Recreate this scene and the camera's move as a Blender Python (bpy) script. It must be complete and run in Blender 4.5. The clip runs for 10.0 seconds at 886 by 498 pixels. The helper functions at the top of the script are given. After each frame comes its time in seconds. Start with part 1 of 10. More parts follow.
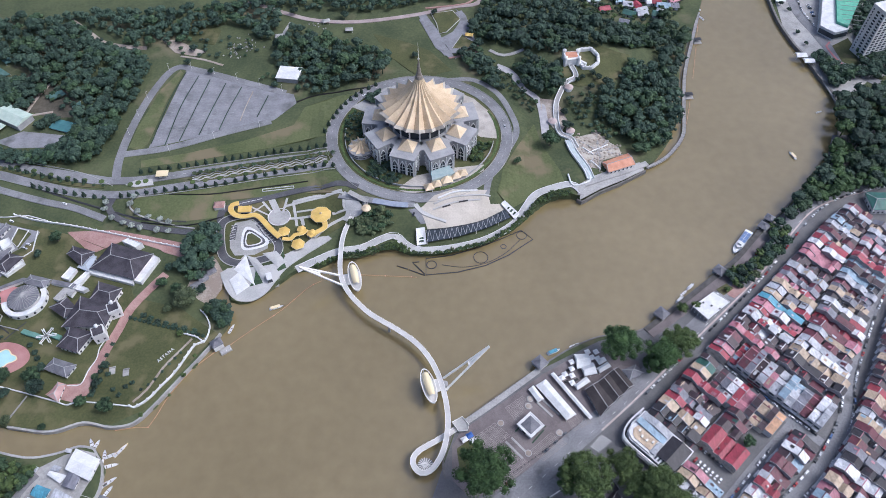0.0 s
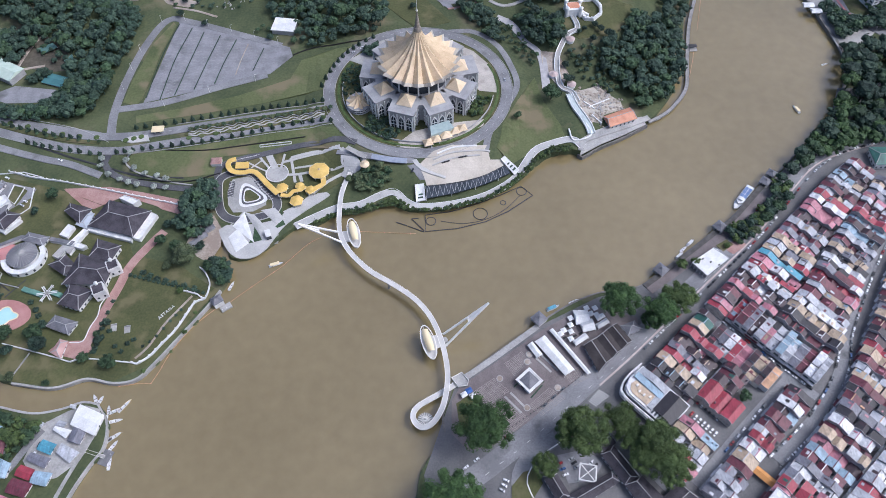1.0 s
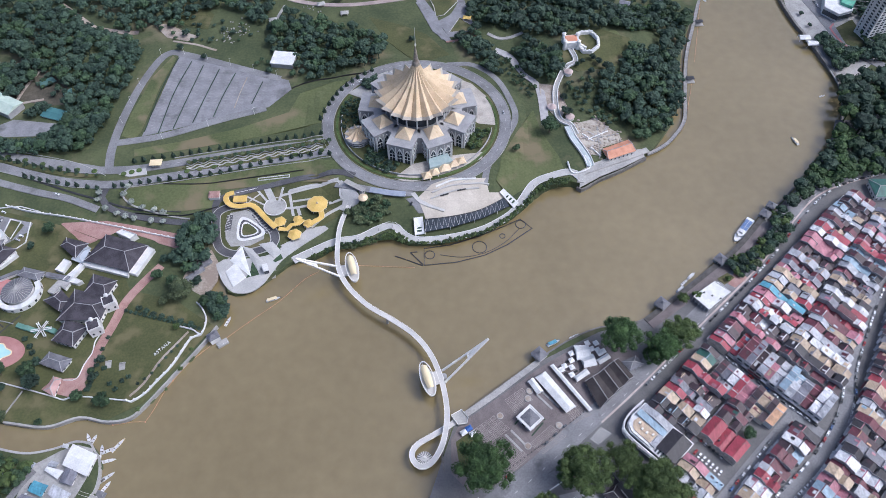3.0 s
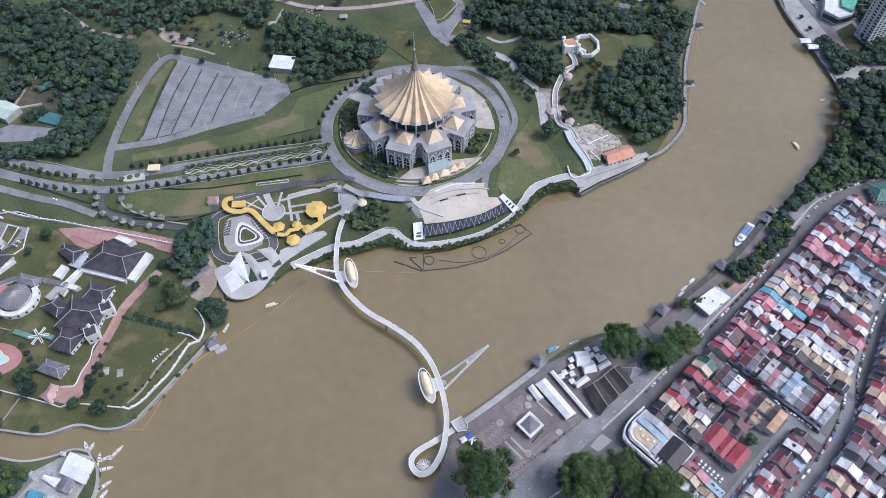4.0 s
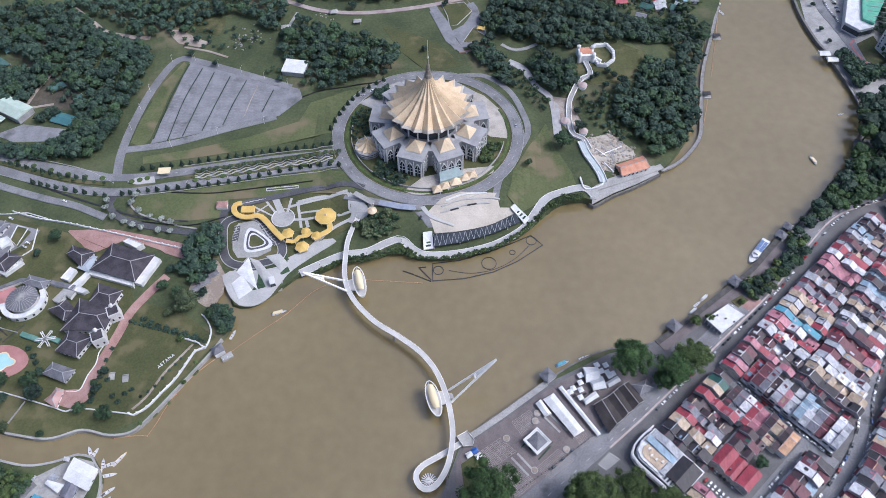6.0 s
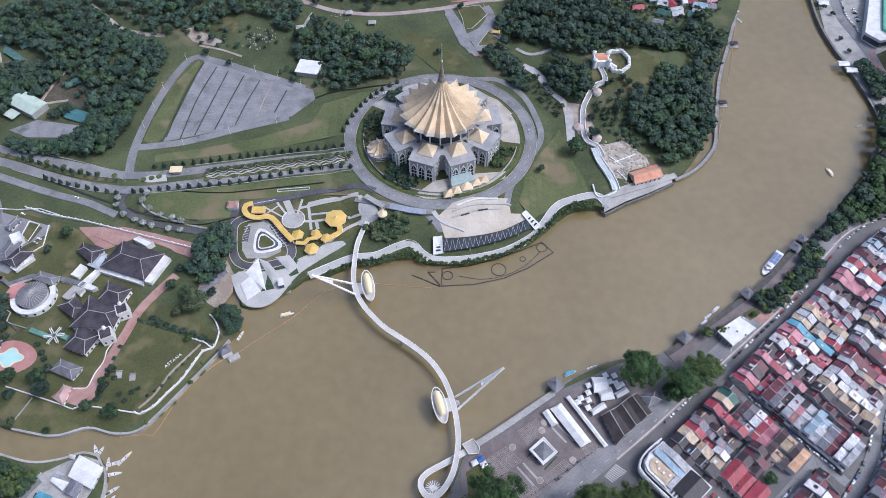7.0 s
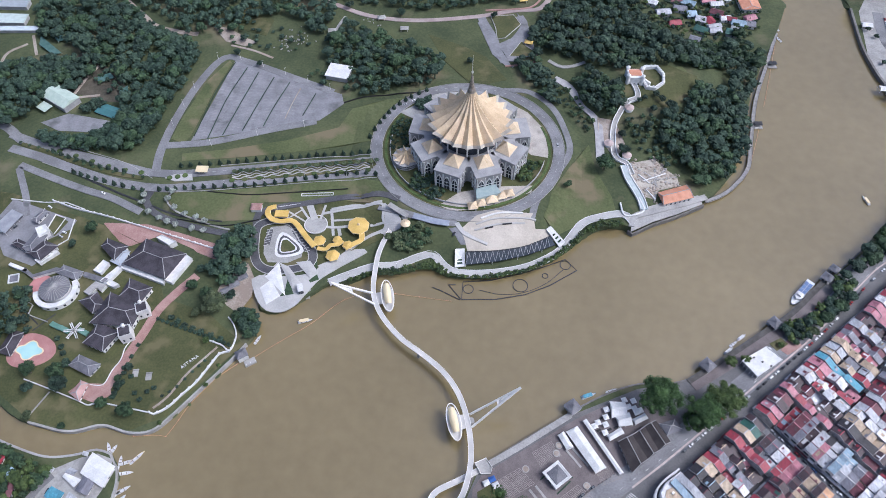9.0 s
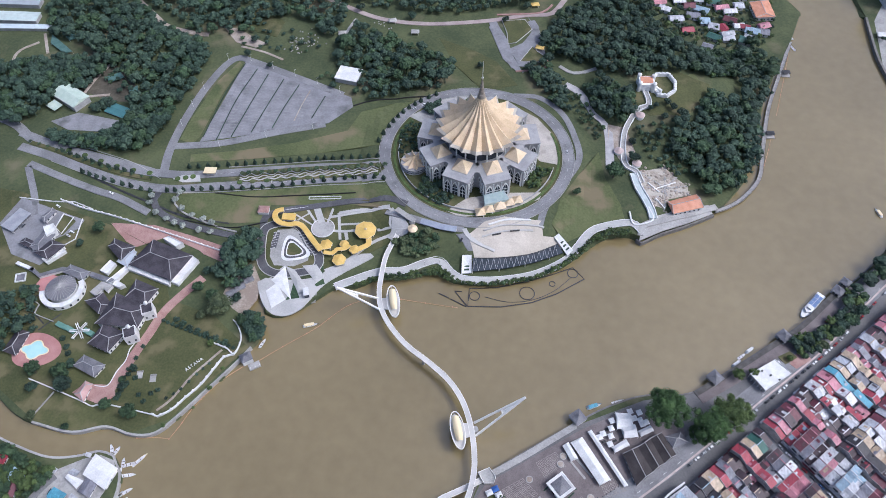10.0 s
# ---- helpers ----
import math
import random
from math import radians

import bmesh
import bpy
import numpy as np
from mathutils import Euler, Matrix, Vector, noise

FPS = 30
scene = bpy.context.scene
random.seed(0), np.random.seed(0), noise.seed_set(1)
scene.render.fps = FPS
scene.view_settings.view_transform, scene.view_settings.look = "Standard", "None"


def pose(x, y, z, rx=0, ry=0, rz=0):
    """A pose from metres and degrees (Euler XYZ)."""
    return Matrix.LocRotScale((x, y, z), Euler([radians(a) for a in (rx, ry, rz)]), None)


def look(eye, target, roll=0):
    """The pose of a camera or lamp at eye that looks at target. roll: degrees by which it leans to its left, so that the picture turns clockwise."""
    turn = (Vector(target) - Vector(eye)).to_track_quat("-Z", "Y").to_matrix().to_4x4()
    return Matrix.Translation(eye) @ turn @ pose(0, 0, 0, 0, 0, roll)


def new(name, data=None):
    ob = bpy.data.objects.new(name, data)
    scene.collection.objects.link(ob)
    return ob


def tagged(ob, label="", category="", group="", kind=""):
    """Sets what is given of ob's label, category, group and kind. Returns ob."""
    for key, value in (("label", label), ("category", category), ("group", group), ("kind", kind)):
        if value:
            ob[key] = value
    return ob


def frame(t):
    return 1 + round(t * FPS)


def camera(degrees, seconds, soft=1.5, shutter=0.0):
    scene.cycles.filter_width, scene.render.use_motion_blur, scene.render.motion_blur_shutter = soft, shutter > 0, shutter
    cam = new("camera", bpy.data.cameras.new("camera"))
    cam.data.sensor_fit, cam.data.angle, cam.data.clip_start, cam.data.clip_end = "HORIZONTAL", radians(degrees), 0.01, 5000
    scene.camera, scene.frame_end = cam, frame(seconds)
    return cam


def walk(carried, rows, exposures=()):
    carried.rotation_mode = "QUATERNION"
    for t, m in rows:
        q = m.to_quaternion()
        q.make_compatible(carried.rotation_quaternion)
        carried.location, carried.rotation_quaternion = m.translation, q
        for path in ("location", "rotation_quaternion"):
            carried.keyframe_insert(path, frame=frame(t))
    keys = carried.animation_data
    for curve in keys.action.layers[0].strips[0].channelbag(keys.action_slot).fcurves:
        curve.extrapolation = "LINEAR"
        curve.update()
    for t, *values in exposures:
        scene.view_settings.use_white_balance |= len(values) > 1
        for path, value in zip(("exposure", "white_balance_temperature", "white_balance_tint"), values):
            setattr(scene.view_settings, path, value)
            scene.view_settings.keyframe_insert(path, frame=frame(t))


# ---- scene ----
cam = camera(64.0, 10.0, soft=0.45)
# seconds, place, pitch from straight down, lean, heading
PATH = [
    (0.0, 0.00, 0.00, 499.98, 37.24, -0.06, 0.00),
    (0.5, 0.03, 1.76, 500.16, 35.47, -0.07, -0.03),
    (1.0, 0.04, 3.80, 500.27, 33.42, -0.12, -0.07),
    (1.5, 0.07, 6.07, 500.38, 32.91, -0.09, -0.13),
    (2.0, 0.10, 8.33, 500.51, 34.15, -0.11, -0.16),
    (2.5, 0.13, 10.50, 500.70, 35.27, -0.14, -0.18),
    (4.0, 0.19, 17.44, 501.06, 35.48, -0.13, -0.30),
    (4.5, 0.18, 19.88, 501.10, 35.48, -0.09, -0.35),
    (5.0, 0.17, 22.49, 501.16, 35.47, -0.05, -0.42),
    (6.5, 0.23, 31.09, 501.44, 35.43, -0.01, 2.05),
    (7.0, 0.32, 34.01, 501.52, 35.40, 0.06, 2.48),
    (7.5, 0.33, 36.95, 501.53, 35.40, 0.08, 2.43),
    (8.0, 0.33, 39.90, 501.55, 35.44, 0.06, 4.86),
    (8.5, 0.41, 42.88, 501.59, 35.46, 0.11, 5.73),
    (9.0, 0.50, 45.90, 501.64, 35.47, 0.12, 5.71),
    (9.5, 0.55, 48.91, 501.77, 35.48, 0.17, 6.81),
    (10.0, 0.52, 51.90, 502.01, 35.47, 0.22, 6.79),
]
walk(cam, [(t, pose(x, y, z, rx, 0, rz) @ pose(0, 0, 0, 0, 0, lean)) for t, x, y, z, rx, lean, rz in PATH],
     exposures=[(0.0, 0.0, 5400, 13), (10.0, 0.0, 5400, 13)])

# ---- world and light ----
SUN_EL, SUN_AZ = 53.0, 93.0
world = bpy.data.worlds.new("sky")
scene.world = world
world.use_nodes = True
wn = world.node_tree
sky = wn.nodes.new("ShaderNodeTexSky")
sky.sky_type, sky.sun_disc = "NISHITA", False
sky.sun_elevation, sky.sun_rotation = radians(SUN_EL), radians(SUN_AZ)
sky.dust_density, sky.air_density, sky.ozone_density = 7.0, 1.0, 1.0
wn.links.new(sky.outputs[0], wn.nodes["Background"].inputs[0])
wn.nodes["Background"].inputs[1].default_value = 0.145
sun_data = bpy.data.lights.new("sun", "SUN")
sun_data.energy, sun_data.angle, sun_data.color = 1.5, radians(24), (1.0, 0.96, 0.9)
sun_way = Vector((math.sin(radians(SUN_AZ)) * math.cos(radians(SUN_EL)), math.cos(radians(SUN_AZ)) * math.cos(radians(SUN_EL)), math.sin(radians(SUN_EL))))
sun = new("sun", sun_data)
sun.matrix_world = look(sun_way * 900, (0, 0, 0))


# ---- materials ----
def mat(name, a, b, scale=0.3, rough=0.8, metal=0.0, bump=0.3, fine=2.5, spread=0.12, random_tint=0.0, stains=None, bump_size=0.3):
    """Two tones mixed by large and fine noise in world metres; random_tint varies the value from piece to piece."""
    m = bpy.data.materials.new(name)
    m.use_nodes = True
    n, l = m.node_tree.nodes, m.node_tree.links
    bsdf = n["Principled BSDF"]
    bsdf.inputs["Roughness"].default_value = rough
    bsdf.inputs["Metallic"].default_value = metal
    geo = n.new("ShaderNodeNewGeometry")
    big, small = n.new("ShaderNodeTexNoise"), n.new("ShaderNodeTexNoise")
    for node, s, d in ((big, scale, 5.0), (small, fine, 3.0)):
        node.inputs["Scale"].default_value = s
        node.inputs["Detail"].default_value = d
        l.new(geo.outputs["Position"], node.inputs["Vector"])
    add = n.new("ShaderNodeMath")
    add.operation = "MULTIPLY_ADD"
    add.inputs[1].default_value = 0.45
    l.new(small.outputs["Fac"], add.inputs[0])
    scl = n.new("ShaderNodeMath")
    scl.operation = "MULTIPLY_ADD"
    scl.inputs[1].default_value, scl.inputs[2].default_value = 0.75, -0.1
    l.new(big.outputs["Fac"], scl.inputs[0])
    l.new(scl.outputs[0], add.inputs[2])
    ramp = n.new("ShaderNodeValToRGB")
    ramp.color_ramp.elements[0].position, ramp.color_ramp.elements[1].position = 0.5 - spread, 0.5 + spread
    ramp.color_ramp.elements[0].color, ramp.color_ramp.elements[1].color = (*a, 1), (*b, 1)
    l.new(add.outputs[0], ramp.inputs[0])
    out = ramp.outputs[0]
    if stains:
        st = n.new("ShaderNodeTexNoise")
        st.inputs["Scale"].default_value, st.inputs["Detail"].default_value = stains[1], 6.0
        l.new(geo.outputs["Position"], st.inputs["Vector"])
        sr = n.new("ShaderNodeValToRGB")
        sr.color_ramp.elements[0].position, sr.color_ramp.elements[1].position = stains[2], stains[2] + 0.12
        l.new(st.outputs["Fac"], sr.inputs[0])
        mx = n.new("ShaderNodeMix")
        mx.data_type = "RGBA"
        mx.inputs["B"].default_value = (*stains[0], 1)
        l.new(sr.outputs[0], mx.inputs["Factor"])
        l.new(out, mx.inputs["A"])
        out = mx.outputs["Result"]
    if random_tint:
        info = n.new("ShaderNodeObjectInfo")
        isl = n.new("ShaderNodeMath")
        isl.operation = "ADD"
        l.new(info.outputs["Random"], isl.inputs[0])
        l.new(geo.outputs["Random Per Island"], isl.inputs[1])
        rng = n.new("ShaderNodeMapRange")
        rng.inputs["From Max"].default_value = 2.0
        rng.inputs["To Min"].default_value, rng.inputs["To Max"].default_value = 1 - random_tint, 1 + random_tint
        l.new(isl.outputs[0], rng.inputs["Value"])
        hsv = n.new("ShaderNodeHueSaturation")
        l.new(rng.outputs[0], hsv.inputs["Value"])
        l.new(out, hsv.inputs["Color"])
        out = hsv.outputs[0]
    l.new(out, bsdf.inputs["Base Color"])
    if bump:
        bp = n.new("ShaderNodeBump")
        bp.inputs["Strength"].default_value, bp.inputs["Distance"].default_value = bump, bump_size
        l.new(small.outputs["Fac"], bp.inputs["Height"])
        l.new(bp.outputs[0], bsdf.inputs["Normal"])
    return m


def c8(r, g, b):
    """Linear colour from an everyday 0 to 255 one."""
    return tuple(((v / 255 + 0.055) / 1.055) ** 2.4 if v > 10 else v / 3295 for v in (r, g, b))


GRASS = mat("mown_grass", (0.068, 0.088, 0.032), (0.138, 0.152, 0.066), 0.02, 0.95, fine=0.5, spread=0.18, stains=((0.18, 0.150, 0.088), 0.030, 0.52))
WILD = mat("rough_grass", (0.044, 0.060, 0.026), (0.094, 0.110, 0.049), 0.03, 0.95, fine=0.4, bump=0.8, spread=0.16, stains=((0.15, 0.135, 0.08), 0.022, 0.56))
LAWN = mat("lawn", (0.046, 0.055, 0.019), (0.100, 0.105, 0.040), 0.03, 0.95, fine=0.6, spread=0.18, stains=((0.135, 0.122, 0.060), 0.05, 0.53))
ASPHALT = mat("asphalt", (0.17, 0.17, 0.18), (0.26, 0.26, 0.27), 0.05, 0.85, fine=0.8, stains=((0.12, 0.12, 0.125), 0.08, 0.60))
DARKROAD = mat("fresh_asphalt", (0.065, 0.065, 0.075), (0.115, 0.115, 0.125), 0.06, 0.8, fine=0.8)
LOT = mat("car_park_paving", (0.17, 0.17, 0.18), (0.28, 0.28, 0.30), 0.08, 0.85, fine=0.6, spread=0.2, stains=((0.12, 0.12, 0.125), 0.05, 0.58))
CONCRETE = mat("pale_concrete", (0.28, 0.275, 0.265), (0.41, 0.40, 0.385), 0.08, 0.8, fine=0.7, stains=((0.3, 0.29, 0.27), 0.12, 0.6))
PALE = mat("pale_paving", (0.38, 0.375, 0.365), (0.50, 0.49, 0.475), 0.06, 0.75, fine=0.9)
PLAZA = mat("granite_plaza", (0.120, 0.100, 0.100), (0.215, 0.185, 0.182), 0.08, 0.8, fine=1.2, spread=0.18)
BRICKPAVE = mat("red_brick_paving", (0.30, 0.17, 0.15), (0.42, 0.27, 0.24), 0.1, 0.85, fine=1.0)
WHITE = mat("white_paint", (0.60, 0.60, 0.595), (0.76, 0.76, 0.75), 0.15, 0.6, fine=1.0, stains=((0.5, 0.49, 0.47), 0.25, 0.66))
GREYWALL = mat("grey_render", (0.29, 0.29, 0.30), (0.42, 0.42, 0.42), 0.15, 0.8)
GOLD = mat("gold_roof", (0.60, 0.465, 0.295), (0.74, 0.60, 0.42), 0.12, 0.5, metal=0.05, fine=1.0, stains=((0.45, 0.30, 0.14), 0.3, 0.66))
YELLOW = mat("yellow_canopy", (0.60, 0.40, 0.10), (0.70, 0.49, 0.15), 0.1, 0.5, fine=1.0)
CREAM = mat("cream_canopy", (0.72, 0.60, 0.36), (0.80, 0.68, 0.45), 0.1, 0.5)
STEEL = mat("white_steel", (0.72, 0.70, 0.66), (0.82, 0.80, 0.76), 0.2, 0.45)
DECK = mat("bridge_deck", (0.50, 0.485, 0.465), (0.62, 0.60, 0.575), 0.1, 0.7)
DARK = mat("dark_metal", (0.02, 0.02, 0.022), (0.04, 0.04, 0.043), 0.3, 0.5)
GLASSY = mat("dark_glass", (0.03, 0.04, 0.05), (0.06, 0.07, 0.085), 0.1, 0.12, bump=0)
SLATE = mat("slate_roof", (0.034, 0.030, 0.038), (0.074, 0.066, 0.078), 0.15, 0.8, fine=1.5)
GREYROOF = mat("weathered_shingle", (0.115, 0.115, 0.13), (0.20, 0.20, 0.22), 0.15, 0.7, fine=1.5)
SOIL = mat("bare_soil", (0.27, 0.22, 0.18), (0.42, 0.37, 0.32), 0.06, 0.95, fine=0.6)
MUD = mat("river_mud", (0.14, 0.115, 0.08), (0.2, 0.17, 0.12), 0.06, 0.9)
BARK = mat("bark", (0.09, 0.07, 0.05), (0.16, 0.13, 0.1), 0.8, 0.9)
ORANGE = mat("orange_tile", (0.50, 0.22, 0.13), (0.62, 0.31, 0.2), 0.2, 0.7)


def water_material():
    m = mat("brown_river_water", (0.190, 0.149, 0.070), (0.240, 0.190, 0.094), 0.008, 0.15, bump=0.02, fine=0.10, spread=0.2, bump_size=0.4)
    m.node_tree.nodes["Principled BSDF"].inputs["IOR"].default_value = 1.9
    return m


WATER = water_material()


# ---- building helpers ----
class Geo:
    """Collects faces of one part."""

    def __init__(self):
        self.v, self.f = [], []

    def add(self, verts, faces):
        o = len(self.v)
        self.v += [tuple(p) for p in verts]
        self.f += [tuple(o + i for i in q) for q in faces]
        return self

    def prism(self, poly, z0, z1, top=True):
        n = len(poly)
        if sum(poly[i][0] * poly[(i + 1) % n][1] - poly[(i + 1) % n][0] * poly[i][1] for i in range(n)) < 0:
            poly = poly[::-1]
        vs = [(x, y, z0) for x, y in poly] + [(x, y, z1) for x, y in poly]
        fs = [(i, (i + 1) % n, n + (i + 1) % n, n + i) for i in range(n)] + [tuple(range(n))[::-1]]
        if top:
            fs.append(tuple(range(n, 2 * n)))
        return self.add(vs, fs)

    def box(self, cx, cy, z0, sx, sy, sz, turn=0.0):
        c, s = math.cos(radians(turn)), math.sin(radians(turn))
        return self.prism([(cx + c * a * sx / 2 - s * b * sy / 2, cy + s * a * sx / 2 + c * b * sy / 2) for a, b in ((-1, -1), (1, -1), (1, 1), (-1, 1))], z0, z0 + sz)

    def cone(self, cx, cy, z0, z1, r0, r1, n=12, turn=0.0):
        vs, fs = [], []
        for r, z in ((r0, z0), (r1, z1)):
            vs += [(cx + r * math.cos(2 * math.pi * i / n + turn), cy + r * math.sin(2 * math.pi * i / n + turn), z) for i in range(n)]
        fs = [(i, (i + 1) % n, n + (i + 1) % n, n + i) for i in range(n)] + [tuple(range(n))[::-1], tuple(range(n, 2 * n))]
        return self.add(vs, fs)

    def beam(self, a, b, w, h=None):
        """A square bar from a to b."""
        a, b = Vector(a), Vector(b)
        d = (b - a).normalized()
        side = d.cross(Vector((0, 0, 1)))
        side = side.normalized() if side.length > 1e-4 else Vector((1, 0, 0))
        up = side.cross(d)
        h = h or w
        vs = [p + side * (sx * w / 2) + up * (sz * h / 2) for p in (a, b) for sx, sz in ((-1, -1), (1, -1), (1, 1), (-1, 1))]
        return self.add(vs, [(0, 1, 5, 4), (1, 2, 6, 5), (2, 3, 7, 6), (3, 0, 4, 7), (3, 2, 1, 0), (4, 5, 6, 7)])

    def strip(self, pts, width, thick, offset=0.0, closed=False):
        """A ribbon with thickness along 3D points; the points lie on its top."""
        n = len(pts)
        P = [Vector(p) for p in pts]
        vs = []
        for i in range(n):
            a = P[i - 1] if (i or closed) else P[0]
            b = P[(i + 1) % n] if (i < n - 1 or closed) else P[-1]
            d = b - a
            side = Vector((-d.y, d.x, 0)).normalized()
            for s, dz in ((1, 0), (-1, 0), (-1, -thick), (1, -thick)):
                q = P[i] + side * (offset + s * width / 2)
                vs.append((q.x, q.y, q.z + dz))
        fs = []
        for i in range(n if closed else n - 1):
            j = (i + 1) % n
            fs += [(4 * i + k, 4 * j + k, 4 * j + (k + 1) % 4, 4 * i + (k + 1) % 4) for k in range(4)]
        if not closed:
            fs += [(0, 1, 2, 3), (4 * n - 1, 4 * n - 2, 4 * n - 3, 4 * n - 4)]
        return self.add(vs, fs)

    def hip(self, cx, cy, z0, sx, sy, h, turn=0.0, ridge=0.4, over=0.0):
        """A hipped roof; ridge: its length as a share of the long side."""
        sx, sy = sx + over, sy + over
        c, s = math.cos(radians(turn)), math.sin(radians(turn))
        q = [(-1, -1, 0), (1, -1, 0), (1, 1, 0), (-1, 1, 0), (-ridge, 0, 1), (ridge, 0, 1)]
        vs = [(cx + c * a * sx / 2 - s * b * sy / 2, cy + s * a * sx / 2 + c * b * sy / 2, z0 + h * k) for a, b, k in q]
        return self.add(vs, [(0, 1, 5, 4), (2, 3, 4, 5), (1, 2, 5), (3, 0, 4), (3, 2, 1, 0)])


def new_mesh(name, geo, material, smooth=False):
    me = bpy.data.meshes.new(name)
    me.from_pydata(geo.v, [], geo.f)
    for m in material if isinstance(material, (list, tuple)) else [material]:
        me.materials.append(m)
    bm = bmesh.new()
    bm.from_mesh(me)
    bmesh.ops.recalc_face_normals(bm, faces=bm.faces)
    bm.to_mesh(me)
    bm.free()
    if smooth:
        me.shade_smooth()
    return me


def thing(name, label, category, x=0.0, y=0.0, z=0.0, rz=0.0, group="", kind=""):
    ob = new(name)
    ob.matrix_basis = pose(x, y, z, 0, 0, rz)
    ob.empty_display_size = 0.5
    return tagged(ob, label, category, group, kind)


def part(name, geo, material, parent, label="", smooth=False, world_space=True):
    """One mesh under a thing or a part; geometry in world metres, or in its thing's own when world_space is off."""
    ob = new(name, geo if isinstance(geo, bpy.types.Mesh) else new_mesh(name, geo, material, smooth))
    ob.parent = parent
    if world_space:
        m = parent.matrix_basis.copy()
        if parent.parent:
            m = parent.parent.matrix_basis @ parent.matrix_parent_inverse @ m
        ob.matrix_parent_inverse = m.inverted()
    if label:
        ob["label"] = label
    return ob


def solo(name, geo, material, label, category, kind="", group="", smooth=False):
    return tagged(new(name, new_mesh(name, geo, material, smooth)), label, category, group, kind)


def spline(pts, step_len=4.0, closed=False):
    """A smooth line through the points, evenly sampled."""
    P = [np.array(p, float) for p in pts]
    n = len(P)
    out = []
    for i in range(n if closed else n - 1):
        a = P[(i - 1) % n] if (closed or i) else 2 * P[0] - P[1]
        b, c = P[i], P[(i + 1) % n]
        d = P[(i + 2) % n] if (closed or i < n - 2) else 2 * P[-1] - P[-2]
        k = max(1, int(np.linalg.norm(c - b) / step_len))
        for s in range(k):
            t = s / k
            out.append(tuple(0.5 * (2 * b + (c - a) * t + (2 * a - 5 * b + 4 * c - d) * t * t + (3 * b - a - 3 * c + d) * t ** 3)))
    if not closed:
        out.append(tuple(P[-1]))
    return out


def inside(x, y, poly):
    hit = False
    j = len(poly) - 1
    for i in range(len(poly)):
        (xi, yi), (xj, yj) = poly[i][:2], poly[j][:2]
        if (yi > y) != (yj > y) and x < (xj - xi) * (y - yi) / (yj - yi) + xi:
            hit = not hit
        j = i
    return hit


def step(a, b, x):
    t = min(1.0, max(0.0, (x - a) / (b - a)))
    return t * t * (3 - 2 * t)


def gz(x, y):
    """Height of the land at a place; the river's level is 0."""
    north = step(395, 475, y - 0.12 * min(0, x + 150)) * 6.5 + step(520, 700, y) * 4
    north *= step(215, 120, x)
    ring = 9.0 * step(127, 97, math.hypot(x + 24, y - 512))
    fort = 17.0 * step(118, 30, math.hypot((x - 150), (y - 628) * 0.9))
    return 3.5 + max(north, ring, fort)


from mathutils.geometry import delaunay_2d_cdt


def drape(poly, lift, cell=6.0, height=None, holes=()):
    """A sheet over the land inside an outline, with a skirt down into the land."""
    height = height or gz
    pts = [Vector(p[:2]) for p in poly]
    edges = [(i, (i + 1) % len(pts)) for i in range(len(pts))]
    rings = [list(range(len(pts)))]
    for h in holes:
        o = len(pts)
        pts += [Vector(p[:2]) for p in h]
        edges += [(o + i, o + (i + 1) % len(h)) for i in range(len(h))]
    xs, ys = [p.x for p in pts], [p.y for p in pts]
    for gx in np.arange(math.floor(min(xs) / cell) * cell, max(xs), cell):
        for gy in np.arange(math.floor(min(ys) / cell) * cell, max(ys), cell):
            if inside(gx, gy, poly) and not any(inside(gx, gy, h) for h in holes):
                pts.append(Vector((gx, gy)))
    vs, es, fs, *_ = delaunay_2d_cdt(pts, edges, [], 0, 0.01)
    g = Geo()
    keep = []
    for q in fs:
        cx, cy = sum(vs[i].x for i in q) / len(q), sum(vs[i].y for i in q) / len(q)
        if inside(cx, cy, poly) and not any(inside(cx, cy, h) for h in holes):
            keep.append(q)
    g.add([(v.x, v.y, height(v.x, v.y) + lift) for v in vs], keep)
    count = {}
    for q in keep:
        for i in range(len(q)):
            e = (q[i], q[(i + 1) % len(q)])
            count[tuple(sorted(e))] = count.get(tuple(sorted(e)), 0) + 1
    for (a, b), k in count.items():
        if k == 1:
            g.add([g.v[a], g.v[b], (g.v[b][0], g.v[b][1], g.v[b][2] - 0.9), (g.v[a][0], g.v[a][1], g.v[a][2] - 0.9)], [(0, 1, 2, 3)])
    return g


def sheet(name, poly, lift, material, label, category="ground", cell=6.0, holes=(), kind="structure", parent=None):
    return solo(name, drape(poly, lift, cell, holes=holes), material, label, category, kind)


def lane(name, pts, width, lift, material, label, category="road", step_len=5.0, closed=False, kind="structure"):
    """A road or path laid over the land along a smooth line."""
    line = spline(pts, step_len, closed)
    g = Geo().strip([(x, y, gz(x, y) + lift) for x, y in line], width, 0.9, closed=closed)
    return solo(name, g, material, label, category, kind)

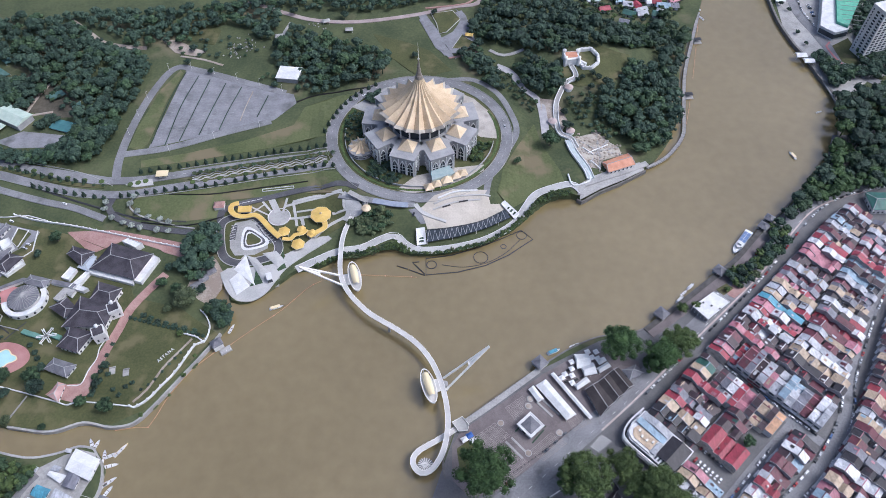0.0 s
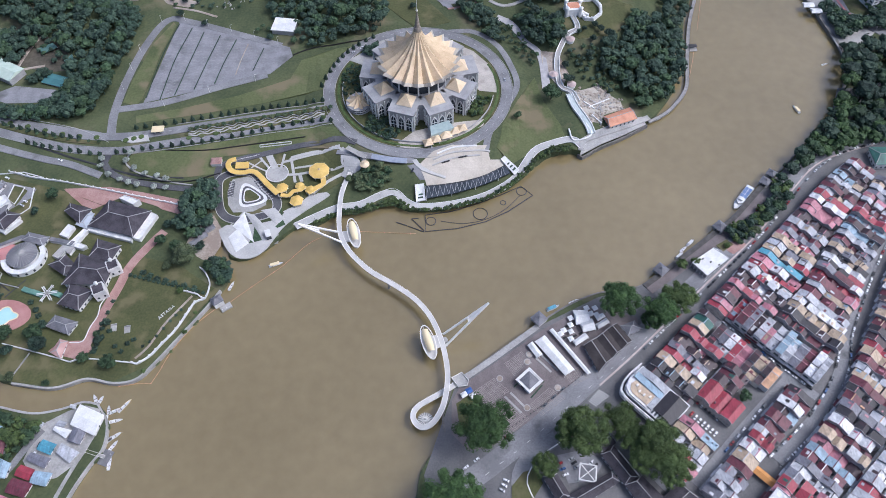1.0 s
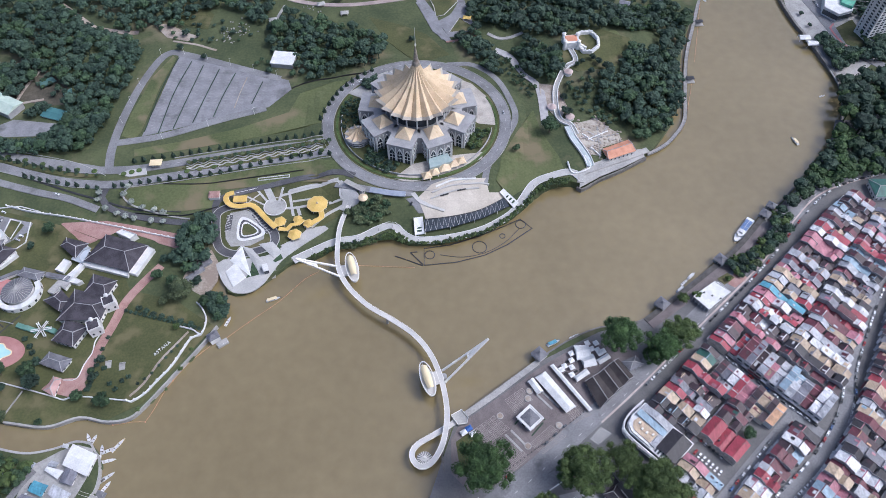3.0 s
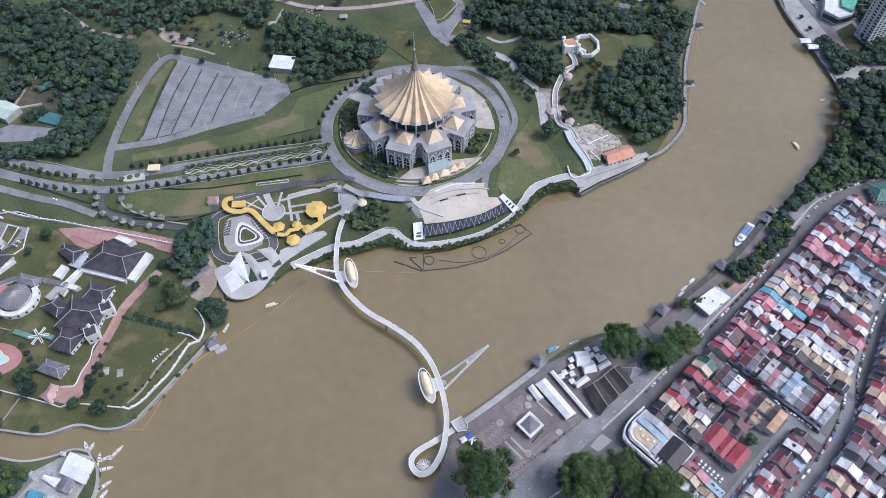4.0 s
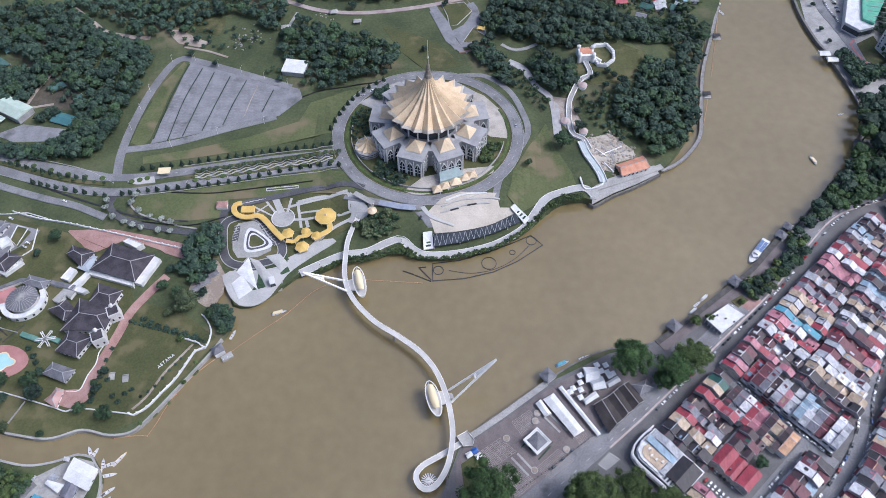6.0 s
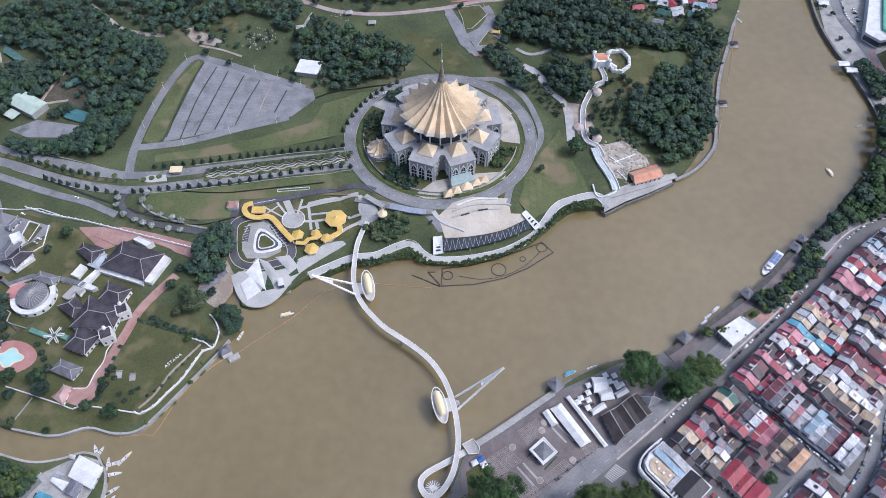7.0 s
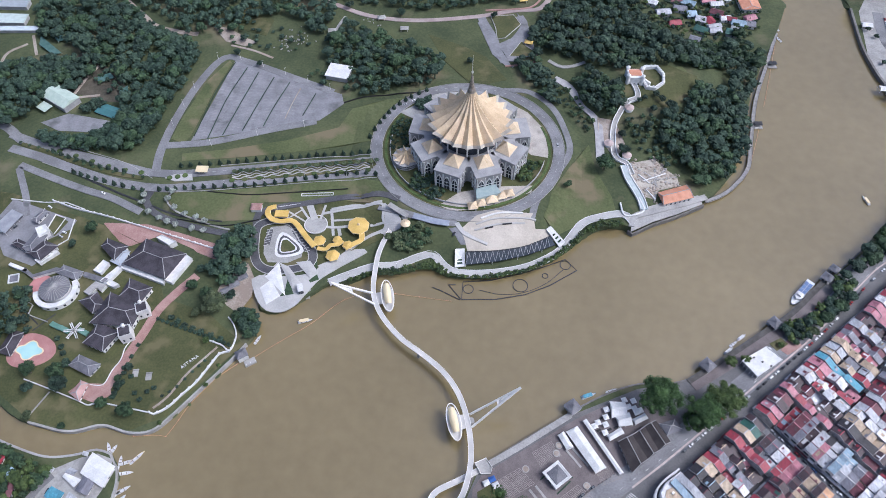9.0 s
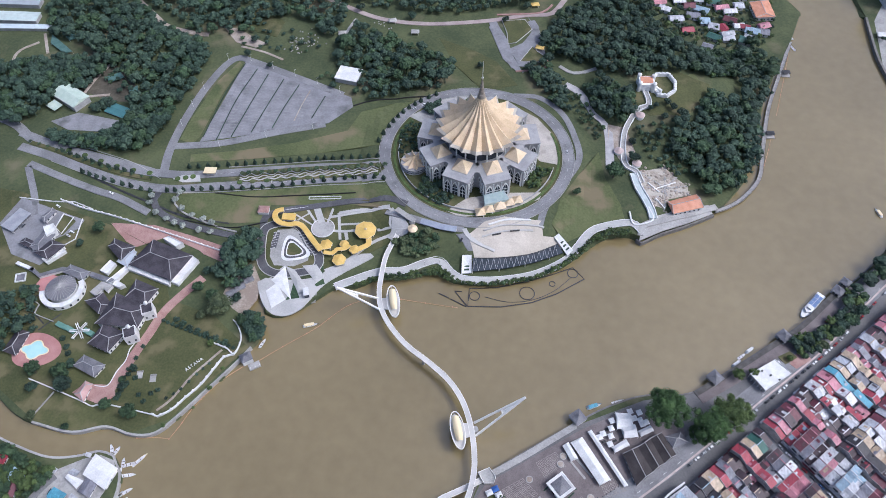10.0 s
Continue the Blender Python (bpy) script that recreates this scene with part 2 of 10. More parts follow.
# ---- river and land ----
NORTH_SHORE = [(-356.9, 228.7), (-337.9, 217.5), (-322.4, 212.7), (-290.2, 208.9), (-267.3, 216.0), (-246.5, 212.5), (-230.4, 215.4), (-219.7, 227.6), (-205.3, 249.7), (-187.3, 278.0), (-179.7, 292.3), (-176.9, 297.0), (-175.1, 307.7), (-193.8, 324.3), (-205.3, 341.5), (-193.5, 347.4), (-182.4, 337.4), (-176.2, 324.3), (-163.7, 323.2), (-150.8, 331.7), (-137.3, 344.4), (-126.0, 355.0), (-109.7, 357.4), (-91.2, 369.5), (-71.5, 371.4), (-52.1, 380.1), (-42.0, 380.1), (-26.9, 373.2), (-2.0, 374.4), (28.1, 384.4), (53.8, 395.2), (69.9, 408.0), (83.8, 423.5), (100.4, 436.0), (119.1, 439.2), (128.3, 436.1), (147.8, 448.9), (170.0, 460.8), (191.6, 474.9), (201.1, 481.5), (214.2, 498.0), (227.8, 519.5), (238.4, 544.2), (245.9, 573.7), (254.3, 609.9), (267.6, 649.7), (285.2, 690.9), (303.9, 734.7), (321.0, 781.5)]
SOUTH_SHORE = [(393.2, 781.4), (392.1, 757.6), (390.8, 712.3), (395.3, 671.8), (401.5, 646.5), (406.4, 612.6), (411.6, 585.9), (411.0, 561.1), (402.2, 531.5), (388.3, 507.2), (373.1, 486.2), (353.4, 467.5), (332.1, 442.2), (309.7, 419.4), (289.1, 401.4), (267.5, 377.1), (248.8, 361.8), (219.0, 338.1), (190.5, 315.5), (174.1, 302.4), (154.0, 292.8), (125.9, 288.7), (101.9, 278.4), (78.1, 263.3), (50.3, 243.0), (19.3, 219.9), (8.7, 211.9), (4.0, 198.9), (-0.2, 186.2), (1.4, 173.9), (-7.4, 158.6), (-15.3, 146.7), (-17.8, 131.3)]
WEST_SHORE = [(-344.4, 199.8), (-325.9, 194.5), (-299.3, 189.2), (-279.5, 192.1), (-264.4, 197.7), (-253.5, 195.9), (-244.3, 184.3), (-241.1, 171.7), (-241.7, 161.5), (-246.4, 153.5), (-252.6, 139.8), (-257.0, 127.6)]
RIVER = ([(-640, 240)] + spline(NORTH_SHORE, 6.0) + [(280, 860), (330, 1050), (520, 1300), (640, 1300), (470, 1030), (385, 850)]
         + spline(SOUTH_SHORE, 6.0) + [(-6, 40), (-10, -400), (-330, -400), (-260, 60)] + spline(WEST_SHORE[::-1], 6.0) + [(-640, 215)])


def build_ground():
    n = len(RIVER)
    pts = [Vector(p) for p in RIVER]
    edges = [(i, (i + 1) % n) for i in range(n)]
    foot = []
    for i in range(n):
        a, b = Vector(RIVER[i - 1]), Vector(RIVER[(i + 1) % n])
        d = (b - a).normalized()
        for s in (1, -1):
            q = Vector(RIVER[i]) + Vector((-d.y, d.x)) * s * 1.2
            if inside(q.x, q.y, RIVER):
                foot.append(q)
                break
    pts += foot
    for gx in np.arange(-564, 565, 12.0):
        for gy in np.arange(36, 960, 12.0):
            pts.append(Vector((gx, gy)))
    for gx in np.arange(-222, 133, 6.0):
        for gy in np.arange(360, 643, 6.0):
            if gx % 12 or gy % 12:
                pts.append(Vector((gx, gy)))
    for gx in list(range(-4000, -560, 240)) + list(range(-560, 561, 80)) + list(range(600, 4001, 240)):
        for gy in list(range(-3000, 40, 240)) + list(range(40, 961, 80)) + list(range(1000, 4500, 240)):
            if not (-570 < gx < 570 and 30 < gy < 970):
                pts.append(Vector((gx, gy)))
    vs, _, fs, *_ = delaunay_2d_cdt(pts, edges, [], 0, 0.01)
    shore = {(round(p[0], 1), round(p[1], 1)) for p in RIVER}
    verts = []
    for v in vs:
        wet = (round(v.x, 1), round(v.y, 1)) not in shore and inside(v.x, v.y, RIVER)
        h = -3.0 if wet else gz(v.x, v.y)
        if not wet:
            h += 0.07 * noise.noise(Vector((v.x * 0.02, v.y * 0.02, 0)))
        verts.append((v.x, v.y, h))
    return Geo().add(verts, fs)


solo("ground", build_ground(), WILD, "rough green grassland with bare earthy patches along the river", "ground", "structure")
g = Geo().add([(-4000, -3000, 0), (4000, -3000, 0), (4000, 4400, 0), (-4000, 4400, 0)], [(0, 1, 2, 3)])
solo("water", g, WATER, "calm muddy brown river water", "river", "structure")

TOWNGROUND = mat("worn_concrete", (0.10, 0.10, 0.105), (0.18, 0.175, 0.175), 0.06, 0.85, fine=0.8, spread=0.2)
# ---- town side: streets and paved ground ----
sheet("town_ground", [(4.3, 195.4), (9.0, 208.7), (21.3, 217.1), (77.4, 260.0), (124.7, 284.6), (173.4, 298.2), (246.5, 356.8), (286.2, 395.4), (329.8, 435.6), (370.3, 479.0)] + [(390, 520), (620, 520), (620, 60), (0, 60), (-13.2, 143.7)], 0.10, TOWNGROUND, "worn grey concrete ground between the town blocks", "ground", cell=24.0)
MAIN_ROAD = [(-52.0, 91.4), (5.8, 130.8), (57.7, 168.7), (101.8, 206.0), (149.9, 245.9), (215.3, 305.1), (270.6, 356.2), (313.8, 403.2), (342.7, 430.0), (374.8, 447.5), (420.9, 459.7), (465.0, 472.9)]
lane("road", MAIN_ROAD, 15, 0.35, ASPHALT, "grey asphalt waterfront street with parked cars")
STREET_TWO = [(233.5, 152.9), (265.0, 178.5), (290.2, 205.8), (304.2, 228.0), (313.6, 251.4), (331.6, 281.2), (356.6, 318.6), (385.0, 356.0), (425.9, 403.0)]
lane("road", STREET_TWO, 10, 0.40, ASPHALT, "narrow grey asphalt street between shophouses")
sheet("plaza", [(6.4, 197.5), (12.7, 208.3), (77.9, 255.6), (114.8, 277.4), (153.3, 266.3), (153.6, 242.1), (33.7, 162.8), (17.9, 160.8), (6.2, 172.7)], 0.30, PLAZA, "pinkish grey granite waterfront plaza", "plaza")
lane("pavement", [(10.7, 211.8), (35.6, 229.2), (74.2, 258.5)], 4.5, 0.6, CONCRETE, "pale concrete riverside promenade", "pavement")

# ---- north side: roads ----
RING_C = (-23.0, 512.0)
ring = [(RING_C[0] + 86 * math.cos(a * math.pi / 40), RING_C[1] + 83 * math.sin(a * math.pi / 40)) for a in range(80)]
lane("road", ring, 10, 0.5, ASPHALT, "grey asphalt ring road round the assembly hill", closed=True)
sheet("lawn", [(RING_C[0] + 80 * math.cos(a * math.pi / 40), RING_C[1] + 77 * math.sin(a * math.pi / 40)) for a in range(80)], 0.3, LAWN, "green lawn inside the ring road", "lawn")
lane("road", [(-108.1, 486.1), (-154.0, 480.3), (-206.3, 469.9), (-257.6, 459.0), (-293.3, 453.3), (-336.1, 454.8), (-382.5, 466.5), (-423.4, 475.4), (-460.4, 486.8)], 9, 0.4, ASPHALT, "grey asphalt carriageway of the approach avenue")
lane("road", [(-104.1, 472.5), (-152.0, 465.6), (-203.7, 455.0), (-254.5, 444.7), (-297.0, 436.6), (-342.1, 439.6), (-382.1, 449.8), (-417.9, 460.7), (-453.4, 469.5)], 9, 0.4, ASPHALT, "grey asphalt carriageway of the approach avenue")
sheet("car_park", [(-286.4, 495.8), (-274.2, 611.1), (-255.8, 610.2), (-154.7, 573.2), (-150.3, 560.5), (-170.0, 535.6)], 0.35, LOT, "grey paved car park with rows of bays", "car park")
lane("road", [(-306.9, 454.7), (-310.9, 482.8), (-309.8, 526.0), (-302.1, 576.0), (-286.8, 613.8), (-262.1, 611.1), (-204.4, 590.6), (-163.9, 575.8)], 8, 0.45, ASPHALT, "grey access road round the car park")
lane("road", [(-312.0, 486.6), (-266.3, 496.5), (-215.1, 517.8), (-172.6, 533.9)], 8, 0.47, ASPHALT, "grey access road along the car park")

# ---- trees: kinds built once ----
def leaf_mat(name, a, b, tint=0.3):
    return mat(name, a, b, 0.12, 0.8, fine=0.55, bump=0.8, random_tint=tint, bump_size=1.0)


# extra blue in this green paints the distance haze into the leaf colour
LEAF_DARK = leaf_mat("hazy_dark_leaves", (0.013, 0.029, 0.019), (0.040, 0.074, 0.048))
LEAF_MID = leaf_mat("green_leaves", (0.017, 0.040, 0.018), (0.052, 0.092, 0.040))
LEAF_RICH = leaf_mat("rich_green_leaves", (0.024, 0.055, 0.015), (0.060, 0.112, 0.032))
LEAF_FRESH = leaf_mat("fresh_leaves", (0.040, 0.068, 0.016), (0.085, 0.125, 0.036))
LEAF_SILVER = leaf_mat("silvery_leaves", (0.22, 0.25, 0.22), (0.38, 0.41, 0.37))
LEAF_OLIVE = leaf_mat("olive_leaves", (0.045, 0.066, 0.030), (0.10, 0.125, 0.058))


def ico(g, c, r, rng, sub=1, squash=0.8):
    """A lumpy ball for the inner mass of a crown."""
    bm = bmesh.new()
    bmesh.ops.create_icosphere(bm, subdivisions=sub, radius=1.0)
    o = [tuple(v.co) for v in bm.verts]
    f = [[v.index for v in q.verts] for q in bm.faces]
    bm.free()
    k = [0.66 + 0.52 * rng.random() for _ in o]
    g.add([(c[0] + x * r * s, c[1] + y * r * s, c[2] + z * r * s * squash) for (x, y, z), s in zip(o, k)], f)


def leaf_quads(g, c, r, n, size, rng, squash=0.8):
    """Leaf clumps over the upper side of a ball."""
    for _ in range(n):
        d = Vector((rng.gauss(0, 1), rng.gauss(0, 1), rng.gauss(0.35, 1))).normalized()
        p = Vector(c) + Vector((d.x * r, d.y * r, d.z * r * squash)) * rng.uniform(0.92, 1.14)
        nrm = (d + Vector((rng.gauss(0, 0.6), rng.gauss(0, 0.6), rng.gauss(0.2, 0.6)))).normalized()
        a = nrm.orthogonal().normalized()
        b = nrm.cross(a)
        t = rng.uniform(0, 6.28)
        e1, e2 = a * math.cos(t) + b * math.sin(t), b * math.cos(t) - a * math.sin(t)
        s = size * rng.uniform(0.6, 1.25)
        g.add([p - e1 * s, p - e2 * s * 0.55, p + e1 * s + nrm * 0.2 * s, p + e2 * s * 0.55], [(0, 1, 2, 3)])


def crown(kind, rng):
    """A crown of unit radius about its base at height 0."""
    g = Geo()
    if kind == "broad":
        lumps = [((0, 0, 0.62), 0.55)]
        for k in range(11):
            a, q = k * 2.4 + rng.uniform(-0.3, 0.3), rng.uniform(0.45, 0.74)
            lumps.append(((q * math.cos(a), q * math.sin(a), rng.uniform(0.3, 0.72)), rng.uniform(0.24, 0.40)))
        for c, r in lumps:
            ico(g, c, r, rng)
            leaf_quads(g, c, r, int(30 + 260 * r * r), 0.10, rng)
    elif kind == "giant":
        lumps = [((0, 0, 0.5), 0.62)]
        for k in range(46):
            a, q = k * 2.4 + rng.uniform(-0.3, 0.3), math.sqrt(rng.uniform(0.04, 0.74))
            lumps.append(((q * math.cos(a), q * math.sin(a), 0.30 + 0.52 * (1 - q * q) + rng.uniform(-0.06, 0.06)), rng.uniform(0.13, 0.23)))
        for c, r in lumps:
            ico(g, c, r * 0.86, rng)
            leaf_quads(g, c, r, int(60 + 2600 * r * r), 0.032, rng)
    elif kind == "cone":
        for k in range(7):
            h = k / 7
            rr = 0.95 * (1 - h) + 0.1
            for j in range(5 if k < 4 else 2):
                a = j * 6.28 / 5 + k
                c = (rr * 0.5 * math.cos(a), rr * 0.5 * math.sin(a), 0.2 + h * 2.6)
                ico(g, c, rr * 0.5, rng, 1, 1.0)
                leaf_quads(g, c, rr * 0.5, 16, 0.17, rng, 1.0)
    elif kind == "palm":
        for k in range(13):
            a = k * 2.4
            droop = rng.uniform(0.3, 0.8)
            pts = [Vector((t * math.cos(a), t * math.sin(a), 0.28 * math.sin(t * 2.6) - droop * t * t * 0.6)) for t in (0, 0.35, 0.7, 1.0)]
            side = Vector((-math.sin(a), math.cos(a), 0))
            for i in range(3):
                w0, w1 = (0.05, 0.16, 0.13, 0.02)[i], (0.05, 0.16, 0.13, 0.02)[i + 1]
                dn = Vector((0, 0, -0.09))
                g.add([pts[i], pts[i + 1], pts[i + 1] + side * w1 + dn, pts[i] + side * w0 + dn], [(0, 1, 2, 3)])
                g.add([pts[i], pts[i + 1], pts[i + 1] - side * w1 + dn, pts[i] - side * w0 + dn], [(3, 2, 1, 0)])
    elif kind == "shrub":
        for k in range(4):
            a = k * 1.7
            c = (0.4 * math.cos(a), 0.4 * math.sin(a), 0.45)
            ico(g, c, 0.55, rng)
            leaf_quads(g, c, 0.55, 26, 0.16, rng)
    return g


def trunk(kind, rng):
    g = Geo()
    if kind == "palm":
        g.cone(0, 0, -1.6, 0.0, 0.075, 0.045, 7)
        return g
    z0 = -0.75 if kind in ("broad", "giant") else -0.35
    g.cone(0, 0, z0, 0.25, 0.075, 0.045, 7)
    if kind in ("broad", "giant"):
        for k in range(4):
            a = k * 1.57 + rng.random()
            g.beam((0, 0, -0.1), (0.5 * math.cos(a), 0.5 * math.sin(a), 0.42), 0.05)
    return g


TREE_KINDS = {}
for kind, count in (("broad", 4), ("giant", 3), ("cone", 2), ("palm", 2), ("shrub", 2)):
    for i in range(count):
        rng = random.Random(len(TREE_KINDS) + 5)
        TREE_KINDS[kind, i] = (new_mesh("crown", crown(kind, rng), LEAF_MID), new_mesh("trunk", trunk(kind, rng), BARK))
TREE_COUNT = {"broad": 4, "giant": 3, "cone": 2, "palm": 2, "shrub": 2}
CROWNS = {}
TREE_MADE = {}


def tree(x, y, r, kind="broad", leaves=None, label="", lift=0.0, group="", z=None, seed=None):
    """A tree with its crown's radius r standing at a place."""
    leaves = leaves or LEAF_MID
    i = len(TREE_MADE) % TREE_COUNT[kind] if seed is None else seed
    rng = random.Random(int(x * 7 + y * 13))
    key = (kind, i, leaves.name)
    if key not in CROWNS:
        me = TREE_KINDS[kind, i][0].copy()
        me.materials.clear()
        me.materials.append(leaves)
        CROWNS[key] = me
    names = {"broad": "tree", "giant": "rain_tree", "cone": "conifer", "palm": "palm_tree", "shrub": "shrub"}
    words = {"broad": "leafy green tropical tree with an uneven rounded crown", "giant": "huge old tree with a wide dense green crown",
             "cone": "small clipped dark green conifer beside the road", "palm": "slender palm tree with drooping green fronds", "shrub": "low rounded green shrub on the grass"}
    base = {"broad": 0.75, "giant": 0.75, "cone": 0.35, "palm": 1.6, "shrub": 0.1}[kind] * r
    ground = gz(x, y) if z is None else z
    ob = new(names[kind])
    tall = rng.uniform(0.85, 1.1)
    ob.matrix_basis = pose(x, y, ground + base * tall - 0.2, 0, 0, rng.uniform(0, 360)) @ Matrix.Diagonal((r, r, r * tall, 1))
    tagged(ob, label or words[kind], "shrub" if kind == "shrub" else "tree", group)
    for nm, me in (("crown", CROWNS[key]), ("trunk", TREE_KINDS[kind, i][1])):
        if nm == "trunk" and kind == "shrub":
            continue
        p = new(nm, me)
        p.parent = ob
    TREE_MADE[len(TREE_MADE)] = (x, y)
    return ob


def woods(name, poly, spacing, rmin, rmax, label, materials, seed=1, holes=()):
    """A wood as one mass of crowns of several sizes."""
    rng = random.Random(seed)
    low = []
    for k in range(6):
        r2 = random.Random(k + 50)
        g = Geo()
        for j in range(9):
            a, q = j * 2.4 + r2.uniform(-0.4, 0.4), (0.0 if j == 0 else r2.uniform(0.34, 0.78))
            r = r2.uniform(0.50, 0.60) if j == 0 else r2.uniform(0.20, 0.38)
            c = (q * math.cos(a), q * math.sin(a), 0.62 if j == 0 else 0.25 + 0.5 * (1 - q) + r2.uniform(-0.1, 0.25))
            ico(g, c, r, r2, 2 if j < 4 else 1)
            leaf_quads(g, c, r, 30 if j == 0 else 17, 0.10, r2)
        g.cone(0, 0, -0.9, 0.2, 0.07, 0.05, 5)
        tri = [(q[0], q[i], q[i + 1]) for q in g.f for i in range(1, len(q) - 1)]
        low.append((np.array(g.v), np.array(tri)))
    xs, ys = [p[0] for p in poly], [p[1] for p in poly]
    V, F, M, o, placed = [], [], [], 0, []
    tries = int((max(xs) - min(xs)) * (max(ys) - min(ys)) / (spacing * spacing) * 5)
    for _ in range(tries):
        x, y = rng.uniform(min(xs), max(xs)), rng.uniform(min(ys), max(ys))
        if not inside(x, y, poly) or any(inside(x, y, h) for h in holes):
            continue
        r = rng.uniform(rmin, rmax) * (1.55 if rng.random() < 0.14 else 1.12)
        if any((x - a) ** 2 + (y - b) ** 2 < ((r + c) * 0.44 * spacing / 6) ** 2 for a, b, c in placed):
            continue
        placed.append((x, y, r))
        v, f = low[rng.randrange(6)]
        t = rng.uniform(0, 6.28)
        c, s = math.cos(t), math.sin(t)
        w = np.empty_like(v)
        tall = rng.uniform(0.85, 1.3)
        w[:, 0] = x + r * (c * v[:, 0] - s * v[:, 1])
        w[:, 1] = y + r * (s * v[:, 0] + c * v[:, 1])
        w[:, 2] = gz(x, y) + r * (0.42 * tall + v[:, 2] * tall)
        V.append(w)
        F.append(f + o)
        M.append(np.full(len(f), rng.randrange(len(materials))))
        o += len(v)
    if not V:
        return
    V, F, M = np.concatenate(V), np.concatenate(F), np.concatenate(M)
    me = bpy.data.meshes.new(name)
    me.from_pydata(V.tolist(), [], F.tolist())
    for m in materials:
        me.materials.append(m)
    me.polygons.foreach_set("material_index", M.astype(np.int32))
    return tagged(new(name, me), label, "woods", "", "stuff")


# bluer than the leaves themselves: far hillside haze is put into the colour
LEAF_HILL = leaf_mat("hazy_hill_leaves", (0.018, 0.040, 0.025), (0.056, 0.094, 0.060), 0.2)
MIX = [LEAF_DARK, LEAF_DARK, LEAF_DARK, LEAF_HILL, LEAF_HILL, LEAF_HILL, LEAF_HILL, LEAF_MID, LEAF_MID]
WOODY = "dense dark green tropical trees covering the hillside"
woods("woods", [(-516.2, 675.5), (-413.6, 688.2), (-373.8, 649.1), (-332.7, 638.3), (-313.2, 615.7), (-314.9, 564.8), (-321.1, 531.9), (-325.3, 504.2), (-334.1, 475.5), (-353.5, 476.0), (-369.6, 502.5), (-358.0, 523.4), (-371.0, 549.8), (-362.7, 559.0), (-407.9, 591.3), (-449.2, 617.1), (-490.6, 625.7)], 7.0, 4.2, 7.5, WOODY, MIX, 1)
woods("woods", [(-560.4, 612.8), (-522.1, 573.2), (-491.1, 585.6), (-452.1, 594.6), (-407.9, 591.3), (-421.9, 551.8), (-446.5, 540.6), (-454.5, 507.4), (-465.4, 494.4), (-512.7, 508.1)], 7.0, 4.0, 7.0, WOODY, MIX, 2)
woods("woods", [(-426.4, 484.0), (-389.2, 488.6), (-363.6, 497.1), (-360.7, 523.1), (-343.2, 517.4), (-334.6, 484.3), (-352.4, 473.3), (-387.8, 472.5), (-418.3, 472.4)], 5.5, 3.5, 6.5, "thick row of dark green trees beside the road", MIX, 3)
woods("woods", [(-522.9, 690.1), (-186.5, 732.3), (-187.7, 691.1), (-189.9, 657.4), (-212.0, 673.5), (-240.8, 689.4), (-270.2, 680.9), (-282.0, 655.5), (-304.7, 648.1), (-339.1, 648.6), (-375.7, 672.8), (-412.3, 693.5)], 9.0, 4.0, 7.5, WOODY, MIX, 4)
woods("woods", [(-181.7, 618.5), (-179.2, 649.6), (-164.5, 684.2), (-130.3, 664.7), (-108.0, 658.2), (-88.5, 647.2), (-60.6, 637.4), (-55.0, 603.6), (-72.8, 594.6), (-99.6, 582.5), (-132.5, 574.8), (-152.8, 576.4), (-146.0, 601.7), (-159.8, 612.6)], 7.5, 4.0, 7.5, WOODY, MIX, 5)
woods("woods", [(28.4, 670.4), (39.1, 704.7), (53.8, 726.3), (90.9, 767.2), (148.4, 777.7), (153.8, 705.9), (176.4, 670.4), (235.1, 693.7), (258.8, 715.1), (273.9, 695.4), (280.9, 691.7), (256.6, 626.6), (247.0, 607.6), (237.5, 575.1), (235.2, 653.8), (202.9, 643.2), (165.3, 640.6), (145.7, 640.7), (117.0, 626.0), (78.9, 647.3), (46.7, 654.7)], 7.0, 4.0, 7.5, WOODY, MIX, 6)
woods("woods", [(190.6, 606.0), (202.8, 613.6), (217.5, 611.6), (242.4, 617.8), (247.5, 588.7), (239.9, 540.1), (219.3, 505.9), (187.1, 490.6), (183.7, 510.4), (164.0, 533.2), (161.4, 565.7), (183.4, 576.2)], 6.5, 4.5, 7.0, "clump of tall green trees above the riverside boardwalk", MIX, 7)
woods("woods", [(76.4, 612.1), (89.8, 618.0), (116.6, 606.4), (125.9, 585.8), (114.0, 564.9), (103.6, 567.9), (84.9, 585.0)], 6.0, 4.0, 6.5, "dark green trees beside the fort hill", [LEAF_DARK, LEAF_DARK, LEAF_MID], 8)
woods("woods", [(18.3, 638.3), (32.3, 648.6), (41.5, 636.9), (59.7, 602.0), (63.1, 575.0), (46.1, 588.5), (28.2, 614.4)], 6.5, 3.5, 5.5, "green trees on the slope above the ring road", MIX, 9)
woods("woods", [(407.3, 562.2), (421.2, 575.3), (473.4, 588.7), (509.0, 588.6), (458.4, 466.2), (413.8, 450.4), (375.5, 443.3), (356.8, 434.2), (339.6, 429.4), (323.4, 418.6), (309.8, 407.3), (321.5, 429.5), (348.6, 457.6), (372.4, 481.3), (391.3, 508.3)], 6.0, 5.5, 9.5, "big dark green trees along the river bank", [LEAF_DARK, LEAF_HILL, LEAF_MID, LEAF_RICH], 10)
woods("woods", [(298.7, 404.0), (309.4, 397.5), (294.5, 372.2), (272.4, 354.1), (255.8, 336.6), (245.2, 341.3), (242.4, 349.4), (258.3, 355.3), (275.0, 372.3), (287.7, 387.9)], 6.0, 3.0, 5.5, "green riverside trees beside the waterfront street", [LEAF_DARK, LEAF_MID, LEAF_FRESH], 11)
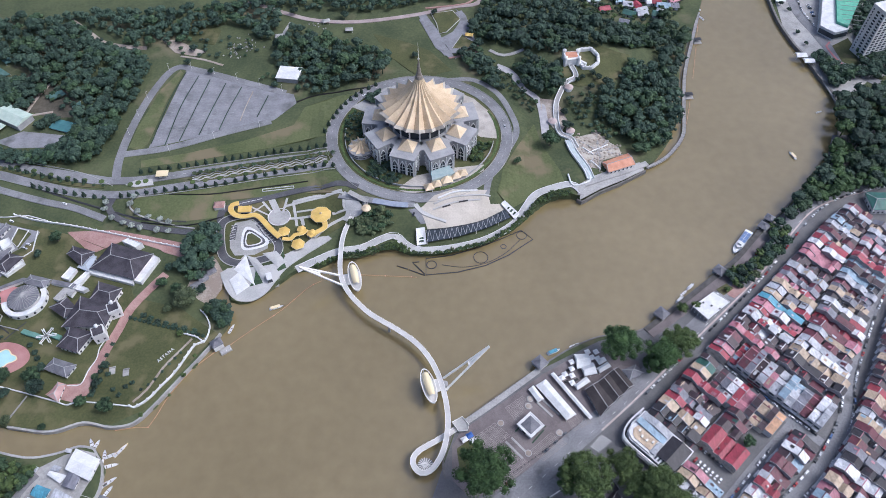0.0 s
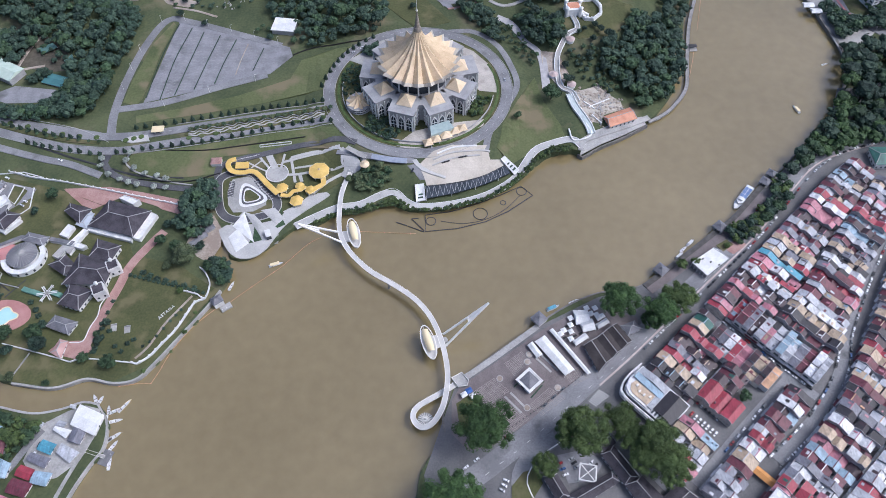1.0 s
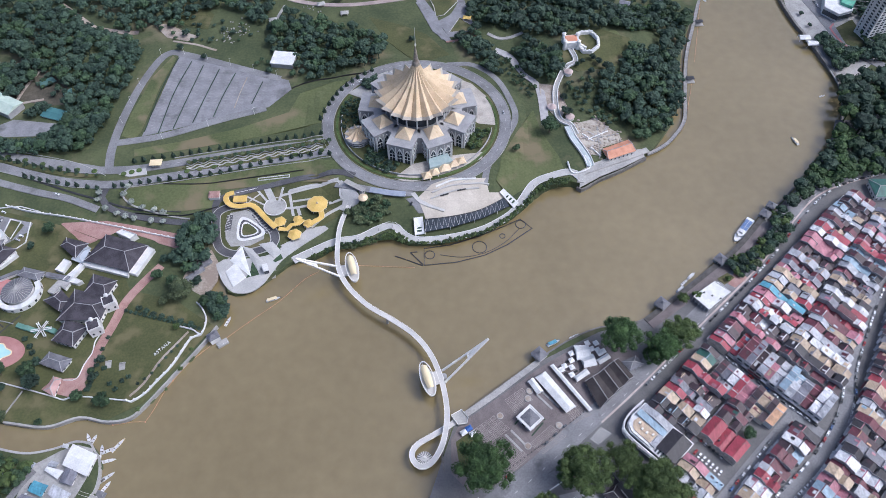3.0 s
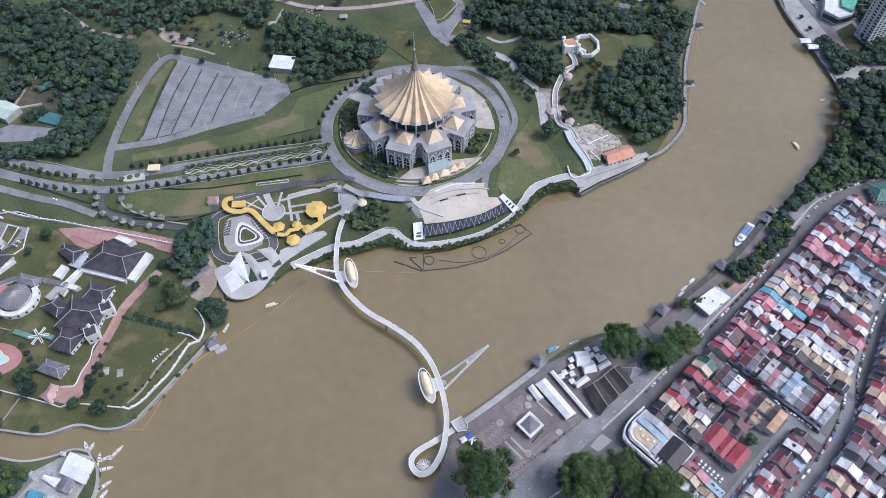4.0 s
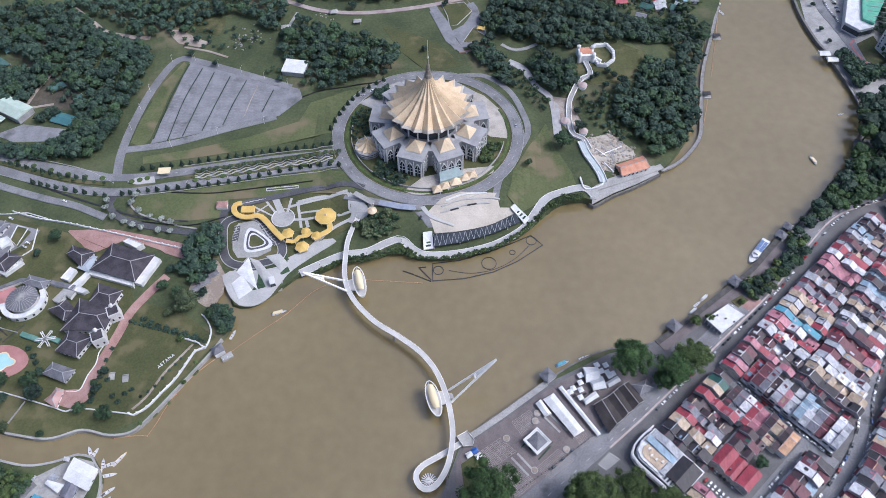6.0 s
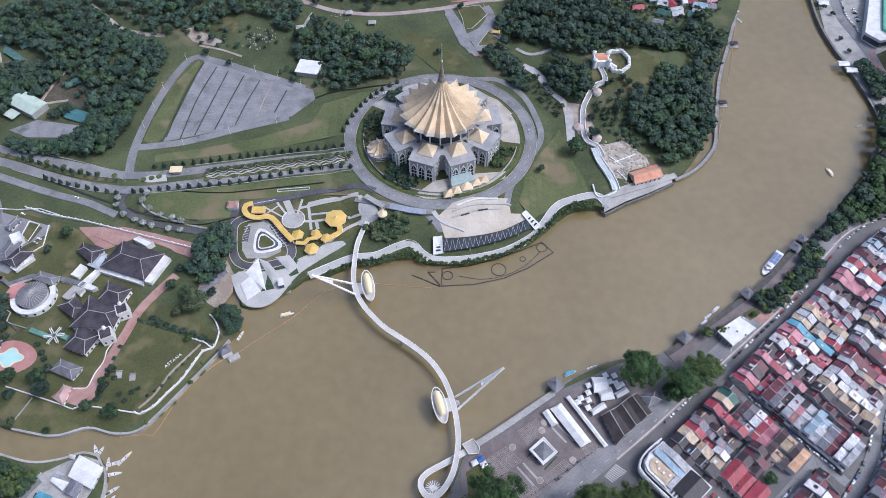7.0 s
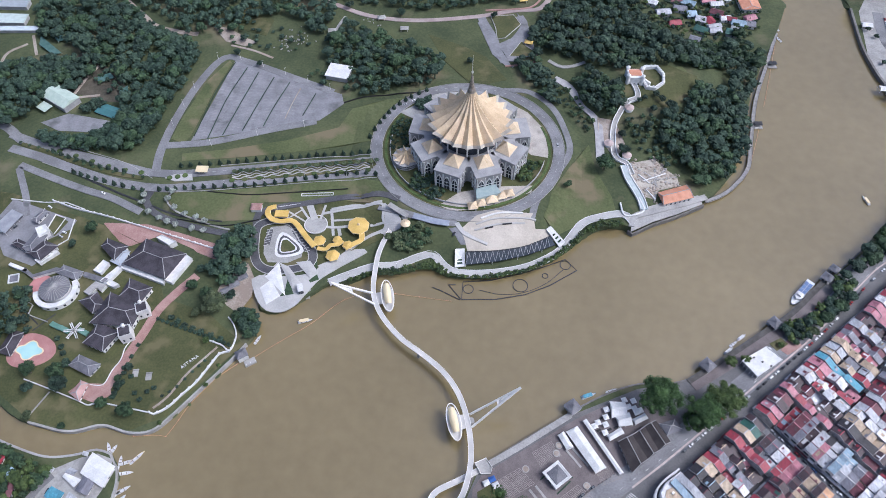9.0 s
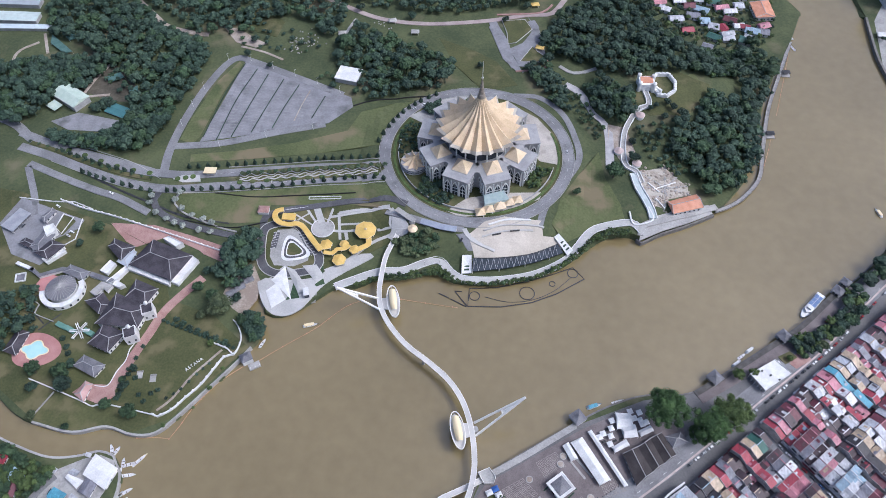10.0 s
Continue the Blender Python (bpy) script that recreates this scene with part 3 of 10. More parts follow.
woods("woods", [(-223.7, 396.7), (-205.6, 401.7), (-199.8, 391.7), (-195.6, 369.8), (-197.5, 354.8), (-206.9, 344.2), (-221.2, 344.2), (-229.8, 354.8), (-227.3, 371.7)], 6.5, 4.5, 8.0, "dense green trees beside the garden wall", MIX, 12)
woods("woods", [(-189.8, 320.3), (-185.0, 324.0), (-177.4, 317.6), (-171.9, 307.0), (-174.0, 297.7), (-181.1, 297.8), (-187.3, 307.1)], 4.5, 2.6, 4.2, "green trees along the palace garden edge", MIX, 13)
woods("woods", [(-76.0, 408.0), (-64.0, 414.0), (-47.0, 412.0), (-45.0, 401.0), (-62.0, 392.0), (-77.0, 395.0)], 5.0, 2.4, 3.8, "olive green trees beside the bridge head", [LEAF_OLIVE, LEAF_MID], 14)
woods("woods", [(-328.8, 190.4), (-302.2, 184.0), (-290.0, 183.9), (-290.8, 173.5), (-301.6, 157.4), (-320.0, 153.5)], 6.0, 2.5, 4.5, "green garden trees of the riverside village", [LEAF_MID, LEAF_FRESH], 15)
woods("woods", [(486.8, 764.8), (581.8, 764.6), (553.9, 697.0), (473.2, 607.1), (444.3, 607.1), (414.0, 588.8), (414.1, 607.2), (406.7, 640.7), (414.5, 645.7), (438.8, 626.1), (453.7, 616.5)], 5.5, 3.0, 5.5, "green trees and palms round the riverside hotel", MIX, 16)
woods("woods", [(-224.3, 727.6), (-98.3, 743.4), (27.8, 759.3), (10.3, 731.0), (-33.2, 727.6), (-69.0, 710.9), (-132.0, 713.2), (-171.0, 718.6)], 9.0, 3.5, 6.0, WOODY, MIX, 17)
woods("woods", [(-393.1, 311.1), (-369.5, 322.3), (-351.5, 284.6), (-373.2, 271.8), (-396.3, 289.4)], 8.0, 3.5, 6.0, "garden trees behind the palace", MIX, 18)
woods("woods", [(155.8, 775.4), (293.8, 803.0), (283.8, 725.3), (256.3, 707.5), (178.0, 674.8), (154.9, 706.7)], 12.0, 2.0, 3.6, "small garden trees between the village houses", [LEAF_DARK, LEAF_MID, LEAF_FRESH], 19)

sheet("nursery_ground", [(-488, 570), (-451, 585), (-437, 612), (-394, 581), (-364, 552), (-372, 541), (-394, 538), (-417, 547), (-457, 541), (-471, 530)], 0.1, mat("leaf_litter", (0.045, 0.042, 0.030), (0.120, 0.105, 0.078), 0.07, 0.95, fine=0.4, spread=0.2), "dark trodden soil of the hillside nursery", "ground", cell=12.0)
woods("woods", [(-488, 570), (-451, 585), (-437, 612), (-410, 592), (-424, 556), (-457, 541), (-471, 530)], 8.5, 3.2, 6.5, "scattered trees round the hillside nursery", MIX, 51)
woods("woods", [(-414, 586), (-392, 588), (-368, 566), (-364, 552), (-384, 546), (-404, 552)], 11.0, 2.4, 4.5, "scattered small trees in the hillside nursery", MIX, 52)
woods("woods", [(-402, 534), (-392, 540), (-384, 534), (-394, 522), (-402, 524)], 4.5, 2.6, 4.0, "dark bushy trees beside the nursery shed", [LEAF_DARK, LEAF_HILL], 53)
woods("woods", [(-330, 500), (-340, 515), (-356, 512), (-361, 500), (-354, 488), (-338, 488)], 7.0, 6.0, 9.0, "big rounded green trees beside the lane", [LEAF_HILL, LEAF_MID], 54)
woods("undergrowth", [(176, 650), (205, 640), (232, 655), (262, 690), (250, 705), (205, 690), (180, 672)], 4.0, 1.6, 3.2, "dense creeper and bush cover on the slope", [LEAF_MID, LEAF_RICH, LEAF_HILL], 55)
sheet("bare_patch", [(166, 640), (186, 640), (198, 622), (200, 602), (188, 598), (176, 618)], 0.12, GRASS, "worn dry grass on the fort hill", "ground")
sheet("bare_patch", [(228, 640), (240, 652), (254, 640), (246, 628), (234, 628)], 0.12, GRASS, "worn dry grass above the boardwalk", "ground")

woods("scrub", [(-318, 690), (-262, 676), (-214, 660), (-196, 640), (-238, 622), (-290, 636), (-318, 655)], 15.0, 1.8, 3.6, "scattered small trees and scrub on the meadow", [LEAF_HILL, LEAF_MID, LEAF_DARK], 56)
woods("scrub", [(60, 600), (72, 606), (84, 580), (96, 560), (92, 540), (78, 560)], 10.0, 1.4, 2.8, "scattered scrub on the slope beside the gravel road", [LEAF_HILL, LEAF_MID], 57)
woods("scrub", [(126, 560), (150, 570), (172, 556), (176, 520), (160, 505), (140, 528)], 10.0, 1.8, 3.4, "scattered small trees below the fort", [LEAF_HILL, LEAF_MID, LEAF_DARK], 58)

# ---- state assembly building ----
DX, DY, DZ = -21.5, 511.0, 12.5
RIB = mat("roof_valley", (0.16, 0.10, 0.055), (0.26, 0.17, 0.09), 0.2, 0.6)
RIM = mat("eave_trim", (0.38, 0.35, 0.31), (0.52, 0.49, 0.44), 0.2, 0.55)
TERRACE = mat("terrace_roof", (0.27, 0.27, 0.28), (0.38, 0.38, 0.39), 0.1, 0.8)


def pleated(cx, cy, prof, folds, pleat, turn=0.0):
    """A tent roof with folds; prof: rows of radius, height, tip growth."""
    g = Geo()
    n = folds * 2
    for r, z, grow in prof:
        for i in range(n):
            a = math.pi * 2 * i / n + turn
            k = 1 if i % 2 == 0 else -1
            g.v.append((cx + r * (1 + k * grow) * math.cos(a), cy + r * (1 + k * grow) * math.sin(a), z + k * pleat * r / prof[-1][0]))
    for j in range(len(prof) - 1):
        for i in range(n):
            g.f.append((j * n + i, j * n + (i + 1) % n, (j + 1) * n + (i + 1) % n, (j + 1) * n + i))
    return g


def arch_face(ob, ox, oy, turn, width, z0, height, n):
    """A wall face with dark glazing and white pointed arches; its middle is at (ox, oy) and it faces along turn."""
    c, s = math.cos(turn), math.sin(turn)
    at = lambda u, d, z: (ox + c * d - s * u, oy + s * d + c * u, z)
    bay = width / n
    for k in range(n):
        u = -width / 2 + bay * (k + 0.5)
        h = height * 0.9
        w = bay * 0.40
        prof = [(-w, 0), (w, 0), (w, h * 0.62), (w * 0.62, h * 0.82), (0, h), (-w * 0.62, h * 0.82), (-w, h * 0.62)]
        g = Geo().add([at(u + a, 0.05, z0 + b) for a, b in prof] + [at(u + a, 0.3, z0 + b) for a, b in prof],
                      [tuple(range(7, 14)), tuple(range(7))[::-1]] + [(i, (i + 1) % 7, 7 + (i + 1) % 7, 7 + i) for i in range(7)])
        part("window", g, GLASSY, ob)
        f = Geo()
        line = [(-w, 0), (-w, h * 0.62), (-w * 0.62, h * 0.82), (0, h), (w * 0.62, h * 0.82), (w, h * 0.62), (w, 0)]
        for (a, b), (a2, b2) in zip(line, line[1:]):
            f.beam(at(u + a, 0.6, z0 + b), at(u + a2, 0.6, z0 + b2), 0.75)
        f.beam(at(u, 0.55, z0), at(u, 0.55, z0 + h), 0.35)
        for q in (0.3, 0.55):
            f.beam(at(u - w, 0.5, z0 + h * q), at(u + w, 0.5, z0 + h * q), 0.4)
        part("arch", f, WHITE, ob, "white pointed arch frame")
    for k in range(n + 1):
        u = -width / 2 + bay * k
        part("pier", Geo().beam(at(u, 0.7, z0 - 2), at(u, 0.7, z0 + height), 0.9), WHITE, ob)


dun = thing("assembly_building", "grey and white assembly hall with a golden pleated umbrella roof", "public building", DX, DY, DZ)
ROOF_PROF = [(3.4, 84.5, 0.02), (4.3, 80.5, 0.02), (6.6, 75.5, 0.025), (10.2, 70, 0.03), (15.6, 64, 0.04), (22, 58.6, 0.05), (28.8, 54.2, 0.065), (34, 51.4, 0.075)]
roof = part("roof", pleated(DX, DY, ROOF_PROF, 20, 2.2), GOLD, dun, "golden pleated umbrella roof")
part("eave", pleated(DX, DY, [(34.0, 51.35, 0.075), (36.8, 50.1, 0.085), (36.5, 49.4, 0.085), (32, 49.6, 0.05)], 20, 2.2), RIM, roof, "pale scalloped eave")
# darker brown strips laid along the valleys between the folds
for i in range(20):
    a = math.pi * 2 * (i + 0.5) / 20
    line = [(DX + (r * (1 - gr)) * math.cos(a), DY + (r * (1 - gr)) * math.sin(a), z - 2.2 * r / 34 + 0.1) for r, z, gr in ROOF_PROF]
    part("valley", Geo().strip(line, 0.7, 0.3), RIB, roof, "brown strip along the roof valley")
g = Geo().cone(DX, DY, 83.6, 87, 3.8, 3.0, 18).cone(DX, DY, 87, 103, 2.5, 0.45, 18)
spire = part("spire", g, mat("bronze_lattice", (0.24, 0.21, 0.18), (0.38, 0.34, 0.30), 0.5, 0.5, metal=0.3), dun, "grey brown tapering lattice spire")
part("finial", Geo().cone(DX, DY, 103, 104.5, 0.5, 1.0, 10).cone(DX, DY, 104.5, 106, 1.0, 0.3, 10).cone(DX, DY, 106, 122, 0.28, 0.12, 8), STEEL, spire)
part("drum", Geo().cone(DX, DY, 32, 49.5, 28, 29, 36), GLASSY, dun, "dark recessed glazing under the roof")
for i in range(20):
    a = math.pi * 2 * i / 20
    part("column", Geo().cone(DX + 30.6 * math.cos(a), DY + 30.6 * math.sin(a), 33, 49.2, 0.7, 0.7, 8), WHITE, dun)
part("podium", Geo().prism([(DX + (48 if i % 2 == 0 else 41) * math.cos(math.radians(13 + 20 * i)), DY + (48 if i % 2 == 0 else 41) * math.sin(math.radians(13 + 20 * i))) for i in range(18)], 10, 32.9), GREYWALL, dun)
part("terrace", Geo().prism([(DX + (47 if i % 2 == 0 else 42) * math.cos(math.radians(13 + 20 * i)), DY + (47 if i % 2 == 0 else 42) * math.sin(math.radians(13 + 20 * i))) for i in range(18)], 32.95, 33.6), TERRACE, dun)
for i in range(9):
    deg = 13 + 40 * i
    a = radians(deg)
    cx, cy = DX + 42 * math.cos(a), DY + 42 * math.sin(a)
    wing = part("wing", Geo().box(cx, cy, 10, 24, 23, 23, deg), GREYWALL, dun)
    part("terrace", Geo().box(cx, cy, 33.0, 26, 25, 0.8, deg), TERRACE, dun, "grey flat terrace roof")
    px_, py_ = DX + 38.5 * math.cos(a), DY + 38.5 * math.sin(a)
    pyr = Geo().hip(px_, py_, 34.4, 14.8, 14.8, 8.4, deg, 0.01)
    part("pyramid_roof", pyr, GOLD, dun, "gold pyramid roof")
    part("roof_base", Geo().box(px_, py_, 33.8, 15.2, 15.2, 0.6, deg), RIM, dun)
    arch_face(wing, DX + 54 * math.cos(a), DY + 54 * math.sin(a), a, 22, 12.6, 18.5, 3)
    for sgn in (-1, 1):
        ox, oy = cx + 3.5 * math.cos(a) + sgn * 11.5 * -math.sin(a), cy + 3.5 * math.sin(a) + sgn * 11.5 * math.cos(a)
        arch_face(wing, ox, oy, a + sgn * math.pi / 2, 15, 12.6, 18.5, 2)

# round annex with a star roof
ax, ay = (-78.4, 489.1)
annex = thing("round_pavilion", "round grey pavilion with a golden star-shaped roof", "pavilion", ax, ay, DZ)
part("wall", Geo().cone(ax, ay, 11, 17.5, 11.2, 11.2, 32), GLASSY, annex)
for z in (13.2, 15.6, 18.0):
    part("ledge", Geo().cone(ax, ay, z - 0.6, z, 12.2, 12.2, 32), GREYWALL, annex, "grey ring ledge")
for i in range(18):
    a = i * math.pi / 9
    part("column", Geo().cone(ax + 11.6 * math.cos(a), ay + 11.6 * math.sin(a), 11, 18, 0.3, 0.3, 6), GREYWALL, annex)
part("roof", pleated(ax, ay, [(0.5, 26.5, 0.05), (3, 23, 0.05), (7, 20.4, 0.14), (10.4, 19.0, 0.24)], 10, 1.4), GOLD, annex, "gold pleated star roof")

# entrance canopy with five little pyramids
canopy = thing("entrance_canopy", "row of golden pyramid canopies over the forecourt", "canopy", *(3.2, 452.0), DZ)
for x, y, s in [(-12.9, 439.6, 8.5), (-5.7, 443.8, 8.5), (3.2, 449.4, 10.5), (11.6, 453.7, 8.5), (18.5, 457.3, 8.5)]:
    part("pyramid_roof", Geo().hip(x, y, 16, s, s, 3.6, 18, 0.02), GOLD, canopy)
    part("beam", Geo().box(x, y, 15.4, s * 0.98, s * 0.98, 0.6, 18), RIM, canopy)
    for dx, dy in ((-1, -1), (1, -1), (1, 1), (-1, 1)):
        part("column", Geo().cone(x + dx * s * 0.4, y + dy * s * 0.36, 12.6, 15.5, 0.35, 0.35, 8), WHITE, canopy)
solo("glass_link", Geo().prism([(-11.5, 457.9), (5.9, 463.6), (11.1, 454.2), (-9.8, 445.0)], 12.5, 19.5), mat("pale_green_glass", (0.30, 0.38, 0.38), (0.38, 0.46, 0.46), 0.2, 0.25), "pale green glass porch at the hall entrance", "porch")

# ---- hill grounds ----
SANDY = mat("sandy_concrete", (0.36, 0.33, 0.295), (0.50, 0.465, 0.42), 0.07, 0.8, fine=0.7, stains=((0.30, 0.275, 0.25), 0.09, 0.58))
sheet("forecourt", [(-42.7, 439.3), (-25.9, 456.3), (8.6, 466.5), (39.8, 470.8), (38.4, 462.8), (16.4, 450.5), (-9.8, 437.9), (-30.6, 434.4)], 0.45, SANDY, "pale sandy concrete forecourt", "forecourt")
sheet("service_yard", [(9.6, 578.1), (31.6, 564.8), (48.1, 543.4), (54.3, 506.0), (36.7, 508.4), (23.7, 520.4), (16.1, 539.3)], 0.45, SANDY, "pale stained concrete yard", "yard")
sheet("service_yard", [(-93.1, 552.1), (-77.8, 565.0), (-55.5, 587.1), (-37.7, 587.1), (-59.7, 552.0), (-76.4, 543.6)], 0.43, CONCRETE, "pale concrete yard behind the hall", "yard")
for r, w, l in ((91.5, 0.4, "pale concrete kerb round the ring road"), (80.5, 0.4, "pale concrete kerb inside the ring road")):
    pts = [(RING_C[0] + r * math.cos(a * math.pi / 60), RING_C[1] + (r - 3) * math.sin(a * math.pi / 60)) for a in range(120)]
    solo("kerb", Geo().strip([(x, y, gz(x, y) + 0.85) for x, y in pts], w, 0.7, closed=True), CONCRETE, l, "kerb", "structure")
pts = [(RING_C[0] + 73 * math.cos(a * math.pi / 60), RING_C[1] + 70 * math.sin(a * math.pi / 60)) for a in range(58, 118)]
solo("retaining_wall", Geo().strip([(x, y, gz(x, y) + 2.2) for x, y in pts], 0.6, 2.6), GREYWALL, "low grey retaining wall on the lawn", "wall", "structure")
pts = [(RING_C[0] + 77 * math.cos(a * math.pi / 60), RING_C[1] + 74 * math.sin(a * math.pi / 60)) for a in range(50, 130)]
solo("flower_bed", Geo().strip([(x, y, gz(x, y) + 0.8) for x, y in pts], 2.2, 0.8), LEAF_FRESH, "low clipped green hedge along the ring road", "hedge", "stuff")
woods("shrubbery", [(-97.1, 531.2), (-87.9, 543.6), (-73.3, 539.4), (-67.7, 510.9), (-88.6, 493.7), (-97.4, 507.0)], 6.0, 1.2, 2.0, "low green shrubs on the assembly lawn", [LEAF_MID, LEAF_DARK], 31)
woods("shrubbery", [(-69.4, 476.2), (-45.0, 472.4), (-37.9, 452.0), (-49.1, 443.5), (-70.9, 456.4)], 5.0, 1.4, 2.6, "dark green shrubs below the assembly hall", [LEAF_DARK, LEAF_MID], 32)
woods("shrubbery", [(-79.0, 565.0), (-65.6, 576.4), (-63.6, 560.6), (-74.4, 556.3)], 3.0, 1.8, 2.6, "dark trimmed trees behind the hall", [LEAF_DARK], 33)
woods("shrubbery", [(25.5, 502.9), (46.2, 496.6), (35.7, 476.1), (24.8, 473.8)], 4.0, 1.5, 2.4, "low green shrubs in the sunken garden", [LEAF_MID, LEAF_FRESH], 34)
lane("road", [(6.7, 594.3), (33.6, 593.6), (56.4, 573.2), (69.6, 539.2), (72.6, 514.7), (61.7, 488.9), (44.5, 456.2), (39.5, 433.3)], 6, 0.55, ASPHALT, "grey outer service road below the ring road")

# ---- avenue and its planting ----
AVENUE = [(-107.5, 479.3), (-153.0, 472.8), (-204.9, 461.9), (-238.1, 454.9)]
med = spline(AVENUE, 4.0)
sheet("median", [(-110.0, 489.1), (-154.2, 481.8), (-191.0, 474.3), (-232.0, 464.1), (-239.7, 454.9), (-229.6, 452.2), (-193.7, 458.5), (-152.2, 467.0), (-109.8, 475.5), (-105.0, 481.5)], 0.55, LAWN, "planted green median strip with scalloped beds", "median")
fine_med = spline(AVENUE, 1.5)
for off, amp, ph in ((-3.4, 1.5, 0.0), (-0.4, 1.3, 0.0), (2.4, 1.0, 1.2)):
    wave = []
    for i in range(2, len(fine_med) - 2):
        (x, y), (x2, y2) = fine_med[i], fine_med[i + 1]
        L = math.hypot(x2 - x, y2 - y)
        q = off + amp * math.sin(i * 1.5 * 2 * math.pi / 12.0 + ph)
        wave.append((x - (y2 - y) / L * q, y + (x2 - x) / L * q, gz(x, y) + 0.95))
    solo("bed_kerb", Geo().strip(wave, 0.95, 0.5), PALE, "pale scalloped kerb winding along the planted median", "kerb", "structure")
for i in range(1, len(med) - 1, 3):
    x, y = med[i]
    solo("flower_bed", Geo().cone(x, y - 4.4, gz(x, y) + 0.5, gz(x, y) + 0.95, 2.6, 2.2, 16), LEAF_FRESH if i % 2 else GRASS, "round clipped green bed on the median", "flower bed", group="beds on the avenue median")
    for k in range(2):
        tree(x + 1 + 5.5 * k, y + 3.6 + 1.6 * k, 2.9, "palm", LEAF_MID if k else LEAF_OLIVE, group="palms on the avenue")
sheet("median", [(-296.1, 447.8), (-288.0, 453.3), (-272.5, 454.8), (-269.9, 447.9), (-286.0, 445.2)], 0.6, PALE, "pale paved median strip of the avenue", "median")
for x, y in [(-291.6, 448.5), (-284.7, 450.6), (-278.3, 452.7), (-319.4, 451.9), (-335.7, 453.3), (-352.5, 456.2), (-369.9, 460.6), (-387.6, 465.8), (-405.3, 470.2)]:
    solo("flower_bed", Geo().cone(x, y, gz(x, y) + 0.4, gz(x, y) + 1.0, 2.8, 2.4, 14), LEAF_FRESH, "round clipped green bed on the median", "flower bed", group="beds on the avenue median")
lane("median", [(-315.0, 445.7), (-333.8, 447.0), (-355.9, 450.5), (-384.8, 457.7), (-415.2, 468.0), (-445.0, 475.5)], 4, 0.55, LAWN, "grassy median with small palms", "median")
for x, y in spline([(-315.0, 445.7), (-333.8, 447.0), (-355.9, 450.5), (-384.8, 457.7), (-415.2, 468.0), (-445.0, 475.5)], 9.0):
    tree(x, y, 2.0, "palm", LEAF_MID, group="palms on the avenue")
for line in ([(-285.0, 463.0), (-250.0, 469.6), (-208.0, 478.8), (-155.5, 490.0), (-114.0, 496.0)], [(-296.4, 434.0), (-274.0, 438.1), (-238.5, 443.5), (-202.8, 449.7), (-167.3, 460.0), (-131.0, 469.2), (-103.9, 469.6)], [(-380.4, 444.9), (-357.7, 439.5), (-330.3, 434.4), (-311.5, 432.0)], [(-409.9, 468.0), (-368.4, 456.3), (-334.8, 450.5)],
             [(-116.4, 515.0), (-109.9, 535.3), (-99.2, 556.4), (-84.2, 573.8), (-70.2, 585.4)]):
    for x, y in spline(line, 7.5):
        tree(x, y, 2.2, "cone", LEAF_DARK, group="clipped trees along the avenue")
for line in ([(-307.4, 425.8), (-306.5, 417.8), (-298.2, 408.8), (-287.0, 404.0), (-270.6, 398.7), (-254.8, 395.7), (-244.7, 395.8)], [(-283.1, 432.3), (-285.4, 424.1), (-277.0, 416.2), (-265.5, 410.3), (-254.8, 407.9), (-246.6, 405.0)]):
    for x, y in spline(line, 8.5):
        tree(x, y, 3.2, "broad", LEAF_SILVER, "round silvery grey-green tree beside the lane", group="silvery trees by the lane")
gate = thing("gatehouse", "small cream gatehouse with a flat canopy on the avenue", "gatehouse", *(-263.4, 459.0), gz(*(-263.4, 459.0)))
gx, gy = (-263.4, 459.0)
gt = gz(gx, gy)
part("wall", Geo().box(gx, gy, gt, 7, 4.5, 3.4, 4), WHITE, gate)
part("roof", Geo().box(gx, gy, gt + 3.4, 11, 7.5, 0.7, 4), CREAM, gate, "cream flat roof")
for dx in (-4.8, 4.8):
    part("column", Geo().cone(gx + dx, gy, gt, gt + 3.4, 0.25, 0.25, 8), WHITE, gate)
part("window", Geo().box(gx, gy - 2.28, gt + 1.2, 4, 0.1, 1.2, 4), GLASSY, gate)
# lanes on the west side
lane("road", [(-303.7, 432.1), (-305.9, 423.9), (-296.4, 411.8), (-276.9, 404.1), (-245.2, 398.2), (-224.5, 395.9)], 6, 0.5, DARKROAD, "dark narrow lane with kerbs")
lane("road", [(-434.9, 449.9), (-393.0, 436.0), (-359.1, 426.6), (-337.2, 421.8), (-306.1, 409.9)], 7, 0.42, ASPHALT, "grey lane with parked cars below the avenue")
lane("drain", [(-417.3, 459.2), (-374.4, 442.8), (-339.4, 429.9), (-305.9, 419.6), (-273.1, 410.2), (-232.0, 408.1)], 2.0, 0.3, DARK, "dark open storm drain on the slope", "drain")
lane("road", [(-434.1, 446.0), (-416.2, 418.5), (-404.3, 396.0)], 6, 0.42, ASPHALT, "narrow grey lane")
lane("road", [(-505.1, 508.5), (-469.6, 495.6), (-444.3, 478.9), (-413.1, 472.4), (-382.8, 466.7), (-317.4, 453.5)], 9, 0.44, ASPHALT, "grey asphalt road curving along the hill")
lane("pavement", [(-284.4, 433.5), (-287.9, 426.0), (-279.5, 416.2), (-262.7, 409.1), (-235.9, 402.0), (-222.9, 400.2)], 1.5, 0.7, CONCRETE, "pale kerbed footpath beside the lane", "pavement")
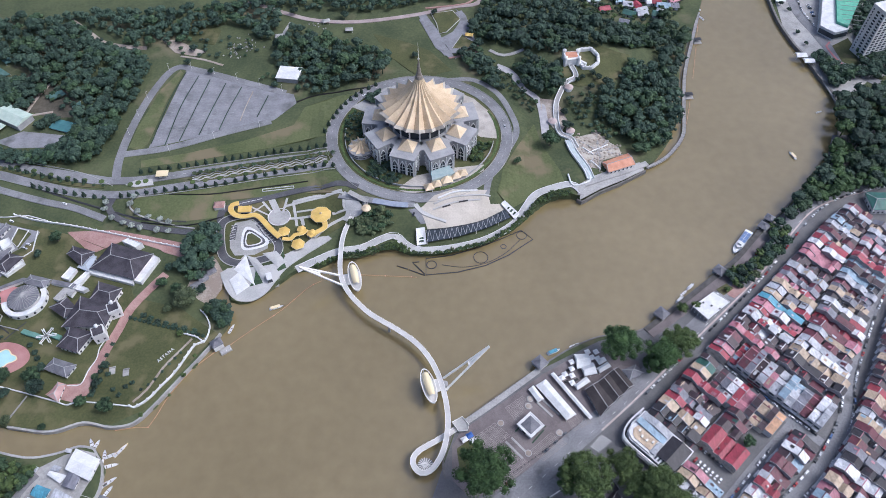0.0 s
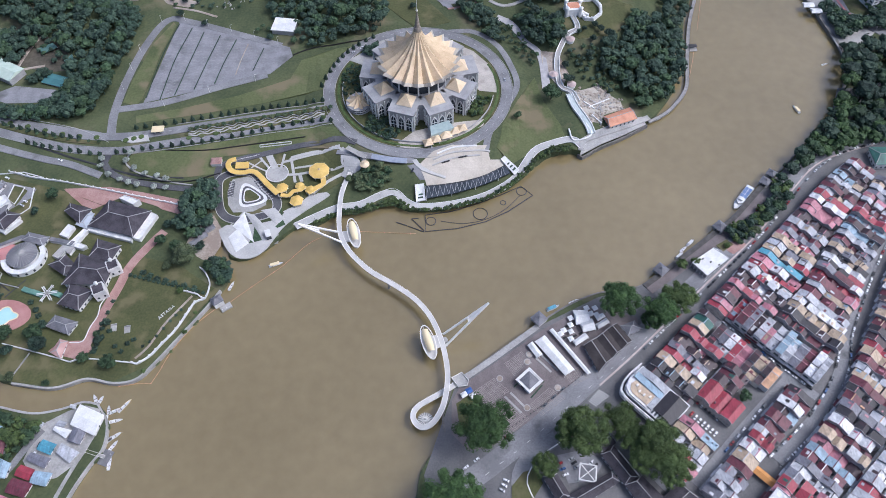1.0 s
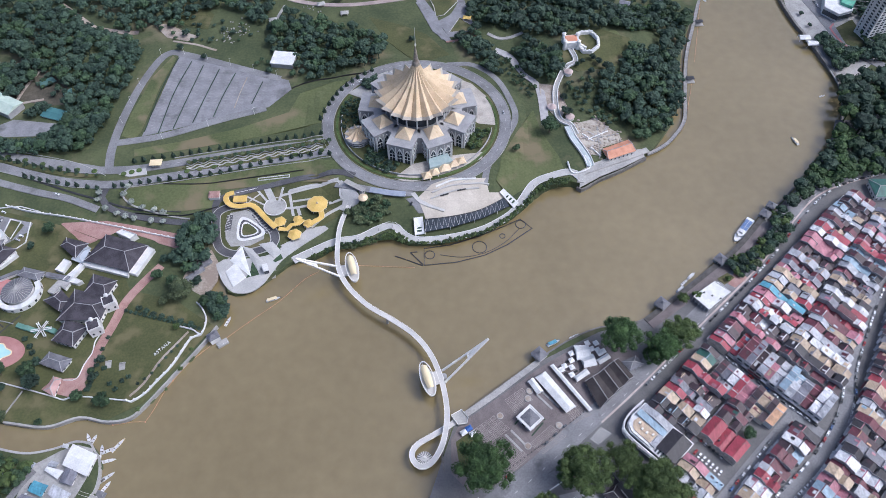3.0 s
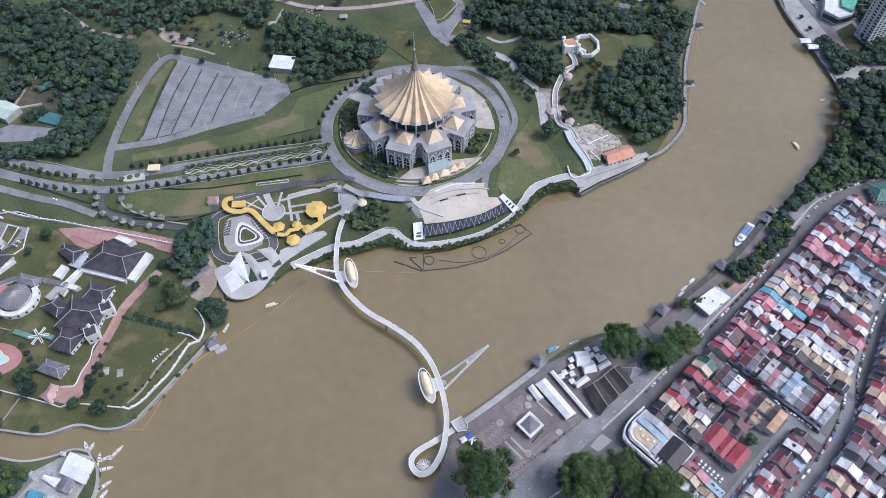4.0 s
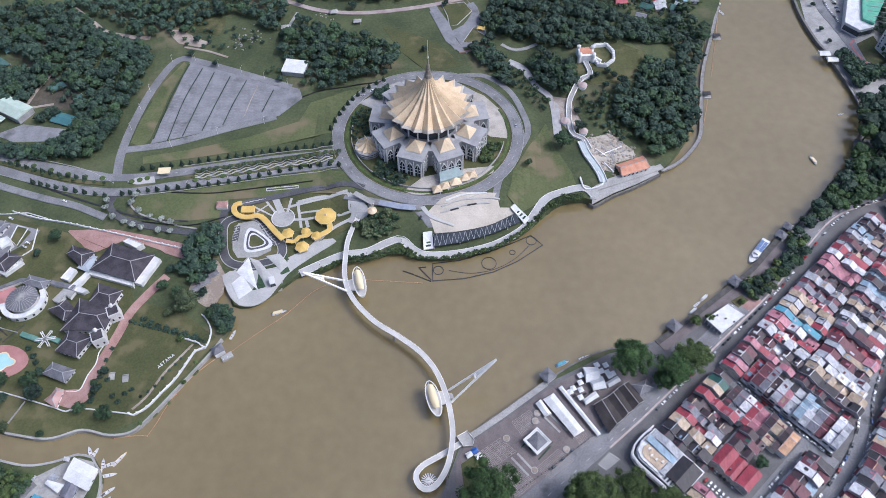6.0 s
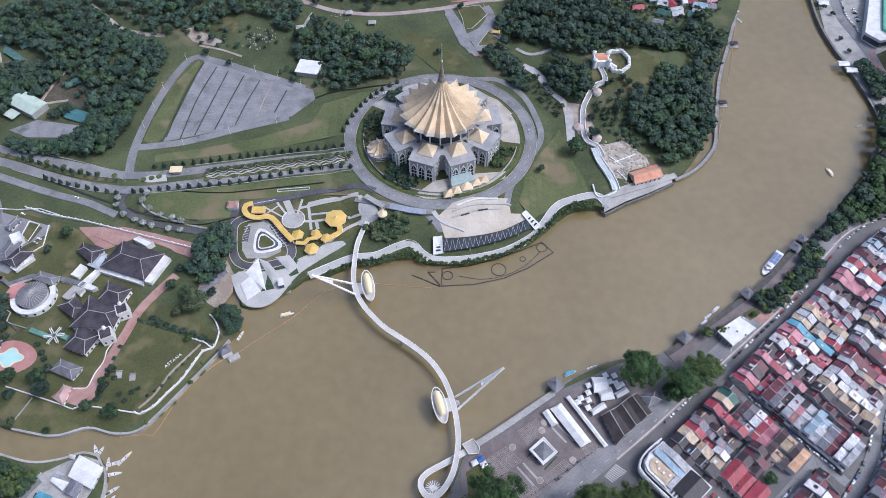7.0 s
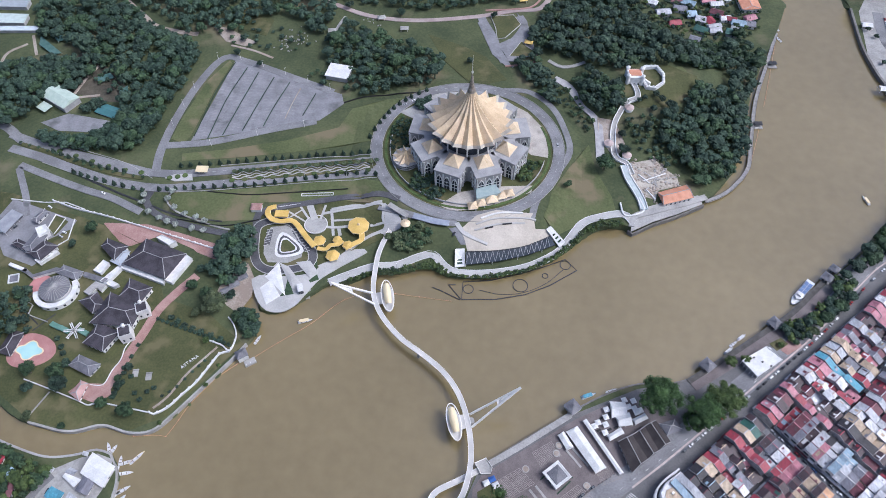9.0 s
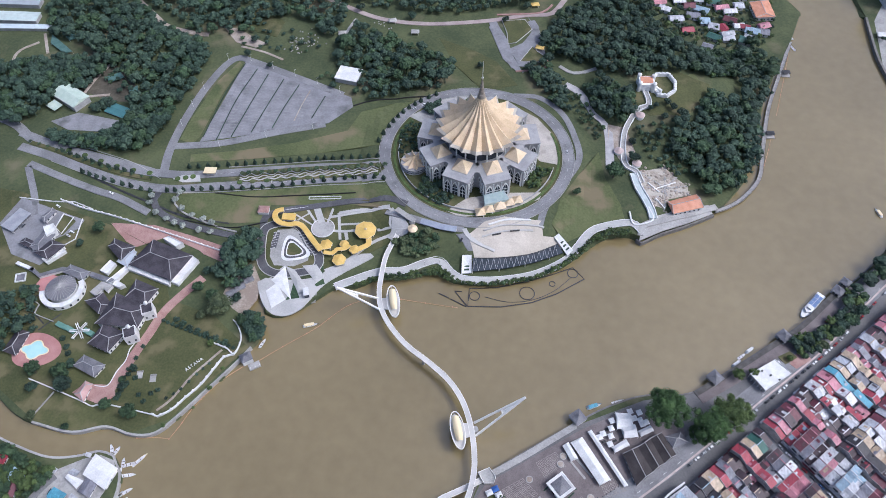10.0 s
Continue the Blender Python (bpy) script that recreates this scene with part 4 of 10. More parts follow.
# car park bays: planted dividers and bay lines
DIVIDERS = ([(-273.6, 608.4), (-281.6, 563.2), (-285.2, 502.0)], [(-259.1, 602.1), (-268.1, 554.8), (-271.4, 499.6)], [(-245.9, 595.9), (-252.8, 550.6), (-258.5, 505.9)], [(-228.2, 590.6), (-235.5, 550.5), (-241.2, 513.8)], [(-210.6, 584.5), (-218.2, 550.5), (-222.6, 521.8)], [(-197.7, 577.5), (-201.6, 554.7), (-203.9, 534.0)], [(-180.9, 571.5), (-185.4, 550.5), (-187.7, 539.7)])
for k, d in enumerate(DIVIDERS):
    line = spline(d, 4.0)
    solo("divider", Geo().strip([(x, y, gz(x, y) + 0.75) for x, y in line], 0.9, 0.5), SOIL if k == 5 else LEAF_DARK, "narrow planted kerb between rows of parking bays", "kerb", group="dividers in the car park")
    bays = Geo()
    for i in range(1, len(line) - 1):
        x, y = line[i]
        for s in (-4.5, 4.5) if k else (4.5,):
            bays.box(x + s, y, gz(x + s, y) + 0.42, 5.0, 0.14, 0.05, 10)
    tagged(solo("bay_lines", bays, CONCRETE, "faded white painted parking bay lines", "road marking"), kind="stuff")
sheet("lawn", [(-305.9, 496.6), (-304.2, 526.0), (-294.3, 580.3), (-280.2, 611.1), (-276.2, 606.6), (-284.5, 563.2), (-288.5, 502.0), (-292.6, 491.9)], 0.38, GRASS, "dry grass strip beside the car park", "lawn")
sheet("lawn", [(-289.3, 479.0), (-248.1, 488.8), (-196.3, 505.8), (-149.2, 528.2), (-140.9, 554.6), (-107.4, 570.1), (-84.2, 573.8), (-105.0, 543.6), (-116.0, 511.0), (-167.2, 496.4), (-235.2, 479.7), (-287.0, 470.0)], 0.25, GRASS, "grassy slope above the avenue", "lawn")
sheet("lawn", [(-293.0, 430.3), (-237.9, 440.3), (-176.9, 452.5), (-119.9, 467.0), (-97.8, 461.5), (-85.2, 436.6), (-128.0, 439.8), (-199.9, 431.2), (-202.1, 412.7), (-246.9, 406.2), (-273.5, 412.0), (-283.8, 424.1)], 0.25, GRASS, "grassy slope below the avenue", "lawn")
for ln in ([(-150.4, 561.3), (-131.1, 571.4), (-96.3, 578.3), (-73.0, 582.7)], [(-252.9, 437.0), (-216.5, 437.3), (-185.9, 442.1), (-126.6, 452.7)], [(-272.2, 406.0), (-231.0, 403.2), (-199.6, 412.7)]):
    pts = spline(ln, 6)
    solo("fence", Geo().strip([(x, y, gz(x, y) + 1.6) for x, y in pts], 0.3, 1.6), DARK, "low dark fence across the grass", "fence")
# far hill roads and clearings
lane("road", [(-226.9, 734.3), (-183.1, 711.5), (-142.2, 696.3), (-91.9, 694.7), (-31.1, 707.3), (11.4, 722.6), (39.2, 729.1), (54.1, 756.8)], 6, 0.55, mat("red_edged_road", (0.30, 0.24, 0.23), (0.42, 0.35, 0.33), 0.1, 0.85), "pinkish grey hill road")
sheet("car_park", [(-27.2, 697.9), (-18.3, 702.0), (13.7, 628.8), (21.9, 638.3), (7.3, 638.3), (-3.3, 663.4), (13.9, 677.3), (21.7, 702.1), (14.7, 719.0), (28.0, 698.0), (35.6, 661.8), (24.6, 642.9), (19.3, 633.7), (7.8, 629.8), (-8.1, 647.7)], 0.6, LOT, "small grey car park with painted bays", "car park")
lane("road", [(-23.6, 706.2), (-17.5, 692.3), (-8.9, 674.5), (-2.5, 652.7), (5.7, 636.4)], 9, 0.62, LOT, "short grey car park aisle")
lane("road", [(0.3, 654.9), (14.1, 672.7), (23.8, 697.5), (18.1, 713.4)], 8, 0.64, LOT, "short grey car park aisle")
for q in ([(-13.4, 708.9), (11.2, 714.3), (20.0, 698.6), (4.1, 674.1), (-4.2, 671.4), (-6.9, 689.5)], [(10.1, 645.7), (21.6, 670.3), (27.0, 663.2), (35.0, 656.4), (30.2, 646.6)]):
    sheet("lawn", q, 0.95, LAWN, "grassy island in the hill car park", "lawn")
    solo("kerb", Geo().strip([(x, y, gz(x, y) + 1.15) for x, y in q], 0.7, 0.5, closed=True), PALE, "pale kerb of the grassy island", "kerb", "structure")
lane("pavement", [(-19.9, 719.5), (22.4, 727.2), (34.8, 735.7), (40.1, 745.5)], 2.2, 0.9, BRICKPAVE, "reddish paved footpath on the hill", "pavement")
lane("pavement", [(38.8, 662.0), (36.9, 640.3), (22.0, 634.0), (6.4, 630.2)], 2.0, 0.9, BRICKPAVE, "reddish paved footpath on the hill", "pavement")
lane("path", [(-422.7, 697.0), (-393.9, 672.1), (-372.0, 655.5), (-337.9, 648.3), (-325.2, 648.0)], 6, 0.5, SOIL, "bare pinkish earth track", "path")
lane("path", [(57.5, 617.5), (71.9, 607.0), (86.1, 580.9), (99.8, 559.9), (101.9, 509.1)], 8, 0.6, mat("gravel_road", (0.34, 0.33, 0.34), (0.46, 0.45, 0.45), 0.2, 0.9), "wide pale gravel construction road", "path")
lane("path", [(50.9, 643.5), (65.7, 635.1), (88.4, 642.2)], 4, 0.7, CONCRETE, "pale concrete path", "path")
sheet("bare_soil", [(99.8, 565.7), (116.6, 561.0), (125.7, 533.5), (115.2, 513.2), (100.8, 541.7)], 0.4, SOIL, "bare churned construction soil", "ground")
sheet("lawn", [(-78.2, 672.5), (-39.8, 657.6), (-14.6, 643.0), (9.9, 610.6), (-23.1, 596.2), (-57.6, 633.7)], 0.3, LAWN, "green open meadow on the hill", "lawn")
sheet("lawn", [(50.1, 437.8), (56.6, 464.9), (71.9, 495.0), (91.3, 529.4), (97.1, 497.5), (110.6, 467.4), (114.3, 450.4), (92.9, 447.2), (76.2, 431.4), (62.7, 422.1)], 0.3, GRASS, "dry grassy slope east of the ring road", "lawn")
for p, w, d, h, deg, m, lab in (((-162.4, 600.9), 24, 20, 5, -8, WHITE, "white flat-roofed water tank house"), ((-429.8, 535.6), 34, 20, 7, -28, WHITE, "pale green-roofed hillside hall")):
    x, y = p
    ob = thing("hill_building", lab, "building", x, y, gz(x, y))
    part("wall", Geo().box(x, y, gz(x, y) - 1, w - 1.5, d - 1.5, h + 1, deg), GREYWALL, ob)
    if m is WHITE and "green" not in lab:
        part("roof", Geo().box(x, y, gz(x, y) + h, w, d, 0.6, deg), WHITE, ob)
    else:
        part("roof", Geo().hip(x, y, gz(x, y) + h, w, d, 3.0, deg, 0.98), mat("mint_roof", (0.42, 0.52, 0.44), (0.52, 0.60, 0.52), 0.2, 0.6), ob)
        part("annex_roof", Geo().box(x - 12, y - 13, gz(x, y) + 4, 13, 10, 0.5, deg), mat("mint_roof", (0.42, 0.52, 0.44), (0.52, 0.60, 0.52), 0.2, 0.6), ob)
sheet("yard", [(-439.3, 504.9), (-416.9, 519.5), (-371.0, 513.4), (-373.2, 497.6), (-418.0, 495.9)], 0.35, LOT, "grey yard below the hillside hall", "yard")
for p, w, d, h, deg, col in (((-545.6, 646.9), 60, 16, 6, 4, (0.45, 0.52, 0.5)), ((-529.1, 632.7), 66, 8, 5, 6, (0.5, 0.56, 0.6)), ((-554.5, 672.4), 60, 14, 6, 4, (0.3, 0.33, 0.36)), ((-375.5, 524.7), 30, 14, 3, -18, (0.06, 0.16, 0.17))):
    x, y = p
    ob = thing("nursery_shed", "long pale-roofed shed among the trees", "shed", x, y, gz(x, y))
    part("wall", Geo().box(x, y, gz(x, y) - 1, w - 2, d - 2, h, deg), GREYWALL, ob)
    part("roof", Geo().hip(x, y, gz(x, y) + h - 0.9, w, d, 1.6, deg, 0.98), mat("shed_roof", col, tuple(c * 1.2 for c in col), 0.2, 0.6), ob)
for p, r in zip([(-189.5, 680.7), (-182.9, 648.8), (-254.2, 687.4), (-169.7, 708.0), (-111.4, 700.2), (-30.4, 632.0), (19.3, 633.7), (-9.5, 708.0), (49.9, 677.1), (-201.7, 664.9), (-306.5, 690.9), (-406.2, 644.8), (-273.6, 620.0), (-245.7, 606.1), (-175.6, 585.3)], (6, 5, 7, 5, 5, 4, 5, 4, 6, 6, 6, 7, 4, 4, 4)):
    tree(p[0], p[1], r, "broad", LEAF_DARK)
for p in [(-184.8, 600.8), (-189.7, 596.0), (-178.2, 597.4)]:
    tree(p[0], p[1], 3, "palm", LEAF_MID)

# ---- riverside amphitheatre ----
FAN = [(-21.4, 414.7), (-8.2, 431.6), (8.4, 439.2), (40.7, 438.5), (43.4, 424.6), (56.7, 427.1), (61.4, 417.1), (38.9, 407.0), (8.1, 398.7), (-13.6, 396.7), (-16.2, 403.9)]
sheet("amphitheatre", FAN, 0.6, mat("pale_granite", (0.45, 0.405, 0.34), (0.57, 0.52, 0.445), 0.06, 0.75, fine=0.8), "pale fan-shaped stone amphitheatre floor", "amphitheatre")
for k, ln in enumerate(([(-4.6, 428.2), (11.0, 435.7), (31.8, 437.8)], [(-8.2, 421.4), (8.3, 429.5), (34.2, 432.3), (43.6, 432.1)], [(-9.1, 414.7), (8.3, 422.7), (34.1, 427.5)])):
    pts = spline(ln, 3)
    solo("seating_step", Geo().strip([(x, y, gz(x, y) + 1.5 - 0.25 * k) for x, y in pts], 1.6, 1.4), PALE if k else WHITE, "curved pale stone seating step", "seating", group="steps of the amphitheatre")
for p in [[(-0.5, 417.3), (6.7, 420.0)], [(14.4, 423.4), (22.7, 425.4)]]:
    solo("bench", Geo().strip([(x, y, gz(x, y) + 1.5) for x, y in spline(p, 2)], 1.0, 0.9), DARK, "dark curved bench on the amphitheatre floor", "bench")
POOL = [(-14.6, 394.3), (8.1, 397.7), (33.7, 405.4), (56.3, 418.4), (61.0, 410.3), (38.6, 398.3), (13.1, 388.7), (-14.0, 382.4)]
stage = thing("glass_canopy", "long curved dark glass canopy with white arches by the river", "canopy", *POOL[3], 3.5)
part("roof", drape(POOL, 3.6), GLASSY, stage)
top, low = spline(POOL[:4], 2.4), spline(POOL[4:][::-1], 2.4)
m = min(len(top), len(low))
for i in range(0, m - 2, 2):
    a, c = top[i], top[i + 2]
    b = ((low[i][0] + low[i + 2][0]) / 2, (low[i][1] + low[i + 2][1]) / 2)
    a2, c2 = low[i], low[i + 2]
    apex = ((a[0] + c[0]) / 2, (a[1] + c[1]) / 2)
    ar = spline([a2, ((a2[0] * 0.45 + apex[0] * 0.55), a2[1] * 0.45 + apex[1] * 0.55 - 0.3), apex, ((c2[0] * 0.45 + apex[0] * 0.55), c2[1] * 0.45 + apex[1] * 0.55 - 0.3), c2], 2)
    part("arch", Geo().strip([(x, y, gz(x, y) + 3.9) for x, y in ar], 0.28, 0.25), GREYWALL, stage, "slim grey arch rib")
part("edge", Geo().strip([(x, y, gz(x, y) + 3.9) for x, y in top], 0.7, 0.6), DARK, stage)
for q in top[::9] + low[::9]:
    part("column", Geo().cone(q[0], q[1], 3.0, gz(*q) + 3.4, 0.3, 0.3, 8), STEEL, stage)
for pl in ([(-24.2, 396.6), (-16.1, 397.7), (-14.5, 381.8), (-22.9, 379.9)], [(52.9, 425.8), (56.8, 429.8), (69.5, 415.2), (65.0, 409.0)]):
    cx, cy = sum(p[0] for p in pl) / 4, sum(p[1] for p in pl) / 4
    ob = thing("stair_block", "white stair block with planter openings beside the canopy", "stairs", cx, cy, 3.5)
    part("base", drape(pl, 2.2), WHITE, ob)
    for k in (0.2, 0.4, 0.6, 0.8):
        p, q = [tuple(a + (b - a) * k for a, b in zip(pl[i], pl[j])) for i, j in ((0, 3), (1, 2))]
        part("planter", Geo().strip([(p[0] * 0.75 + q[0] * 0.25, p[1] * 0.75 + q[1] * 0.25, gz(cx, cy) + 2.5), (p[0] * 0.25 + q[0] * 0.75, p[1] * 0.25 + q[1] * 0.75, gz(cx, cy) + 2.5)], 1.6, 0.4), LEAF_DARK, ob)
PROM = [(-125.9, 354.9), (-110.0, 364.5), (-91.2, 374.4), (-71.6, 378.1), (-54.7, 388.1), (-42.3, 391.4), (-31.9, 381.1), (-19.4, 375.5), (8.0, 378.0), (38.1, 387.4), (63.3, 404.6), (73.3, 419.0), (84.3, 435.8), (97.9, 443.4), (119.5, 449.1), (129.3, 440.9)]
lane("promenade", PROM, 6.5, 0.75, PALE, "pale winding riverside promenade", "promenade")
for s in (3.4, -3.4):
    pts = spline(PROM, 4)
    solo("kerb", Geo().strip([(x, y, gz(x, y) + 1.1) for x, y in pts], 0.5, 0.8, offset=s), WHITE, "white promenade kerb", "kerb", "structure")
for i, (x, y) in enumerate(spline(PROM, 16.0)):
    ob = thing("lamp_post", "slim dark lamp post on the promenade", "street lamp", x, y - 2.6, 4.2, group="promenade lamps")
    part("pole", Geo().cone(0, 0, 0, 5.5, 0.12, 0.08, 6), DARK, ob, world_space=False)
    part("lantern", Geo().cone(0, 0, 5.5, 6.0, 0.25, 0.35, 8), WHITE, ob, world_space=False)
woods("reed_bank", [(-116.1, 353.7), (-90.4, 365.7), (-70.9, 367.5), (-46.7, 377.4), (-26.7, 370.6), (7.9, 372.4), (38.0, 382.3), (58.7, 395.0), (74.8, 409.6), (86.1, 424.5), (105.1, 434.5), (119.4, 436.4), (119.9, 442.1), (100.3, 439.6), (85.4, 429.5), (72.5, 414.0), (61.6, 402.1), (38.1, 385.5), (7.9, 376.1), (-19.3, 372.4), (-31.8, 378.0), (-42.1, 387.5), (-47.0, 383.1), (-71.4, 374.3), (-90.9, 370.6), (-109.4, 359.7)], 3.0, 0.9, 1.7, "green reeds and bushes on the river edge", [LEAF_FRESH, LEAF_MID, LEAF_FRESH, LEAF_OLIVE], 41)

# road edges along the avenue
for ln in ([(-111.6, 493.7), (-155.0, 487.9), (-207.6, 476.6), (-248.8, 467.8)], [(-102.4, 465.9), (-151.2, 458.8), (-202.6, 448.4), (-253.2, 438.2), (-283.3, 433.5)], [(-308.9, 432.0), (-340.6, 434.3), (-380.1, 444.2), (-415.7, 454.9)], [(-307.3, 446.4), (-338.3, 462.0), (-385.1, 473.9), (-426.3, 483.0)]):
    pts = spline(ln, 5)
    solo("kerb", Geo().strip([(x, y, gz(x, y) + 0.75) for x, y in pts], 0.4, 0.6), PALE, "pale kerb along the avenue", "kerb", "structure")
dash = Geo()
for ln in ([(-113.5, 486.1), (-154.0, 480.3), (-206.3, 469.9), (-257.6, 459.0)], [(-109.5, 472.5), (-152.0, 465.6), (-203.7, 455.0), (-254.5, 444.7), (-284.5, 438.6)]):
    pts = spline(ln, 3)
    for i in range(0, len(pts) - 1, 3):
        dash.strip([(*pts[i], gz(*pts[i]) + 0.46), (*pts[i + 1], gz(*pts[i + 1]) + 0.46)], 0.3, 0.05)
rp_ = [(RING_C[0] + 86 * math.cos(a * math.pi / 80), RING_C[1] + 83 * math.sin(a * math.pi / 80)) for a in range(160)]
for i in range(0, 159, 3):
    dash.strip([(*rp_[i], gz(*rp_[i]) + 0.56), (*rp_[i + 1], gz(*rp_[i + 1]) + 0.56)], 0.3, 0.05)
tagged(solo("lane_dashes", dash, PALE, "worn white lane dashes", "road marking"), kind="stuff")
lane("road", [(-95.6, 434.1), (-74.2, 428.3), (-43.0, 421.4), (-25.1, 421.4)], 7, 0.5, ASPHALT, "grey ramp below the ring road")
ob = thing("bus_shelter", "long pale roofed walkway beside the ring road", "shelter", *(-78.5, 429.7), 8)
part("roof", Geo().strip([(*p, gz(*p) + 3.6) for p in [(-86.3, 434.1), (-68.5, 422.5)]], 5, 0.4), CONCRETE, ob)
for p in [(-86.3, 434.1), (-77.0, 427.8), (-68.5, 422.5)]:
    part("post", Geo().cone(*p, gz(*p), gz(*p) + 3.3, 0.2, 0.2, 6), STEEL, ob)
ob = thing("underpass_roof", "blue-grey roofed underpass below the ring road", "shelter", *(-45.6, 422.8), 8)
part("roof", Geo().strip([(*p, gz(*p) + 3.2) for p in [(-63.4, 423.6), (-45.3, 419.5), (-31.5, 418.1)]], 6, 0.5), mat("blue_grey_sheet", (0.24, 0.27, 0.34), (0.32, 0.35, 0.42), 0.3, 0.6), ob)
for p in [(-63.4, 423.6), (-45.3, 419.5), (-31.5, 418.1)]:
    part("post", Geo().cone(*p, gz(*p), gz(*p) + 2.8, 0.2, 0.2, 6), STEEL, ob)
sheet("yard", [(-31.5, 414.7), (-22.4, 417.4), (-9.6, 402.6), (-19.7, 401.4)], 0.4, LOT, "grey gravel parking yard", "yard")
ob = thing("sports_court", "white painted outline of a small court on the grass", "marking", *(-154.6, 443.6), 8)
for a, b in [[(-167.7, 443.5), (-139.3, 447.5)], [(-167.4, 441.0), (-139.0, 445.0)], [(-167.7, 443.5), (-167.4, 441.0)], [(-139.3, 447.5), (-139.0, 445.0)]]:
    part("line", Geo().beam((*a, gz(*a) + 0.6), (*b, gz(*b) + 0.6), 0.5, 0.6), WHITE, ob)
lane("path", [(-25.1, 421.4), (-17.2, 411.1), (3.1, 404.7)], 4, 0.8, PALE, "pale ramp down to the amphitheatre", "path")

# street lamps along the avenue, the ring and the car park
LAMPS = spline([(-238.5, 443.5), (-202.9, 450.4), (-167.1, 458.7), (-130.8, 467.7)], 30) + spline([(-309.4, 513.9), (-304.7, 567.5), (-292.3, 611.1)], 24) + spline([(-268.5, 612.9), (-217.2, 595.9), (-167.2, 578.4)], 26) + spline([(-265.2, 491.9), (-224.7, 509.0), (-182.6, 525.0)], 28)
for x, y in LAMPS:
    ob = thing("street_lamp", "slim pale street lamp beside the road", "street lamp", x, y, gz(x, y), 20, group="avenue lamps")
    part("pole", Geo().cone(0, 0, 0, 9, 0.14, 0.08, 6), STEEL, ob, world_space=False)
    part("arm", Geo().beam((0, 0, 8.9), (1.8, 0, 9.2), 0.12), STEEL, ob, world_space=False)
# hillside nursery with nets and tracks, and a hillside cemetery
NET = mat("teal_net", (0.05, 0.12, 0.11), (0.10, 0.18, 0.16), 0.2, 0.8)
for q in ([(-408.2, 569.6), (-396.3, 577.8), (-389.8, 571.8), (-402.1, 562.0)], [(-377.6, 552.6), (-372.1, 561.5), (-363.1, 542.2), (-367.2, 537.7)], [(-490.5, 625.3), (-458.4, 602.2), (-466.2, 598.6), (-486.6, 612.2)], [(-483.3, 630.8), (-476.1, 636.3), (-461.5, 624.3), (-468.7, 618.8)]):
    ob = thing("net_house", "teal netting shade house among the trees", "shade house", *q[0], gz(*q[0]), group="nursery net houses")
    part("net", drape(q, 3.0), NET, ob)
    for p in q:
        part("post", Geo().cone(*p, gz(*p), gz(*p) + 2.8, 0.1, 0.1, 5), STEEL, ob)
for ln in ([(-422.9, 547.1), (-419.7, 568.2), (-413.3, 590.2)], [(-508.8, 557.4), (-517.7, 595.1), (-501.7, 614.9)], [(-420.6, 541.6), (-396.5, 547.9)], [(-501.5, 628.6), (-485.1, 599.0)]):
    lane("path", ln, 3.0, 0.4, SOIL, "pale worn nursery track", "path")
sheet("bare_soil", [(-313.3, 662.9), (-294.0, 660.9), (-272.4, 647.3), (-258.9, 641.5), (-269.7, 634.0), (-292.5, 639.7)], 0.35, SOIL, "bare pale earth on the hillside", "ground")
lane("path", [(-285.1, 634.1), (-259.4, 628.4), (-236.3, 619.2)], 2.5, 0.4, SOIL, "pale worn hillside path", "path")
lane("path", [(-180.6, 657.8), (-177.0, 677.8), (-172.6, 693.4)], 3.0, 0.5, CONCRETE, "pale concrete cemetery path", "path")
sheet("lawn", [(-299.2, 698.9), (-270.8, 702.1), (-248.8, 677.9), (-251.7, 653.0), (-274.6, 657.9), (-290.3, 672.9)], 0.3, LAWN, "fresh green meadow on the hillside", "lawn")
gr = random.Random(4)
stones = Geo()
for cx, cy, n, s in [(*p, n, s) for p, n, s in zip([(-219.3, 653.0), (-226.1, 641.5), (-177.5, 657.8), (-143.1, 688.0)], (34, 20, 8, 10), (15, 10, 6, 9))]:
    for _ in range(n):
        x, y = cx + gr.gauss(0, s * 0.6), cy + gr.gauss(0, s * 0.6)
        stones.box(x, y, gz(x, y) - 0.2, gr.uniform(0.8, 2.0), gr.uniform(0.5, 1.0), gr.uniform(0.7, 1.3), gr.uniform(0, 60))
tagged(solo("gravestones", stones, CONCRETE, "scattered pale gravestones on the grassy hill", "graves"), kind="stuff")
for p, deg in zip([(-182.0, 665.4), (-132.2, 692.6), (-104.9, 676.7), (29.4, 667.3), (21.2, 740.2)], (10, 20, 5, -10, 15)):
    ob = thing("hill_shelter", "small roofed shelter beside the hill road", "shelter", *p, gz(*p), group="hill shelters")
    part("roof", Geo().hip(*p, gz(*p) + 3, 9, 6.5, 1.6, deg, 0.4), YELLOW if deg in (-10, 15) else CONCRETE, ob)
    for dx, dy in ((-3.5, -2.4), (3.5, -2.4), (3.5, 2.4), (-3.5, 2.4)):
        part("post", Geo().cone(p[0] + dx, p[1] + dy, gz(*p) - 0.5, gz(*p) + 3, 0.15, 0.15, 6), STEEL, ob)

